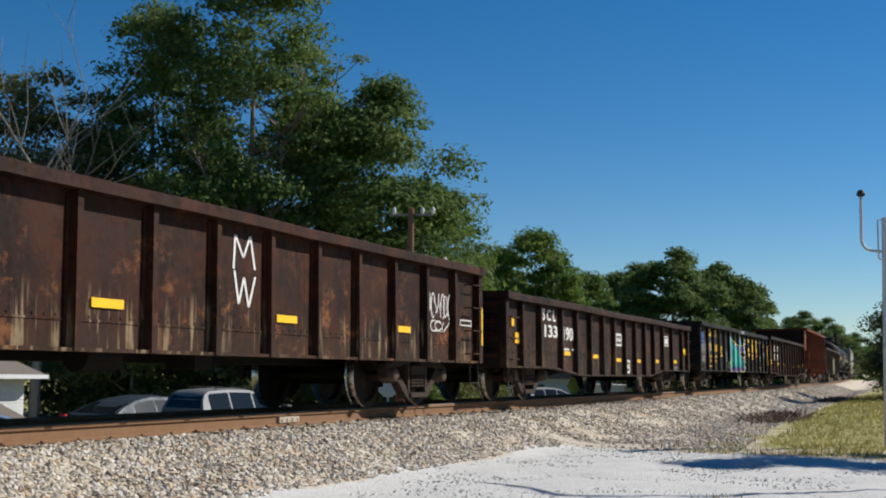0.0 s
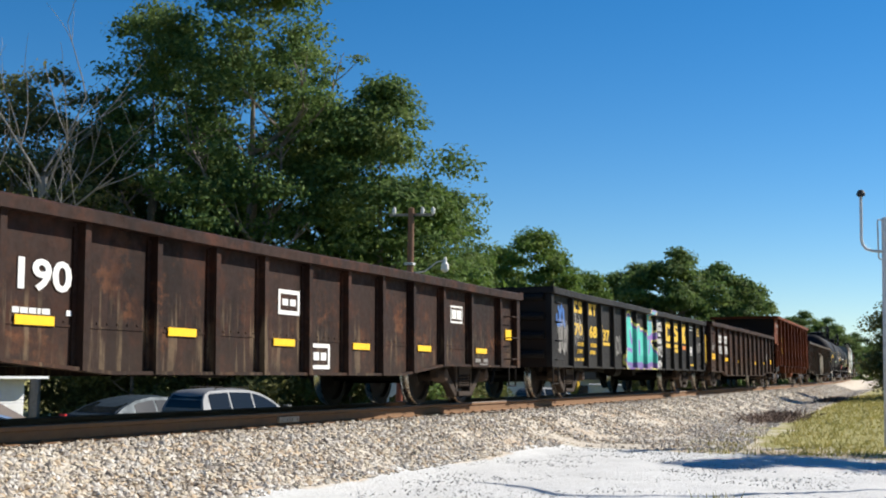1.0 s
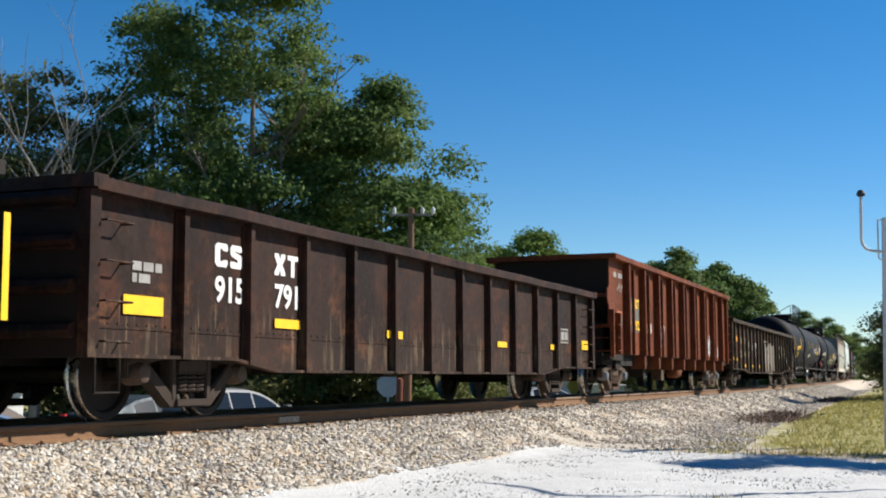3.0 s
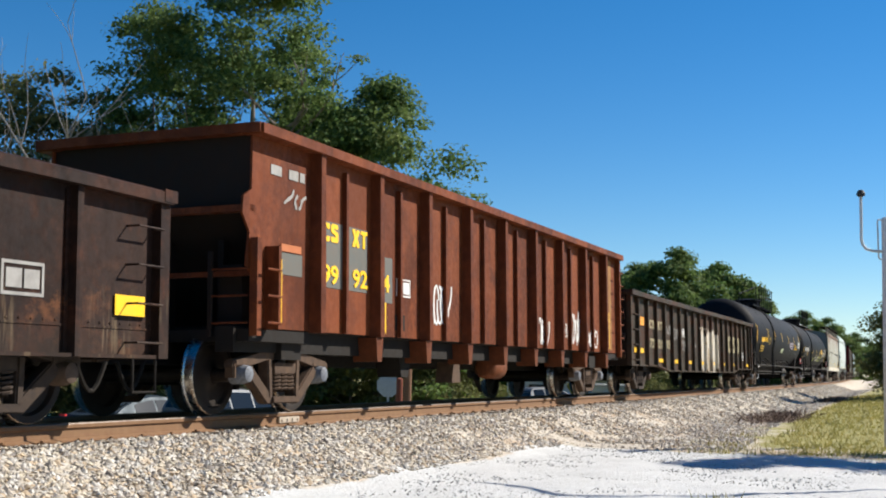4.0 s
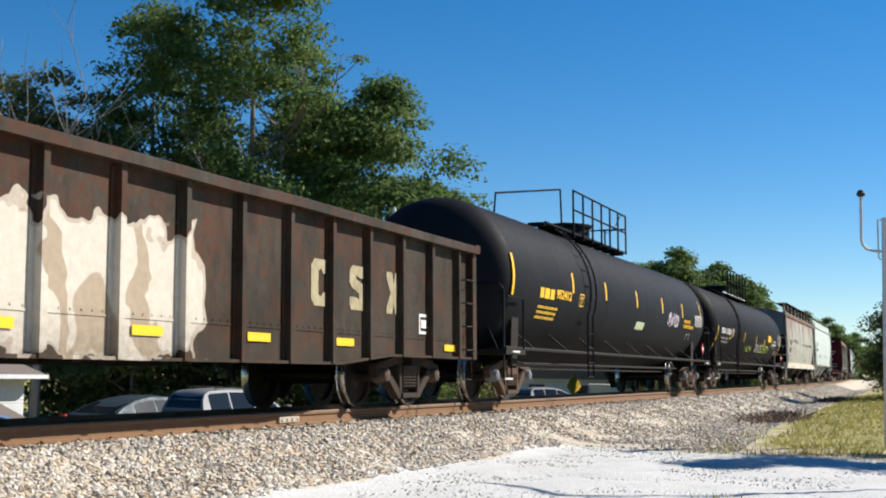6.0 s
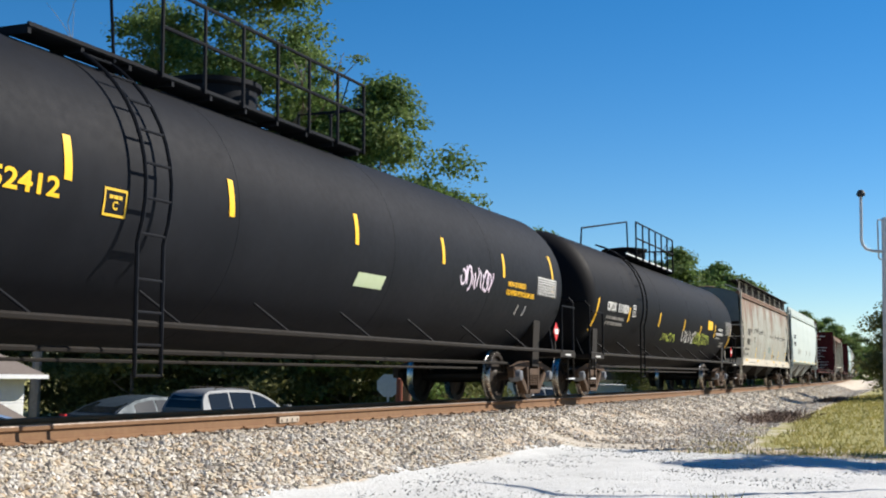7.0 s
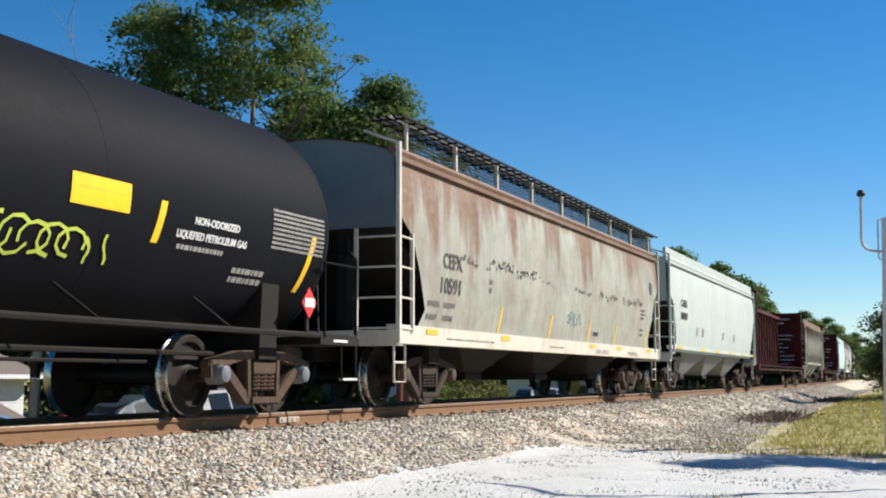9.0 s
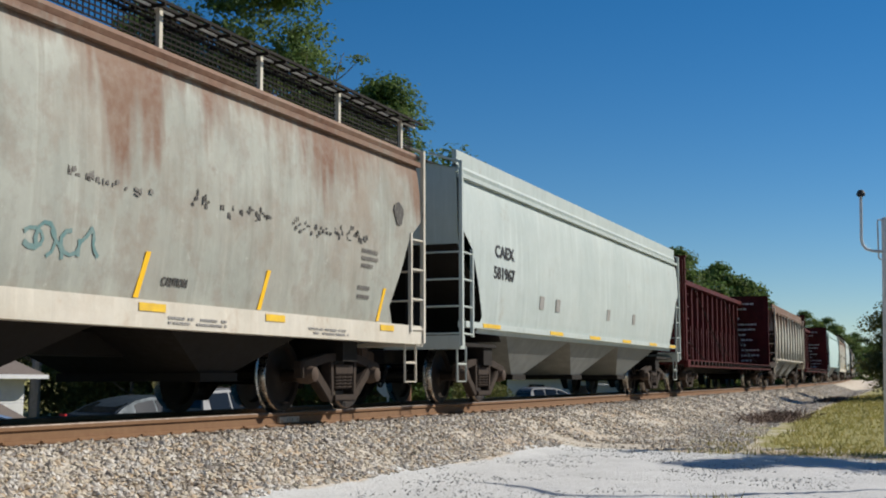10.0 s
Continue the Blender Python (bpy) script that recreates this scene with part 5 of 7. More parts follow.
G_SHIFT = 0.17
g1 = gondola("gondola_car", "rusty brown open gondola with sprayed white letters", 17.7, 2.29, 0.68, BROWN, [16.52 - 1.19 * i for i in range(14)])
DX[g1] = G_SHIFT
couple(g1, 2.6, 17.7)
for x in (7.11, 10.62, 14.14, 3.5, 0.9):
    bar(g1, x, x + 0.5, 1.10, 1.19)
scr = -1.445
for pts in ([(9.64, 1.66), (9.67, 2.05), (9.85, 1.8), (10.0, 2.06), (10.11, 1.68)], [(9.66, 1.64), (9.76, 1.27), (9.87, 1.58), (9.98, 1.24), (10.12, 1.6)]):
    bm = bmesh.new()
    for (ax, az), (bx, bz) in zip(pts, pts[1:]):
        prism(bm, [(ax - 0.02, az), (ax + 0.02, az), (bx + 0.02, bz), (bx - 0.02, bz)] if az < bz else [(bx - 0.02, bz), (bx + 0.02, bz), (ax + 0.02, az), (ax - 0.02, az)], scr - 0.004, scr)
    part("sprayed_letter", bm, WHITE, g1)
scrawl(g1, 15.3, 1.35, 1.0, 0.42, scr, WHITE, 3, 10, 0.012)
scrawl(g1, 15.5, 1.12, 0.7, 0.25, scr, WHITE, 4, 4, 0.012)
panel_frame(g1, 16.72, 17.25, 1.29, 1.39, WHITE, fill=False, t=0.02)
bar(g1, 17.47, 17.53, 0.98, 1.62, YELLOW, y=-1.543)

g2 = gondola("gondola_car", "brown fish-belly gondola with white stencils and yellow bars", 17.35, 1.99, 0.62, DARKBROWN,
             [x + G_SHIFT for x in (0.85, 2.0, 3.47, 4.6, 5.75, 6.85, 7.9, 9.0, 10.1, 11.2, 12.3, 13.5, 14.75, 16.2)], (3.0, 5.2, 12.1, 13.7, 0.47))
DX[g2] = G_SHIFT
couple(g2, 21.55, 17.35)
for x, z in ((3.72, 0.90), (6.02, 0.87), (8.2, 0.82), (10.35, 0.82), (12.57, 0.84), (15.1, 0.85)):
    bar(g2, x, x + 0.52, z, z + 0.085)
bar(g2, 0.55, 1.05, 1.07, 1.27)
bar(g2, 0.35, 0.5, 1.38, 1.55)
bar(g2, 16.62, 16.95, 1.12, 1.3)
lettering(g2, "190", 3.66, 1.22, 0.27, -1.443, WHITE, 0.72)
lettering(g2, "133", 2.3, 1.25, 0.24, -1.443, WHITE, 0.9)
lettering(g2, "S C L", 2.28, 1.58, 0.22, -1.443, WHITE, 0.92)
bars(g2, 3.7, 4.5, 1.0, 1, 0.06, 0.05, -1.443, WHITE, 5)
panel_frame(g2, 8.32, 8.85, 1.2, 1.5, WHITE, t=0.05)
panel_frame(g2, 9.13, 9.68, 0.55, 0.87, WHITE, t=0.05)
panel_frame(g2, 13.95, 14.48, 1.32, 1.6, WHITE, t=0.03)
bars(g2, 15.1, 15.7, 0.7, 2, 0.08, 0.06, -1.443, GREYP, 9)

g3 = gondola("gondola_car", "black gondola with a teal sprayed mural and yellow letters", 17.3, 2.25, 0.65, BLACKCAR, [15.9 - 1.19 * i for i in range(13)])
DX[g3] = 0.22
couple(g3, 40.95, 17.3)
block(g3, 11.3, 11.95, 1.47, 2.02, YPAINT, 0), block(g3, 12.5, 13.08, 1.47, 2.03, YPAINT, 1), block(g3, 13.65, 14.3, 1.46, 2.04, YPAINT, 2)
bar(g3, 11.27, 11.9, 1.29, 1.40, YPAINT, name="underline"), bar(g3, 12.5, 12.98, 1.30, 1.40, YPAINT, name="underline"), bar(g3, 12.42, 13.0, 1.17, 1.27, YPAINT, name="underline")
bar(g3, 13.62, 14.22, 1.28, 1.38, grained("orange_spray", (0.7, 0.22, 0.04), (0.5, 0.15, 0.03), 6, 0.6), name="underline")
marks(g3, (1.72, 2.08, 2.92, 3.28), 1.83, 0.28, 0.25, YPAINT)
lettering(g3, "70", 1.72, 1.36, 0.25, -1.443, YPAINT, 0.66)
lettering(g3, "68", 2.95, 1.34, 0.25, -1.443, YPAINT, 0.66)
lettering(g3, "37", 4.15, 1.3, 0.25, -1.443, YPAINT, 0.6)
bar(g3, 4.05, 4.12, 1.15, 1.65, YELLOW), bar(g3, 4.15, 4.75, 1.18, 1.25, YPAINT)
bar(g3, 10.95, 11.08, 1.08, 1.5, YELLOW, 0.02), bar(g3, 14.62, 14.74, 1.12, 1.54, YELLOW, 0.02), bar(g3, 17.2, 17.28, 0.92, 1.83, YELLOW, y=-1.543)
for i, (w, x, z, h) in enumerate((("Don't", 10.13, 1.88, 0.13), ("Knock", 10.16, 1.73, 0.14), ("the", 10.32, 1.58, 0.11), ("Hustle", 10.08, 1.38, 0.16))):
    lettering(g3, w, x, z, h, -1.443, WHITE, 0.3 if w == "the" else 0.62, "sprayed_words")
scrawl(g3, 10.1, 1.0, 0.65, 0.34, -1.445, WHITE, 8, 5, 0.018)
scrawl(g3, 9.95, 0.68, 0.75, 0.26, -1.445, WHITE, 9, 8, 0.022)
panel_frame(g3, 14.8, 15.33, 1.12, 1.37, WHITE, t=0.03)
bars(g3, 14.75, 15.5, 1.98, 2, 0.09, 0.05, -1.443, WHITE, 2), bars(g3, 16.0, 16.6, 1.95, 3, 0.1, 0.06, -1.443, YPAINT, 3)
bars(g3, 14.7, 15.6, 0.80, 1, 0.09, 0.05, -1.443, YPAINT, 6), bars(g3, 1.75, 2.75, 0.80, 1, 0.09, 0.055, -1.443, YPAINT, 7, gap=0.1)
scrawl(g3, 16.2, 1.2, 0.7, 0.4, -1.445, GREYP, 12, 6, 0.016), scrawl(g3, 0.5, 0.9, 0.7, 0.8, -1.445, GREYP, 13, 8, 0.02), scrawl(g3, 1.7, 1.1, 0.7, 0.8, -1.447, GREYP, 14, 5, 0.014)
scrawl(g3, 0.45, 1.45, 0.55, 0.5, -1.445, grained("blue_spray_paint", (0.03, 0.10, 0.32), (0.05, 0.16, 0.42), 6, 0.6), 16, 4, 0.05)
lettering(g3, "LD LMT", 2.0, 1.12, 0.085, -1.443, YPAINT, 0.5)
lettering(g3, "LT WT", 1.95, 0.96, 0.085, -1.443, YPAINT, 0.42)
lettering(g3, "195600", 3.02, 1.12, 0.085, -1.443, YPAINT, 0.52)
lettering(g3, "67400", 3.0, 0.96, 0.085, -1.443, YPAINT, 0.45)
scrawl(g3, 5.2, 0.9, 0.7, 0.6, -1.445, GREYP, 15, 6, 0.02)

g4 = gondola("gondola_car", "dark brown fish-belly gondola with white stencils", 17.85, 2.33, 0.63, DARKBROWN, [1.6 + 1.35 * i for i in range(12)], (2.6, 3.6, 14.2, 15.4, 0.5))
DX[g4] = G_SHIFT
couple(g4, 59.55, 17.85)
bar(g4, 0.45, 1.12, 1.06, 1.25), bar(g4, 3.42, 4.05, 1.03, 1.14), bar(g4, 6.65, 7.2, 1.0, 1.11), bar(g4, 11.4, 11.9, 0.98, 1.08), bar(g4, 16.92, 17.4, 1.04, 1.24), bar(g4, 14.6, 14.9, 1.0, 1.1)
marks(g4, (2.1, 2.42, 3.42, 3.74), 1.66, 0.26, 0.26, WHITE)
lettering(g4, "915", 2.1, 1.28, 0.28, -1.443, WHITE, 0.62), lettering(g4, "791", 3.42, 1.28, 0.28, -1.443, WHITE, 0.56)
panel_frame(g4, 15.35, 15.9, 1.15, 1.45, GREYP, t=0.03), bars(g4, 0.6, 1.1, 1.5, 2, 0.12, 0.09, -1.443, GREYP, 5)

g5 = tall_gondola("gondola_car", "tall rust-red ore gondola with sprayed white tags", 17.7, 3.38, 1.02, RUST)
DX[g5] = 0.08
couple(g5, 78.8, 17.7)
marks(g5, (2.08, 2.33, 2.97, 3.22), 2.2, 0.21, 0.24, YELLOW, y=-1.448)
PATCH = grained("grey_green_paint_patch", (0.10, 0.105, 0.095), (0.14, 0.12, 0.10), 5, 0.7, bump=0.05)
for x0, x1, z0, z1 in ((1.98, 3.45, 1.6, 2.46), (3.85, 4.3, 1.5, 2.15), (1.0, 1.55, 1.68, 1.95)):
    bar(g5, x0, x1, z0, z1, PATCH, y=-1.4405, name="paint_patch")
bar(g5, 1.0, 1.5, 1.96, 2.05, grained("orange_primer", (0.42, 0.14, 0.05), (0.35, 0.1, 0.04), 5, 0.7), name="paint_patch")
for w, x in (("99", 2.08), ("92", 2.97), ("84", 3.72)):
    lettering(g5, w, x, 1.66, 0.24, -1.448, YELLOW, 0.46)
bar(g5, 0.93, 1.02, 1.08, 1.86, YELLOW), bar(g5, 3.95, 4.05, 1.07, 1.5, YELLOW), bar(g5, 13.46, 13.58, 1.08, 1.52, YELLOW), bar(g5, 16.72, 16.82, 1.1, 1.95, YELLOW)
bars(g5, 0.75, 1.6, 2.86, 1, 0.1, 0.12, -1.443, GREYP, 2), scrawl(g5, 1.15, 2.5, 0.45, 0.25, -1.445, GREYP, 5, 3, 0.02)
panel_frame(g5, 4.45, 4.95, 1.62, 1.88, WHITE, t=0.02)
scrawl(g5, 5.5, 1.25, 1.1, 0.65, -1.445, WHITE, 21, 8, 0.024), scrawl(g5, 11.0, 1.05, 1.0, 0.6, -1.445, WHITE, 22, 9, 0.03)
scrawl(g5, 13.6, 1.1, 0.65, 0.75, -1.445, WHITE, 23, 7, 0.026), scrawl(g5, 14.65, 1.1, 1.05, 0.4, -1.445, WHITE, 25, 6, 0.026), panel_frame(g5, 12.74, 13.28, 1.28, 1.56, WHITE)
bar(g5, 16.42, 17.08, 1.08, 3.2, grained("ochre_paint_panel", (0.26, 0.13, 0.035), (0.19, 0.075, 0.022), 3, 0.75), y=-1.4405, name="paint_patch")
bar(g5, 4.4, 4.75, 1.12, 1.35, NEAR_BLACK, y=-1.443, name="defect_card_box")

FADED = grained("faded_yellow_stencil", (0.36, 0.31, 0.185), (0.13, 0.105, 0.065), 7, 0.7, bump=0.05)
g6 = gondola("gondola_car", "long grey-brown gondola with worn yellow and white paint", 22.0, 2.64, 0.74, GREYBROWN, [0.95 + 1.13 * i for i in range(19)], (3.4, 5.0, 17.0, 18.6, 0.61))
DX[g6] = G_SHIFT
couple(g6, 97.6, 22.0)
for x in (3.52, 5.72, 7.93, 10.14, 12.35, 14.55, 16.8, 20.6):
    bar(g6, x, x + 0.52, 0.86, 0.96)
bar(g6, 0.45, 1.55, 1.08, 1.2), bar(g6, 1.2, 1.65, 1.8, 2.02, grained("orange_panel", (0.75, 0.30, 0.03), (0.6, 0.25, 0.04), 6, 0.6))
marks(g6, (2.38, 2.72, 3.46, 3.8), 1.76, 0.26, 0.23, FADED)
lettering(g6, "72", 2.4, 1.25, 0.24, -1.443, FADED, 0.56), lettering(g6, "01", 3.46, 1.25, 0.24, -1.443, FADED, 0.56), lettering(g6, "93", 4.62, 1.26, 0.24, -1.443, FADED, 0.5)
scrawl(g6, 4.65, 1.62, 0.75, 0.34, -1.445, GREYP, 41, 7, 0.016), scrawl(g6, 5.7, 1.5, 0.8, 0.4, -1.445, GREYP, 42, 8, 0.02), scrawl(g6, 7.0, 1.2, 0.6, 0.4, -1.445, GREYP, 43, 6, 0.016)
panel_frame(g6, 7.05, 7.38, 1.66, 1.9, WHITE, t=0.025), bars(g6, 9.1, 9.9, 1.38, 1, 0.1, 0.1, -1.443, GREYP, 8)
scrawl(g6, 8.95, 0.65, 0.25, 0.25, -1.445, WHITE, 44, 3, 0.03)
block(g6, 16.1, 16.6, 1.35, 1.95, FADED, 0), block(g6, 17.2, 17.7, 1.35, 1.95, FADED, 1), block(g6, 18.4, 18.9, 1.35, 1.95, FADED, 2)
panel_frame(g6, 19.6, 20.2, 1.1, 1.4, WHITE, t=0.04)

t1 = tank_car("tank_car", "faded black tank car with yellow lettering and stripes", TANKGREY, 20.75, 6.25, 5.2, 12.55, [(x, 2.22, 2.64, 0.0) for x in (5.0, 7.82, 11.02, 14.17, 17.07)] + [(1.0, 1.95, 2.72, 0.0), (20.05, 2.04, 2.87, 0.03)], 7.35)
couple(t1, 120.6, 20.75)
DX[t1] = 0.4
tank_bars(t1, 2.3, 3.3, 2.0, 1, 0.3, 0.2, YELLOW, 3), tank_words(t1, "952412", 3.4, 2.05, 0.18, YELLOW, 1.1)
tank_bars(t1, 2.3, 3.6, 1.8, 3, 0.1, 0.05, YPAINT, 4), tank_words(t1, "C", 5.28, 2.04, 0.08, YPAINT, 0.08), tank_bars(t1, 5.22, 5.42, 2.14, 1, 0.1, 0.035, YPAINT, 5)
for a, b, z0, z1 in ((5.14, 5.50, 1.97, 1.995), (5.14, 5.50, 2.215, 2.24), (5.14, 5.165, 1.995, 2.215), (5.475, 5.50, 1.995, 2.215)):
    on_tank(t1, strip(a, b, z0, z1), YPAINT, "stencil_line")
tank_words(t1, "NON-ODORIZED", 16.95, 2.09, 0.09, YELLOW, 1.0), tank_words(t1, "LIQUEFIED PETROLEUM GAS", 16.9, 1.94, 0.09, YELLOW, 1.6)
on_tank(t1, strip(18.65, 19.95, 2.02, 2.4), BLACKP, "data_panel"), tank_bars(t1, 18.7, 19.9, 2.35, 7, 0.05, 0.03, WHITE, 8)
on_tank(t1, strip(10.75, 11.65, 1.68, 1.87, 0.05), grained("pale_lime_panel", (0.42, 0.50, 0.30), (0.5, 0.55, 0.4), 6, 0.6), "painted_panel")
for a in (17.65, 18.1):
    on_tank(t1, strip(a, a + 0.03, 1.6, 1.79, 0.05), WHITE, "stencil_line")
scrawl(t1, 14.6, 1.88, 1.5, 0.42, 0, PINKW, 51, 11, 0.022, lambda z: tank_y(z))

t2 = tank_car("tank_car", "glossy black tank car with white lettering and sprayed tags", TANKBLACK, 21.0, 5.6, 6.9, 13.4, [(4.35, 1.82, 2.18, 0.1), (8.05, 1.84, 2.22, 0.1), (11.7, 1.85, 2.18, 0.08), (14.5, 1.8, 2.1, 0.06), (17.25, 1.8, 2.23, 0.08), (1.05, 1.5, 2.25, 0.28), (20.45, 1.5, 2.2, 0.15)], 8.0)
couple(t2, 143.0, 21.0)
DX[t2] = 0.36
tank_words(t2, "CPDX", 1.77, 2.02, 0.2, WHITE, 0.88), tank_words(t2, "111039", 2.83, 2.02, 0.2, WHITE, 1.04)
tank_words(t2, "LD LMT 164000 LB 74800 KG", 1.82, 1.82, 0.07, GREYP, 1.75), tank_words(t2, "LT WT 99300 LB 44900 KG", 1.85, 1.69, 0.07, GREYP, 1.7)
for a, b, z0, z1 in ((4.36, 4.72, 1.97, 1.995), (4.36, 4.72, 2.235, 2.26), (4.36, 4.385, 1.995, 2.235), (4.695, 4.72, 1.995, 2.235)):
    on_tank(t2, strip(a, b, z0, z1), WHITE, "stencil_line")
tank_words(t2, "C", 4.49, 2.03, 0.09, WHITE, 0.08), tank_bars(t2, 4.45, 4.64, 2.15, 1, 0.1, 0.05, WHITE, 5)


def head_words(car, text, y, z, size, mat, width):
    """Lettering laid on the domed end that leads."""
    me = words(text, size, width)
    me.transform(Matrix.Translation((0, y, z)) @ Matrix.Rotation(radians(-90), 4, "Z"))
    for v in me.vertices:
        rho = min(math.hypot(v.co.y, v.co.z - TZ) / TR, 0.99)
        v.co.x = 0.3 + 0.75 * (1 - math.sqrt(1 - rho * rho)) - 0.006 + (0.003 if v.co.x > 0 else 0)
    me.materials.clear()
    me.materials.append(mat)
    part("head_lettering", me, mat, car)


head_words(t2, "CPDX 111039", -0.14, 2.70, 0.1, WHITE, 0.68), head_words(t2, "CAPY 33780 US GAL", -0.17, 2.60, 0.05, GREYP, 0.55), head_words(t2, "127868 L", -0.17, 2.52, 0.05, GREYP, 0.4)
scrawl(t2, 8.5, 1.45, 2.0, 0.3, 0, LIME, 61, 8, 0.018, lambda z: tank_y(z)), scrawl(t2, 11.3, 1.5, 2.1, 0.4, 0, WHITE, 62, 9, 0.022, lambda z: tank_y(z)), scrawl(t2, 13.5, 1.5, 2.8, 0.36, 0, LIME, 63, 11, 0.018, lambda z: tank_y(z))
on_tank(t2, strip(15.5, 16.4, 2.03, 2.32), YELLOW, "notice_panel"), tank_bars(t2, 15.6, 16.3, 2.1, 1, 0.1, 0.1, BLACKP, 6)
tank_words(t2, "NON-ODORIZED", 17.55, 2.06, 0.08, WHITE, 0.9), tank_words(t2, "LIQUEFIED PETROLEUM GAS", 17.25, 1.9, 0.08, WHITE, 1.4), tank_bars(t2, 17.3, 18.2, 1.78, 1, 0.1, 0.05, GREYP, 7)
tank_bars(t2, 19.2, 20.5, 2.4, 9, 0.055, 0.03, GREYP, 8), tank_bars(t2, 18.5, 19.2, 1.62, 2, 0.1, 0.06, GREYP, 9)

h1 = hopper("covered_hopper", "weathered cream covered hopper with rust stains and white sill", 17.6, CREAM, SILL)
couple(h1, 166.0, 17.6)
DX[h1] = -0.08
bars_y = -1.604
STENCIL = grained("worn_black_stencil", (0.035, 0.032, 0.03), (0.20, 0.19, 0.17), 14, 0.8)
FAINT = grained("faint_stencil", (0.12, 0.11, 0.10), (0.27, 0.26, 0.23), 14, 0.8)
hop_words(h1, "10591", 1.70, 1.76, 0.24, STENCIL, 0.85)
hop_words(h1, "CEFX", 1.83, 2.15, 0.24, STENCIL, 0.84)
rngh = random.Random(4)
for x0, x1, fill, tall, mat in ((2.45, 3.4, 0.6, 0.09, FAINT), (3.75, 5.35, 0.9, 0.17, STENCIL), (5.4, 6.6, 0.85, 0.15, STENCIL), (6.7, 7.9, 0.12, 0.06, FAINT), (9.3, 10.6, 0.4, 0.07, FAINT), (11.3, 13.0, 0.8, 0.13, STENCIL), (13.5, 15.6, 0.85, 0.17, STENCIL)):
    # remains of a lettered name, flaked to shreds
    bmh = bmesh.new()
    for x in np.arange(x0, x1, 0.05):
        for j in range(2):
            if rngh.random() < fill * 0.7:
                z = 2.30 + 0.03 * math.sin(x * 3) - 0.008 * x + rngh.uniform(0, tall)
                w, hgt = rngh.uniform(0.015, 0.08), rngh.uniform(0.015, 0.07)
                prism(bmh, [(x, z), (x + w, z + rngh.uniform(-0.02, 0.02)), (x + w * 0.8, z + hgt), (x + w * 0.1, z + hgt * rngh.uniform(0.6, 1.1))], -1.0, -0.99)
    on_hopper(h1, mesh_of("worn_stencil", bmh, mat), mat, "worn_stencil")
for x in (4.58, 7.62, 10.52, 12.90, 16.14):
    bmh = bmesh.new()
    prism(bmh, [(x, 1.22), (x + 0.08, 1.22), (x + 0.20, 1.68), (x + 0.12, 1.68)], -1.0, -0.99)
    on_hopper(h1, mesh_of("reflector_stripe", bmh, YELLOW), YELLOW, "reflector_stripe")
for x in (1.15, 4.6, 10.5, 12.95, 16.1):
    part("reflector_bar", plate(x, x + (1.0 if x < 1 else 0.45), 1.09, 1.17, bars_y), YPAINT, h1)
for x in (2.0, 3.1, 7.4, 11.0, 14.0):
    bars(h1, x, x + 1.1, 1.03, 2 if x > 10 else 1, 0.05, 0.025, bars_y, GREYP, int(x))
rngh = random.Random(9)
for x0, x1, z, n in ((1.3, 1.8, 1.52, 6), (1.95, 2.45, 1.52, 6), (1.3, 1.75, 1.32, 5), (1.98, 2.4, 1.32, 5), (3.98, 4.16, 2.02, 3), (3.98, 4.16, 1.88, 2)):
    # lines of small weight figures, too faded to read
    step = (x1 - x0) / n
    me = mesh_of("stencil_block", boxes(*[(x0 + step * i, x0 + step * (i + rngh.uniform(0.45, 0.8)), -1, -0.99, z + 0.02 * rngh.random(), z + 0.09) for i in range(n)]), FAINT)
    on_hopper(h1, me, FAINT, "stencil_block")

hop_words(h1, "CAUTION", 10.95, 1.37, 0.085, STENCIL, 0.46)
TEAL = grained("faded_teal_spray", (0.10, 0.20, 0.20), (0.22, 0.27, 0.25), 9, 0.8)
scrawl(h1, 8.9, 1.48, 1.0, 0.34, 0, TEAL, 71, 6, 0.022, hop_y)
bmh = bmesh.new()
prism(bmh, [(16.72 + 0.16 * math.cos(a) * (1 + 0.2 * math.sin(3 * a)), 2.78 + 0.17 * math.sin(a)) for a in np.linspace(0, math.tau, 14)[:-1]], -1.0, -0.99)
on_hopper(h1, mesh_of("paint_patch", bmh, STENCIL), STENCIL, "paint_patch")
for x0, x1, z in ((15.5, 16.0, 2.12), (15.5, 16.0, 2.02), (15.5, 15.85, 1.92), (15.45, 15.75, 1.62), (15.45, 15.75, 1.5), (11.0, 11.7, 1.02)):
    on_hopper(h1, mesh_of("stencil_block", boxes(*[(a, a + 0.05, -1, -0.99, z, z + 0.05) for a in np.arange(x0, x1, 0.075)]), FAINT), FAINT, "stencil_block")

h2 = hopper("covered_hopper", "clean pale grey-green covered hopper with black stencils", 18.0, PALE, PALE, 3.86, 4.2, rails=False, deep=True)
couple(h2, 185.1, 18.0)
hop_words(h2, "581967", 1.6, 2.16, 0.21, BLACKP, 1.15)
hop_words(h2, "CAEX", 1.66, 2.54, 0.21, BLACKP, 1.05)
for x in (4.3, 5.4, 9.5, 12.05):
    on_hopper(h2, mesh_of("stencil_panel", boxes((x, x + 0.28, -1, -0.99, 1.75, 2.0)), GREYP), GREYP, "stencil_panel")
for x in (1.1, 5.0, 8.0, 11.0, 14.0, 16.6):
    part("reflector_bar", plate(x, x + 0.9, 1.28, 1.35, -1.588), YPAINT, h2)

c1 = centre_beam("centre_beam_flat_car", "empty maroon centre-beam flat car with lettered bulkheads", 20.8, MAROON)
couple(c1, 204.4, 20.8)
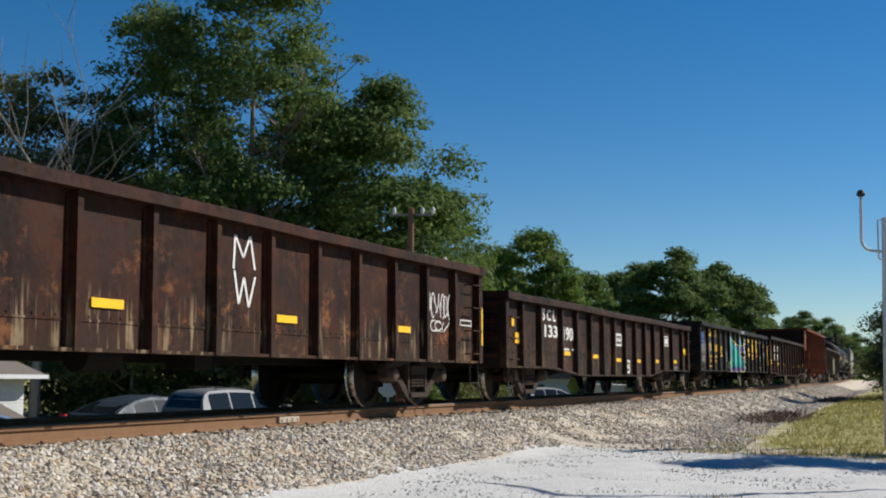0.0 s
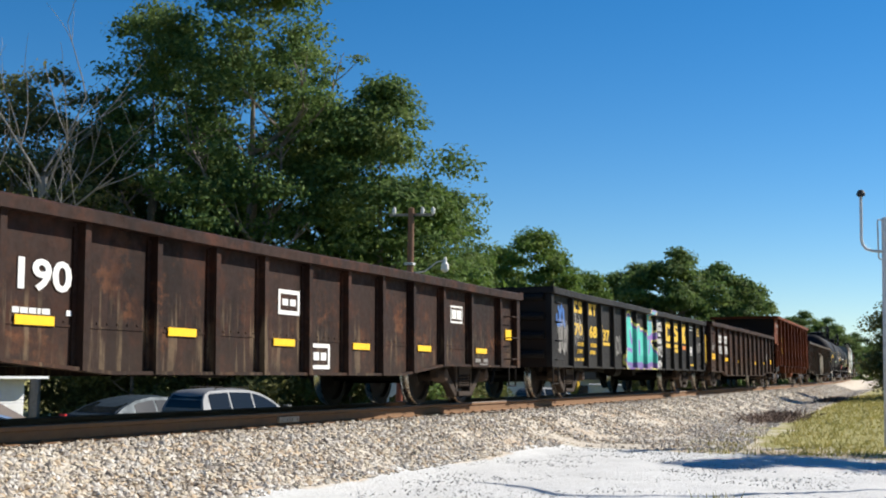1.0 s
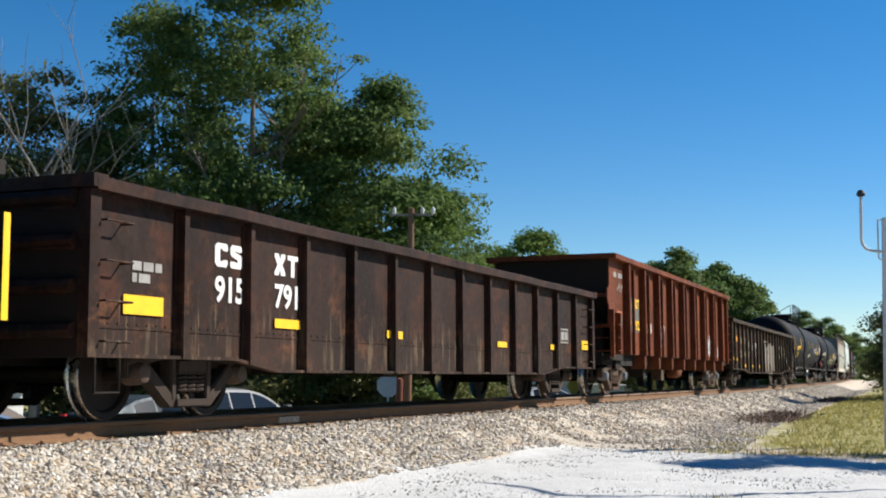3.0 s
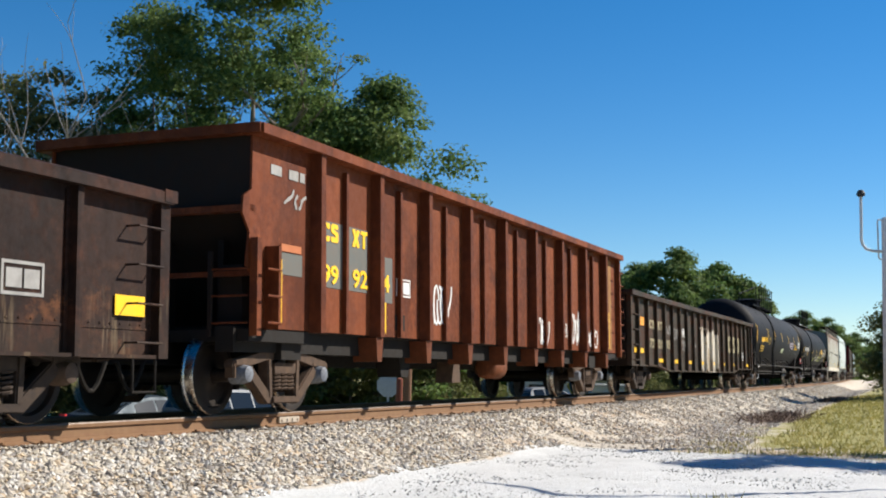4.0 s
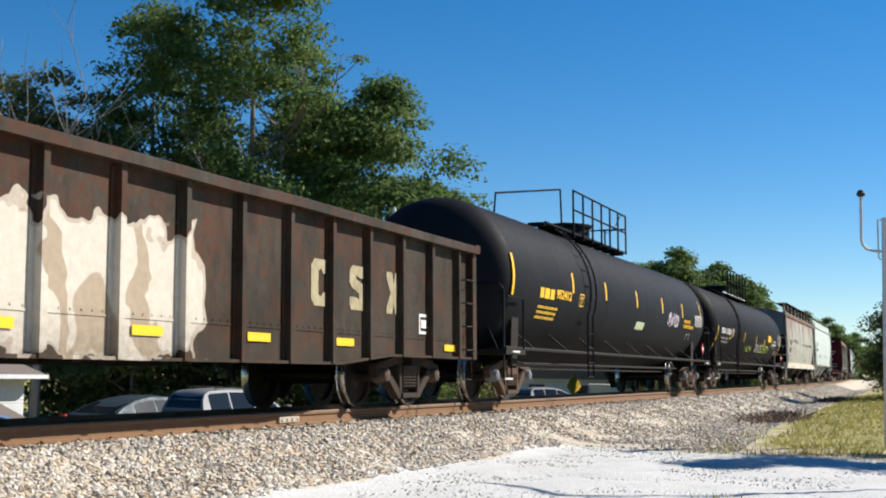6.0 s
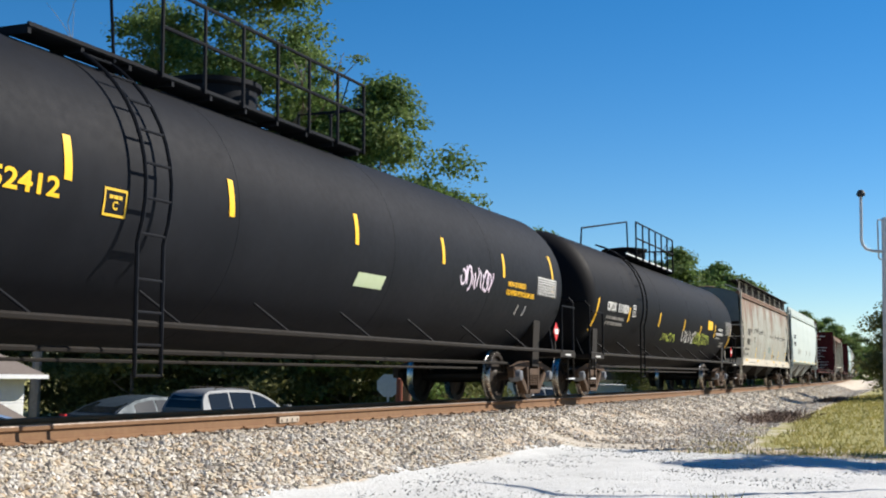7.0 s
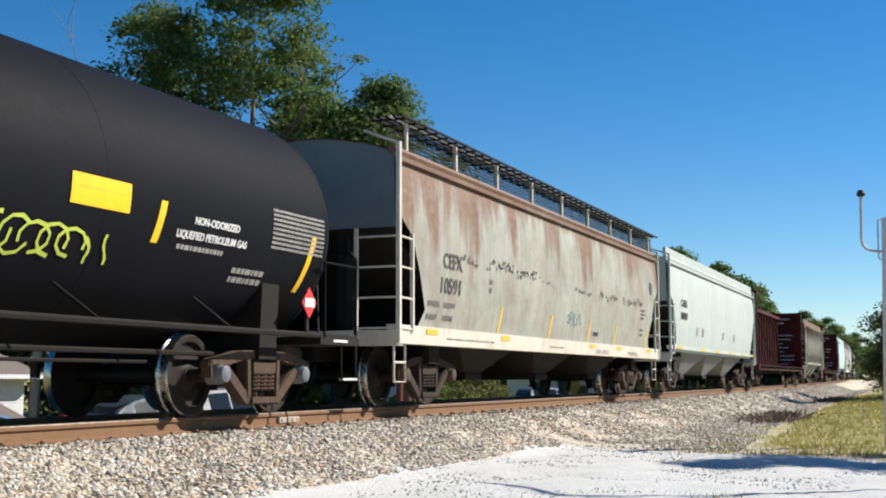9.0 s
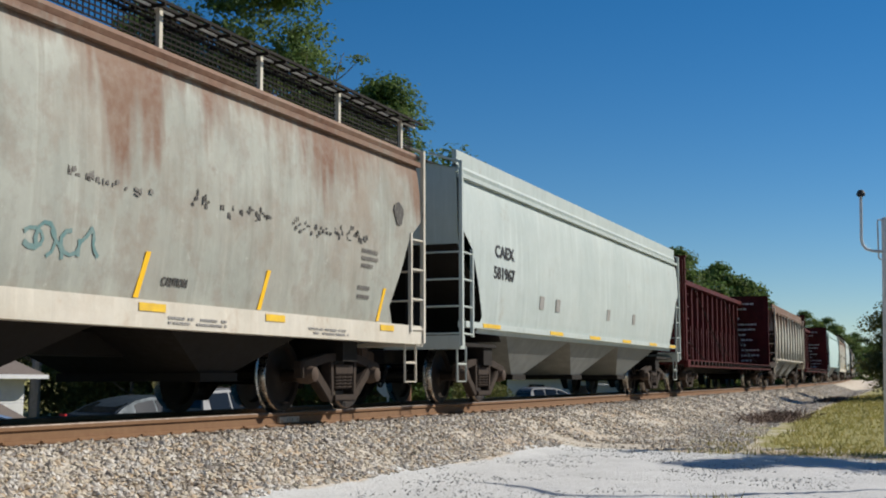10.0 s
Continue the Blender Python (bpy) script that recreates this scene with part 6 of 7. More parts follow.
# the far part of the train
h3 = hopper("covered_hopper", "cream ribbed covered hopper behind a flat car", 15.4, CREAM, SILL, 3.6, 3.9, rails=False, deep=True, spin=False)
couple(h3, 227.2, 15.4)
for i in range(10):
    part("side_rib", boxes((1.2 + i * 1.42, 1.3 + i * 1.42, -1.66, -1.56, 1.3, 3.5)), CREAM, h3)
c2 = copy_thing(c1, Matrix())
couple(c2, 244.2, 20.8)
h4 = hopper("covered_hopper", "pale aqua covered hopper in the far part of the train", 17.0, AQUA, AQUA, 3.7, 4.0, rails=False, deep=True, spin=False)
couple(h4, 266.6, 17.0)
s = 285.0
for i, (src, L) in enumerate(((h1, 17.6), (h2, 18.0), (t1, 20.75), (h1, 17.6), (h3, 15.4), (h2, 18.0), (c1, 20.8), (h4, 17.0), (h2, 18.0), (t2, 21.0), (h1, 17.6), (h3, 15.4), (g4, 17.85), (h2, 18.0), (h4, 17.0), (h1, 17.6), (t1, 20.75))):
    couple(copy_thing(src, Matrix()), s, L)
    s += L + 1.5

# ---- the things that stand still ----
def ahead(a, r):
    return r * math.cos(radians(a)), r * math.sin(radians(a))


def leaf_material(name, dark, light, dry):
    m = material(name, dark, 0.75)
    k = Nodes(m)
    k.b.inputs["Specular IOR Level"].default_value = 0.2
    g = k.n("NewGeometry")
    c = k.mix(k.ramp(g.outputs["Random Per Island"], 0.0, 1.0), dark, light)
    c = k.mix(k.ramp(k.noise(k.coords(src="Object"), 0.5, 3), 0.5, 0.75, 0, 0.7), c, dry)
    k.color(c)
    tr = k.n("BsdfTranslucent")
    k.link(c, tr.inputs["Color"])
    mx = k.n("MixShader")
    mx.inputs[0].default_value = 0.38
    out = k.t.nodes["Material Output"]
    k.link(k.b.outputs[0], mx.inputs[1])
    k.link(tr.outputs[0], mx.inputs[2])
    k.link(mx.outputs[0], out.inputs[0])
    return m


LEAF = leaf_material("summer_leaves", (0.050, 0.100, 0.030), (0.165, 0.240, 0.070), (0.20, 0.225, 0.070))
LEAF2 = leaf_material("olive_leaves", (0.085, 0.105, 0.036), (0.165, 0.170, 0.062), (0.17, 0.145, 0.06))
LEAF3 = leaf_material("bright_leaves", (0.075, 0.140, 0.027), (0.145, 0.215, 0.045), (0.16, 0.20, 0.047))
BARK = grained("grey_brown_bark", (0.17, 0.14, 0.115), (0.30, 0.27, 0.235), 6, 0.95, bump=0.8, dist=0.03, stretch=(2, 2, 0.5))
DEADWOOD = grained("bleached_dead_wood", (0.22, 0.20, 0.18), (0.32, 0.30, 0.28), 6, 0.9)


def leaves(clusters, per, size, rng):
    """Small folded leaf sprays scattered over the shells of the clusters."""
    vs, fs = [], []
    n = 0
    for c, r in clusters:
        m = max(8, int(2.7 * per * (r / 1.2) ** 2))
        d = rng.normal(size=(m, 3))
        d /= np.linalg.norm(d, axis=1)[:, None]
        d[:, 2] = np.where(d[:, 2] < -0.3, -d[:, 2] * 0.6, d[:, 2])
        rad = r * (0.25 + 1.0 * rng.random(m) ** 0.8)
        p = c + d * rad[:, None] * np.array([1, 1, 0.72])
        u = rng.normal(size=(m, 3))
        nrm = d * 0.6 + np.array([0, 0, 0.5]) + rng.normal(size=(m, 3)) * 0.55
        nrm /= np.linalg.norm(nrm, axis=1)[:, None]
        u -= nrm * np.sum(u * nrm, axis=1)[:, None]
        u /= np.linalg.norm(u, axis=1)[:, None]
        w = np.cross(nrm, u)
        s = size * 0.60 * (0.5 + rng.random((m, 1)))
        a, b = p - u * s, p + u * s
        e, f = p + w * s * 0.55 + nrm * s * 0.15, p - w * s * 0.55 + nrm * s * 0.15
        vs.append(np.stack([a, f, b, e], axis=1).reshape(-1, 3))
        i = n + 4 * np.arange(m)[:, None]
        fs.append(np.concatenate([i, i + 1, i + 2, i + 3], axis=1))
        n += 4 * m
    return np.concatenate(vs), np.concatenate(fs)


def branch(bm, p, d, length, r, depth, rng, tips):
    pts = [p]
    for i in range(4):
        d = (d + Vector((rng.uniform(-1, 1), rng.uniform(-1, 1), rng.uniform(-0.3, 0.8))) * 0.16).normalized()
        pts.append(pts[-1] + d * length / 4)
    tube(bm, pts, [r, r * 0.88, r * 0.76, r * 0.62, r * 0.45], 6)
    if depth == 0:
        tips.append(pts[-1])
        return
    for i in range(rng.choice((2, 3))):
        q = pts[rng.choice((2, 3, 4))]
        out = Vector((rng.uniform(-1, 1), rng.uniform(-1, 1), rng.uniform(0.0, 0.9)))
        branch(bm, q, (d * 0.6 + out * 0.75).normalized(), length * rng.uniform(0.55, 0.8), r * 0.5, depth - 1, rng, tips)


def tree(name, label, height, width, leaf, seed, clumps=60, per=170, size=0.2, low=0.3, group="trees behind the line"):
    rng, py = np.random.default_rng(seed), random.Random(seed)
    t = thing(name, label, "tree", group)
    bm, tips = bmesh.new(), []
    tube(bm, [(0, 0, -0.3), (0.05, 0, height * 0.25), (0.1, 0.1, height * 0.5), (0.0, 0.15, height * 0.8)], [height * 0.017, height * 0.014, height * 0.009, height * 0.002], 9)
    for i in range(7):
        a = py.uniform(0, 6.28)
        branch(bm, Vector((0, 0, height * py.uniform(low, 0.6))), Vector((math.cos(a), math.sin(a), 0.6)).normalized(), height * 0.16, height * 0.006, 2, py, tips)
    part("trunk", bm, BARK, t)
    cl = []
    for i in range(clumps):
        h = low + (1 - low) * rng.random() ** 0.85
        # broad in the middle, with lobes that jut out unevenly
        prof = math.sin(min(1, (h - low) / (1 - low) * 0.8 + 0.2) * math.pi) ** 0.6
        a = rng.uniform(0, 6.28)
        rr = width * prof * (0.35 + 0.65 * rng.random() ** 0.5) * (0.82 + 0.25 * math.sin(3 * a + seed) * math.sin(h * 9 + seed))
        cl.append((np.array([math.cos(a) * rr, math.sin(a) * rr, h * height]), rng.uniform(0.45, 1.15) * (0.6 + width * 0.13)))
    for q in tips[::2]:
        cl.append((np.array(q), rng.uniform(0.4, 0.8)))
    v, f = leaves(cl, per, size, rng)
    me = bpy.data.meshes.new("crown")
    me.from_pydata(v.tolist(), [], f.tolist())
    me.materials.append(leaf)
    tagged(part("crown", me, leaf, t), kind="stuff")
    return t


def stand(t, a, r, z, turn=0.0, scale=1.0):
    x, y = ahead(a, r)
    t.matrix_basis = pose(x, y, z, 0, 0, turn) @ Matrix.Scale(scale, 4)
    return t


def again(t, a, r, z, turn, scale):
    x, y = ahead(a, r)
    c = copy_thing(t, pose(x, y, z, 0, 0, turn))
    c.scale = (scale, scale, scale)
    return c


# the tall group beyond the crossing
stand(tree("broadleaf_tree", "tall dark green broadleaf tree in full leaf", 18.8, 4.6, LEAF, 11, 150, 150, 0.16, 0.16), 30.6, 50, -2.2)
stand(tree("broadleaf_tree", "tall dense green broadleaf tree with pale limbs", 17.4, 3.7, LEAF, 12, 115, 150, 0.16, 0.15), 35.0, 52, -2.2)
tb = stand(tree("broadleaf_tree", "broad green tree with loose outer sprays", 13.9, 4.2, LEAF, 13, 135, 150, 0.16, 0.08), 24.7, 50, -2.2)
tc = stand(tree("broadleaf_tree", "olive green tree with thin foliage", 13.4, 3.6, LEAF2, 14, 62, 130, 0.16, 0.15), 39.6, 49, -2.2)
td = stand(tree("broadleaf_tree", "young bright green tree with a low crown", 9.0, 3.2, LEAF3, 15, 62, 140, 0.17, 0.08), 27.0, 51, -2.2)
again(tc, 41.0, 50.5, -2.2, 150, 1.0), again(tb, 28.0, 55, -2.2, 120, 1.02), again(tb, 33.0, 56, -2.2, 200, 0.95), again(tc, 42.5, 52, -2.2, 80, 0.95), again(td, 32.0, 53, -2.2, 60, 1.05)
again(td, 36.5, 55, -2.2, 200, 1.1), again(td, 23.2, 51, -2.2, 300, 1.1), again(tb, 37.5, 55, -2.2, 20, 0.85), again(tc, 38.0, 53, -2.2, 210, 1.0), again(tb, 22.3, 58, -2.2, 250, 0.78)
# the lower trees along the line
te = stand(tree("broadleaf_tree", "sunlit bright green rounded tree", 12.2, 4.6, LEAF3, 16, 80, 150, 0.24, 0.08), 17.6, 92, -2.2)
again(te, 19.2, 96, -2.2, 90, 0.93), again(te, 15.4, 98, -2.2, 170, 0.80), again(te, 20.4, 88, -2.2, 220, 0.85), again(te, 16.4, 99, -2.2, 30, 0.72)
tf = stand(tree("broadleaf_tree", "dark rounded oak far along the line", 13.2, 5.4, LEAF, 17, 85, 160, 0.26, 0.05), 11.5, 112, -2.2)
again(tf, 13.4, 116, -2.2, 70, 0.93), again(tf, 9.5, 118, -2.2, 150, 0.95), again(tf, 8.5, 124, -2.2, 200, 0.84), again(tf, 14.9, 122, -2.2, 270, 0.78)
again(tf, 6.05, 205, -2.0, 40, 0.92), again(tf, 5.0, 215, -2.0, 100, 0.88), again(tf, 7.2, 200, -2.0, 10, 0.70), again(tf, 4.4, 240, -2.0, 160, 0.80), again(tf, 3.9, 300, -2.0, 60, 0.9), again(tf, 4.9, 300, -2.0, 10, 0.9), again(tf, 3.2, 340, -2.0, 10, 0.8), again(tf, 2.2, 330, -2.0, 80, 0.75), again(tf, 2.6, 380, -2.0, 80, 0.95)
# bushes on the camera's side of the line
bs = stand(tree("roadside_shrub", "olive and yellow shrub over dark shade beside the track", 4.6, 1.9, LEAF2, 18, 55, 190, 0.12, 0.02, "shrubs"), 1.75, 59, -0.55)
again(bs, 0.7, 60, -0.5, 90, 1.15), again(bs, 2.0, 68, -0.5, 200, 0.75), again(bs, 1.4, 70, -0.5, 20, 1.1), again(bs, 0.9, 55, -0.5, 150, 0.6)
# the undergrowth seen below the cars
for a, r, s in ((38.1, 52, 1.0), (36.6, 49, 1.0), (34.6, 49, 1.05), (32.4, 49, 1.0), (30.2, 49, 1.1), (28.0, 49, 1.0), (26.0, 49, 1.0), (24.0, 49, 1.0), (22.2, 51, 1.0), (20.6, 55, 0.95), (35.6, 47, 1.3), (31.2, 48, 1.3), (26.9, 50, 1.3), (13.0, 80, 1.0), (11.0, 88, 1.1)):
    again(bs, a, r, -2.3, a * 40, s)
dead = thing("dead_tree", "bare grey dead tree with thin branches", "tree")
bm, tips = bmesh.new(), []
prng = random.Random(5)
tube(bm, [(0, 0, 0), (0.1, 0, 5), (0.0, 0.1, 9)], 0.16, 7)
for i in range(8):
    a = prng.uniform(0, 6.28)
    branch(bm, Vector((0.0, 0.05, 5 + i * 0.6)), Vector((math.cos(a), math.sin(a), 1.2)).normalized(), 3.4, 0.05, 2, prng, tips)
part("bare_crown", bm, DEADWOOD, dead)
stand(dead, 39.6, 46, -2.0)
dead2 = again(dead, 41.2, 47, -2.4, 130, 0.92)

# utility pole with a street light
pole = thing("utility_pole", "weathered timber utility pole with glass insulators and a street light", "utility pole")
px, py_ = ahead(23.38, 42)
pole.matrix_basis = pose(px, py_, -1.78, 0, 0, 8) @ Matrix.Scale(0.84, 4)
part("mast", build(lathe, [(0, 0.17), (5, 0.15), (9.15, 0.12), (9.2, 0.0)], "z", 12), TIMBER, pole)
part("cross_arm", boxes((0.12, 0.2, -0.85, 0.95, 8.86, 8.96)), DEADWOOD, pole)
for y in (-0.85, -0.42, 0.75):
    part("insulator", build(lathe, [(8.9, 0.03), (8.95, 0.075), (9.02, 0.075), (9.1, 0.085), (9.2, 0.05), (9.22, 0.0)], "z", 10, (0.16, y, 0)), WHITE, pole)
part("lamp_arm", tubes([(0, -0.1, 6.55), (0, -0.6, 6.62), (0, -1.1, 7.0), (0, -1.35, 7.05)], r=0.03), GALV, pole)
part("lamp_head", build(lathe, [(7.2, 0.0), (7.18, 0.06), (7.0, 0.08), (6.9, 0.15), (6.7, 0.16), (6.6, 0.08), (6.58, 0.0)], "z", 14, (0, -1.42, 0)), WHITE, pole)
for z in (6.95, 6.9):
    part("bracket", boxes((-0.18, 0.18, -0.16, 0.2, z - 0.02, z + 0.02)), GALV, pole)

# house at the crossing
SIDING = grained("white_lap_siding", (0.72, 0.74, 0.76), (0.62, 0.64, 0.66), 4, 0.6)
SHINGLE = grained("grey_brown_shingle", (0.13, 0.11, 0.10), (0.19, 0.165, 0.15), 12, 0.9)
DARK = grained("dark_window_glass", (0.015, 0.018, 0.022), (0.03, 0.035, 0.04), 3, 0.12, bump=0.02)
house = thing("house", "white clapboard house with grey-brown shingle roof", "house")
hx, hy = ahead(40.05, 41)
house.matrix_basis = pose(hx, hy, -2.3, 0, 0, -12) @ Matrix.Scale(0.9, 4)
W_, D_ = 11.0, 8.0     # runs to the left of the corner, away behind it
part("wall", boxes((-W_, 0, 0, D_, 0, 2.75)), SIDING, house)
for j in range(22):
    part("siding_board", boxes((-W_ - 0.01, 0.012, -0.02, 0.0, 0.02 + j * 0.125, 0.125 + j * 0.125)), SIDING, house)
bm = bmesh.new()
vs = [bm.verts.new(c) for c in ((-W_ - 0.5, -0.55, 2.72), (0.55, -0.55, 2.72), (0.55, D_ + 0.5, 2.72), (-W_ - 0.5, D_ + 0.5, 2.72), (-W_ + 2.2, D_ / 2, 4.9), (-2.2, D_ / 2, 4.9))]
for f in ((0, 1, 5, 4), (1, 2, 5), (2, 3, 4, 5), (3, 0, 4), (0, 3, 2, 1)):
    bm.faces.new([vs[i] for i in f])
part("roof", bm, SHINGLE, house)
part("fascia", boxes((-W_ - 0.5, 0.55, -0.58, -0.54, 2.6, 2.74), (0.54, 0.58, -0.55, D_ + 0.5, 2.6, 2.74)), SIDING, house)
bm = bmesh.new()
vs = [bm.verts.new(c) for c in ((-9, -1.5, 1.3), (-0.9, -1.5, 1.3), (-0.9, -0.03, 1.75), (-9, -0.03, 1.75), (-9, -1.5, 1.2), (-0.9, -1.5, 1.2), (-0.9, -0.03, 1.6), (-9, -0.03, 1.6))]
for f in ((0, 1, 2, 3), (7, 6, 5, 4), (0, 4, 5, 1), (1, 5, 6, 2), (3, 2, 6, 7), (0, 3, 7, 4)):
    bm.faces.new([vs[i] for i in f])
part("porch_roof", bm, SHINGLE, house)
for x in (-1.1, -3.5, -6):
    part("porch_post", boxes((x - 0.07, x + 0.07, -1.42, -1.28, 0, 1.22)), SIDING, house)
for x in (-2.2, -5.4):
    w = part("window", boxes((x, x + 0.9, -0.045, -0.022, 0.8, 2.1)), DARK, house)
    part("window_frame", boxes((x - 0.06, x, -0.06, -0.02, 0.74, 2.16), (x + 0.9, x + 0.96, -0.06, -0.02, 0.74, 2.16), (x, x + 0.9, -0.06, -0.02, 2.1, 2.16), (x, x + 0.9, -0.06, -0.02, 0.74, 0.8)), WHITE, w)


# parked cars
def car_paint(name, c):
    m = grained(name, c, tuple(a * 0.85 for a in c), 3, 0.48, 0.15, 0.03)
    m.node_tree.nodes["Principled BSDF"].inputs["Specular IOR Level"].default_value = 0.08
    return m


RUBBER = grained("tyre_rubber", (0.02, 0.02, 0.02), (0.035, 0.033, 0.03), 9, 0.85)
GLASS = material("tinted_car_glass", (0.006, 0.009, 0.012), 0.12)
GLASS.node_tree.nodes["Principled BSDF"].inputs["Specular IOR Level"].default_value = 0.35


def parked_car(name, label, paint, L, belt, roof, house_pts, van, panes):
    """Local x forward; house_pts: greenhouse outline (x, z) from rear to front."""
    c = thing(name, label, "car", "parked cars")
    w = 0.88
    body = [(-L / 2, 0.35), (L / 2, 0.35), (L / 2 + 0.03, 0.62), (L / 2 - 0.12, 0.82), (L * 0.24, belt - 0.02), (-L / 2 + 0.05, belt), (-L / 2 - 0.03, 0.7)]
    bm = bmesh.new()
    prism(bm, body, -w, w)
    bmesh.ops.bevel(bm, geom=list(bm.edges), offset=0.05, segments=2, affect="EDGES")
    part("body", bm, paint, c, smooth=True)
    def half(z):
        return w - 0.06 - 0.24 * (z - belt) / (roof - belt)

    # cabin skin with a crowned roof
    bm, rows = bmesh.new(), []
    for x, z in house_pts:
        crown = 0.05 * min(max((z - belt) / (roof - belt), 0), 1) ** 3
        rows.append([bm.verts.new((x, half(z) * q, z + crown * (1 - q * q))) for q in (-1, -0.9, -0.5, 0, 0.5, 0.9, 1)])
    for p, q in zip(rows, rows[1:]):
        for k in range(6):
            bm.faces.new((p[k], p[k + 1], q[k + 1], q[k]))
    bm.faces.new([r[0] for r in rows]), bm.faces.new([r[-1] for r in rows][::-1])
    part("cabin", bm, paint, c, smooth=True)
    hx, hz = [p[0] for p in house_pts], [p[1] for p in house_pts]
    for sy in (-1, 1):
        for x0, x1 in panes:
            bm = bmesh.new()
            xs = np.linspace(x0, x1, 7)
            ring = [(x, belt + 0.04) for x in (x0, x1)] + [(x, max(float(np.interp(x, hx, hz)) - 0.075, belt + 0.06)) for x in xs[::-1]]
            a = [bm.verts.new((x, sy * (half(z) - 0.01), z)) for x, z in ring]
            b = [bm.verts.new((x, sy * (half(z) + 0.008), z)) for x, z in ring]
            bm.faces.new(a), bm.faces.new(b[::-1])
            for k in range(len(a)):
                bm.faces.new((a[k], b[k], b[(k + 1) % len(a)], a[(k + 1) % len(a)]))
            part("side_window", bm, GLASS, c)
    for pts, e in ((house_pts[:4], -1), (house_pts[::-1][:4], 1)):
        # windscreen and rear window follow the ends of the cabin
        bm = bmesh.new()
        (xa, za), (xb, zb) = pts[0], pts[-1]
        rr = []
        for q in (0.12, 0.4, 0.65, 0.88):
            z = za + (zb - za) * q
            x = float(np.interp(z, [p[1] for p in pts], [p[0] for p in pts]))
            rr.append([bm.verts.new((x + e * o, half(z) * f, z + 0.006)) for f in (-0.88, 0.88) for o in (-0.01, 0.015)])
        for p, q in zip(rr, rr[1:]):
            for k, l in ((0, 1), (1, 3), (3, 2), (2, 0)):
                bm.faces.new((p[k], p[l], q[l], q[k]))
        bm.faces.new([rr[0][k] for k in (0, 1, 3, 2)]), bm.faces.new([rr[-1][k] for k in (0, 1, 3, 2)])
        part("windscreen" if e > 0 else "rear_window", bm, GLASS, c)
    lo2 = house_pts[-1]
    if van:
        for sy in (-1, 1):
            part("roof_rail", tubes([(-1.5, sy * 0.5, roof + 0.02), (-1.4, sy * 0.5, roof + 0.07), (0.0, sy * 0.5, roof + 0.07), (0.1, sy * 0.5, roof + 0.02)], r=0.014), NEAR_BLACK, c)
    wm = mesh_of("wheel", build(lathe, [(-0.1, 0.0), (-0.1, 0.2), (-0.11, 0.24), (-0.1, 0.32), (0.1, 0.32), (0.11, 0.24), (0.1, 0.0)], "y", 20), RUBBER, True)
    for x in (-L * 0.3, L * 0.3):
        for y in (-0.8, 0.8):
            part("wheel", wm, RUBBER, c).matrix_basis = pose(x, y, 0.32)
    for sy in (-1, 1):
        part("tail_light", boxes((-L / 2 - 0.045, -L / 2 + 0.02, sy * 0.72 - 0.1, sy * 0.72 + 0.1, 0.72, 0.95)), REDP, c)
        part("door_mirror", boxes((lo2[0] - 0.15, lo2[0] + 0.05, sy * 0.98 - 0.1, sy * 0.98 + 0.1, belt, belt + 0.14)), paint, c)
    return c


van = parked_car("minivan", "silver minivan with dark windows and roof rails", car_paint("silver_car_paint", (0.17, 0.18, 0.195)), 4.7, 1.08, 1.68, [(-2.3, 1.08), (-2.2, 1.4), (-2.06, 1.56), (-1.86, 1.65), (-1.0, 1.69), (0.0, 1.67), (0.5, 1.57), (0.9, 1.40), (1.45, 1.08)], True, [(-1.95, -1.05), (-0.97, 0.0), (0.08, 1.1)])
x, y = ahead(31.1, 36.5)
van.matrix_basis = pose(x, y, -1.66, 0, 0, -9) @ Matrix.Scale(0.92, 4)
sedan = parked_car("sedan", "blue-grey sedan with sloping rear window", car_paint("blue_grey_car_paint", (0.036, 0.050, 0.062)), 4.6, 0.95, 1.40, [(-2.0, 0.95), (-1.55, 1.16), (-1.0, 1.33), (-0.4, 1.41), (0.25, 1.405), (0.75, 1.29), (1.05, 1.16), (1.45, 0.95)], False, [(-1.15, -0.35), (-0.27, 0.95)])
x, y = ahead(35.0, 36.5)
sedan.matrix_basis = pose(x, y, -1.76, 0, 0, -7)
blue = parked_car("sedan", "dark blue sedan parked by the house", car_paint("dark_blue_car_paint", (0.06, 0.10, 0.18)), 4.5, 0.95, 1.4, [(-2.0, 0.95), (-1.55, 1.16), (-1.0, 1.33), (-0.4, 1.41), (0.25, 1.405), (0.75, 1.29), (1.05, 1.16), (1.45, 0.95)], False, [(-1.15, -0.35), (-0.27, 0.95)])
x, y = ahead(42.1, 34)
blue.matrix_basis = pose(x, y, -2.15, 0, 0, 5)
whitecar = copy_thing(van, pose(*ahead(17.0, 75), -2.0, 0, 0, -30))
tagged(whitecar, "white van parked beside a low building", "car")

# signs and a low building beyond the line
SIGNY = grained("yellow_sign_sheet", (0.62, 0.42, 0.04), (0.55, 0.36, 0.04), 5, 0.5)
sign = thing("warning_sign", "yellow diamond road sign on a steel post", "road sign")
part("post", boxes((-0.03, 0.03, -0.03, 0.03, 0, 2.1)), GALV, sign)
bm = bmesh.new()
prism(bm, [(-0.42, 0), (0, -0.42), (0.42, 0), (0, 0.42)], -0.012, 0.0)
part("sign_plate", bm, SIGNY, sign).matrix_basis = pose(0, -0.04, 2.0)
x, y = ahead(15.95, 42)
sign.matrix_basis = pose(x, y, -1.9, 0, 0, -18)
stop = thing("stop_sign", "bare grey back of an octagonal sign on a post", "road sign")
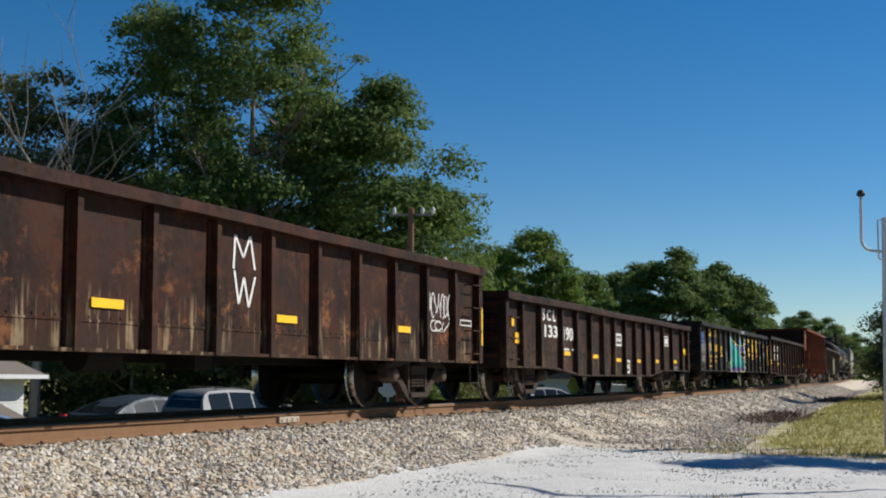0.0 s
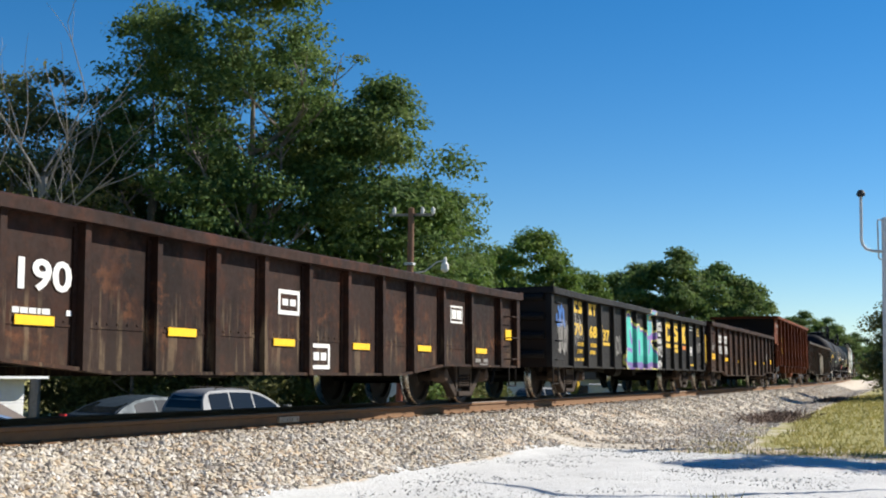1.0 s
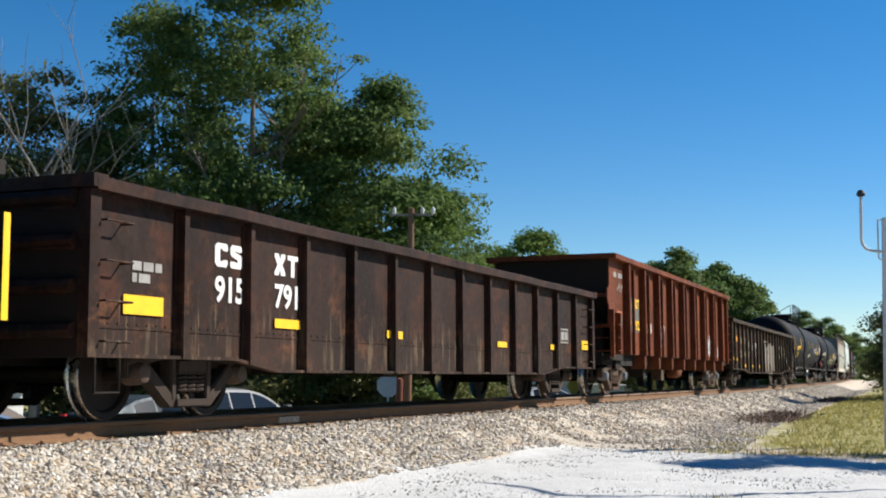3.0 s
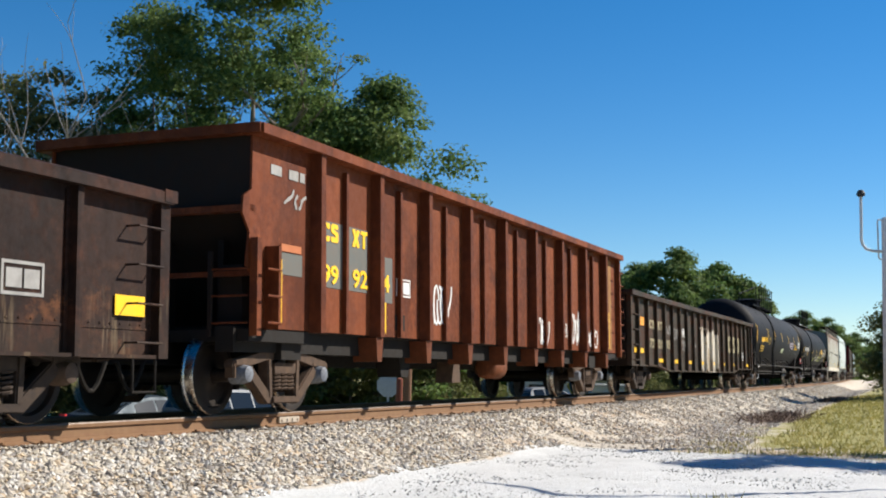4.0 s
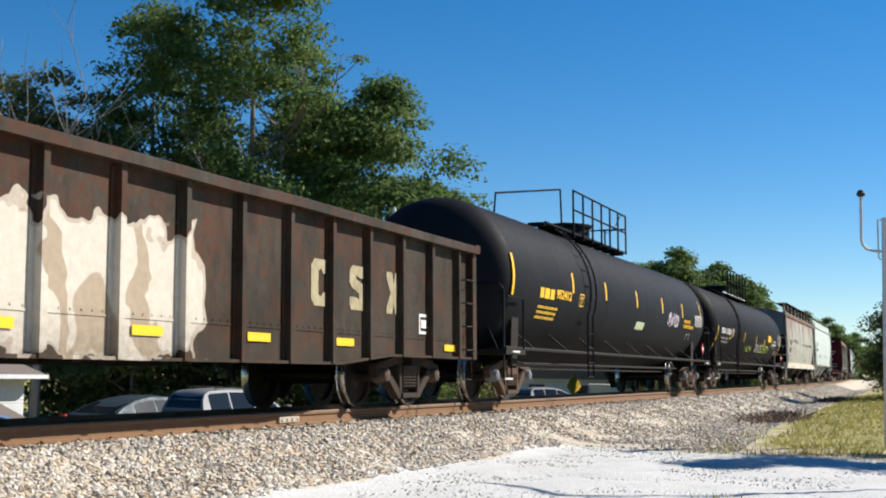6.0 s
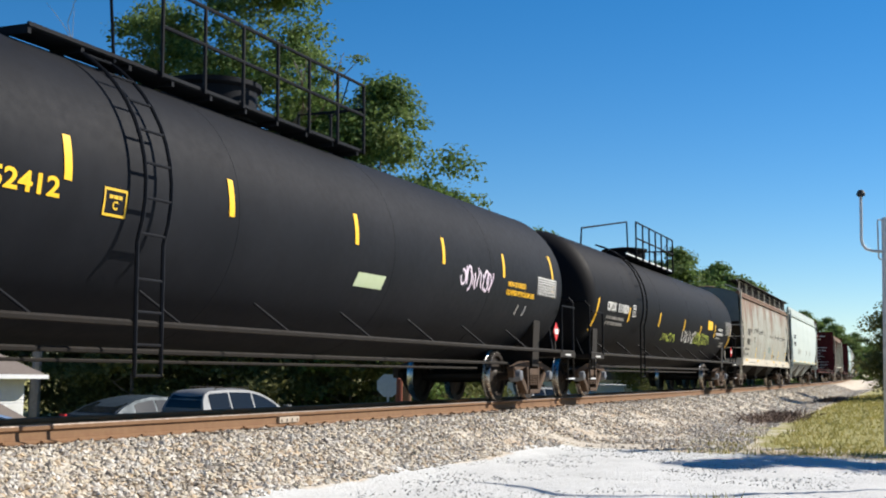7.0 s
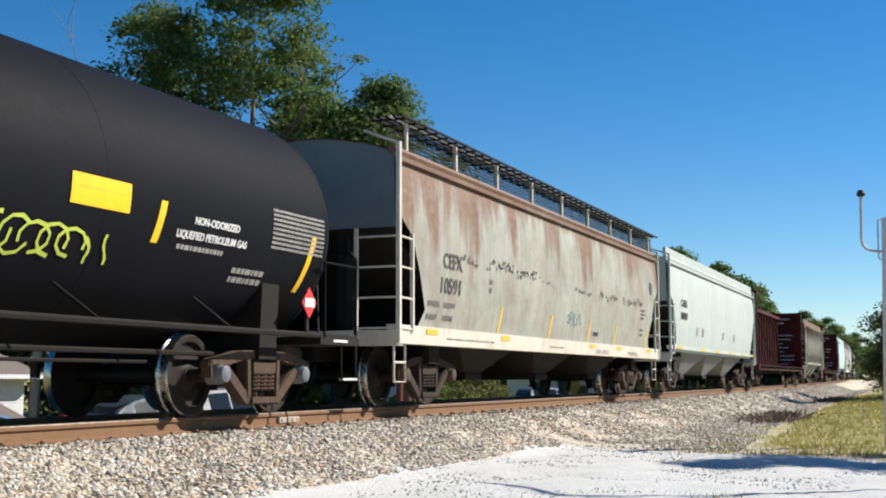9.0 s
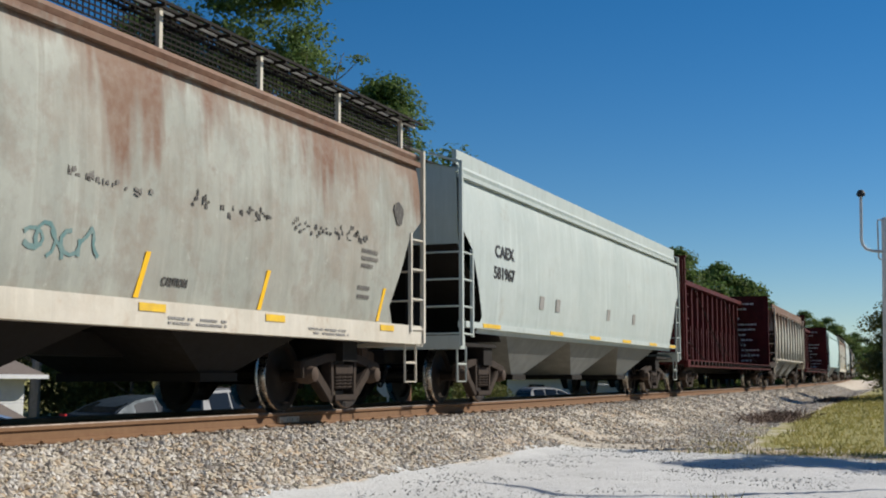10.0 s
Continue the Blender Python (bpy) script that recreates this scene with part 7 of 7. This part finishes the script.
part("post", boxes((-0.03, 0.03, -0.03, 0.03, 0, 2.2)), GALV, stop)
bm = bmesh.new()
prism(bm, [(0.36 * math.cos(a), 0.36 * math.sin(a)) for a in np.arange(8) * math.tau / 8 + math.pi / 8], -0.012, 0.0)
part("sign_plate", bm, GALV, stop).matrix_basis = pose(0, -0.04, 2.0)
x, y = ahead(24.25, 38)
stop.matrix_basis = pose(x, y, -1.95, 0, 0, 24.25 - 90)
redpost = tagged(new("timber_post", mesh_of("timber_post", build(lathe, [(0, 0.11), (2.2, 0.1), (2.25, 0.0)], "z", 10), grained("red_brown_timber", (0.22, 0.07, 0.045), (0.16, 0.05, 0.03), 6, 0.85))), "red-brown timber post beside the road", "post")
redpost.matrix_basis = pose(*ahead(23.75, 38), -1.95)
shop = thing("low_building", "low white building with a grey roof", "building")
part("wall", boxes((-4, 4, 0, 5, 0, 2.4)), SIDING, shop)
bm = bmesh.new()
prism(bm, [(-4.5, 2.38), (4.5, 2.38), (3.5, 3.3), (-3.5, 3.3)], -0.5, 5.5)
part("roof", bm, SHINGLE, shop)
for x in (-2.6, 0.2, 2.4):
    part("window", boxes((x, x + 1.0, -0.03, -0.005, 1.0, 2.0)), DARK, shop)
shop.matrix_basis = pose(*ahead(16.1, 82), -2.35, 0, 0, 16.1 - 90)
shed = thing("white_shed", "small white painted shed by the road", "shed")
part("wall", boxes((-0.8, 0.8, 0, 1.4, 0, 1.95)), SIDING, shed)
part("roof", boxes((-0.9, 0.9, -0.1, 1.5, 1.95, 2.05)), WHITE, shed)
shed.matrix_basis = pose(*ahead(14.4, 62), -2.1, 0, 0, 14.4 - 90)

# vent stack beside the lot
vent = thing("vent_mast", "galvanised mast carrying a bent vent pipe with a black cap", "mast")
vx, vy = ahead(2.5, 23.3)
vent.matrix_basis = pose(vx, vy, LOT, 0, 0, 2.5 - 90 + 19.3)
part("mast", build(lathe, [(0, 0.09), (3.96, 0.09), (4.0, 0.08), (4.02, 0.0)], "z", 16, (0.03, 0, 0)), GALV, vent)
part("vent_pipe", tubes([(-0.42, 0, 4.40), (-0.42, 0, 3.62), (-0.40, 0, 3.52), (-0.33, 0, 3.44), (-0.22, 0, 3.41), (0.0, 0, 3.40)], r=0.026, seg=10), GALV, vent)
part("vent_cap", build(lathe, [(4.36, 0.03), (4.38, 0.075), (4.42, 0.075), (4.47, 0.05), (4.49, 0.0)], "z", 14, (-0.42, 0, 0)), BLACKP, vent)
part("bracket", tubes([(0.0, 0, 3.96), (-0.12, 0, 3.96), (-0.135, 0, 3.93), (-0.12, 0, 3.3), (-0.1, 0, 3.27), (0.0, 0, 3.26)], r=0.014), GALV, vent)

# scattered weeds on the lot and brush on the bank
rng = np.random.default_rng(9)
vs, fs = [], []
for cx, cy, n_, r in ((12.4, 2.05, 60, 0.22), (20.1, 3.2, 160, 0.6), (20.4, 2.2, 160, 0.6), (20.6, 1.2, 160, 0.6), (22, 3.4, 200, 0.9), (25, 3.5, 160, 0.9)):
    for i in range(n_):
        x, y = cx + rng.normal() * r * 0.6, cy + rng.normal() * r * 0.5
        z, h, a = ground_height(x, y), rng.uniform(0.03, 0.12), rng.uniform(0, 6.28)
        k = len(vs)
        vs += [(x - 0.008 * math.cos(a), y - 0.008 * math.sin(a), z - 0.01), (x + 0.008 * math.cos(a), y + 0.008 * math.sin(a), z - 0.01), (x + rng.normal() * 0.03, y + rng.normal() * 0.03, z + h)]
        fs.append((k, k + 1, k + 2))
for i in range(11000):
    x = 20.3 + 45 * rng.random() ** 1.4
    y = grass_edge(x) - 0.3 - rng.random() * 5.0 - max(0, 23 - x) * 0.25
    z, h, a = ground_height(x, y), rng.uniform(0.025, 0.06) * (1 + x / 60), rng.uniform(0, 6.28)
    k = len(vs)
    w = 0.012 + x * 0.0004
    vs += [(x - w * math.cos(a), y - w * math.sin(a), z - 0.01), (x + w * math.cos(a), y + w * math.sin(a), z - 0.01), (x + rng.normal() * 0.04, y + rng.normal() * 0.04, z + h)]
    fs.append((k, k + 1, k + 2))
me = bpy.data.meshes.new("grass_tufts")
me.from_pydata(vs, [], fs)
me.materials.append(leaf_material("dry_grass", (0.24, 0.23, 0.06), (0.36, 0.31, 0.11), (0.33, 0.28, 0.11)))
tagged(new("grass_tufts", me), "dry green and straw coloured grass tufts", "grass", kind="stuff")
BRUSH = grained("dead_brown_brush", (0.10, 0.066, 0.05), (0.17, 0.12, 0.09), 9, 0.95)
for cx, cy, r in ((34.6, 4.3, 1.0), (56.5, 4.7, 0.8)):
    bm = bmesh.new()
    prng = random.Random(int(cx))
    for i in range(420):
        x, y = cx + prng.gauss(0, r * 1.5), cy + prng.gauss(0, r * 0.35)
        z = ground_height(x, y)
        tube(bm, [(x, y, z - 0.02), (x + prng.gauss(0, 0.2), y + prng.gauss(0, 0.15), z + prng.uniform(0.05, 0.22))], 0.012, 3)
    tagged(new("dead_brush", mesh_of("dead_brush", bm, BRUSH)), "patch of cut brown brush on the bank", "brush", kind="stuff")
# a stand-in tree, added outside the view to cast the broad shadow on the lot
shade = again(td, -4.0, 22.0, LOT, 75, 0.54)
tagged(shade, "small green tree added out of view to shade the lot")

# a post added outside the view, only so that its arm draws a thin line of shade over the lot
lamp = thing("shadow_post", "unseen galvanised post with a long curved arm, added to cast a thin shadow", "street lamp")
part("mast", tubes([(18.8, -3.5, LOT), (18.8, -3.5, LOT + 7.0)], r=0.06, seg=10), GALV, lamp)
part("arm", build(tube, [(18.8, -3.5, LOT + 6.98), (18.72, -2.9, LOT + 6.9), (18.72, -2.2, LOT + 6.6), (18.7, -1.5, LOT + 6.25), (18.9, -0.7, LOT + 6.0)], [0.05, 0.05, 0.045, 0.04, 0.02], 8), GALV, lamp)


def motions():
    for car, s, L in CARS:
        rows = []
        for t in range(11):
            # the car spans its two trucks' places on the track
            a, b = track(s + 2.1 - V * (t + 0.0105)), track(s + L - 2.1 - V * (t + 0.0105))
            yaw = math.atan2(b[1] - a[1], b[0] - a[0])
            x, y = a[0] - 2.1 * math.cos(yaw), a[1] - 2.1 * math.sin(yaw)
            rows.append((t, pose(x, y, -0.018, CANT, 0, math.degrees(yaw))))
        walk(car, rows)
    spin = math.degrees(V / FPS / WR)
    for w, x in ROLLERS:
        walk(w, [(i / FPS, pose(x, 0, WR, 0, -(i * spin) % 360, 0)) for i in range(301)])


motions()
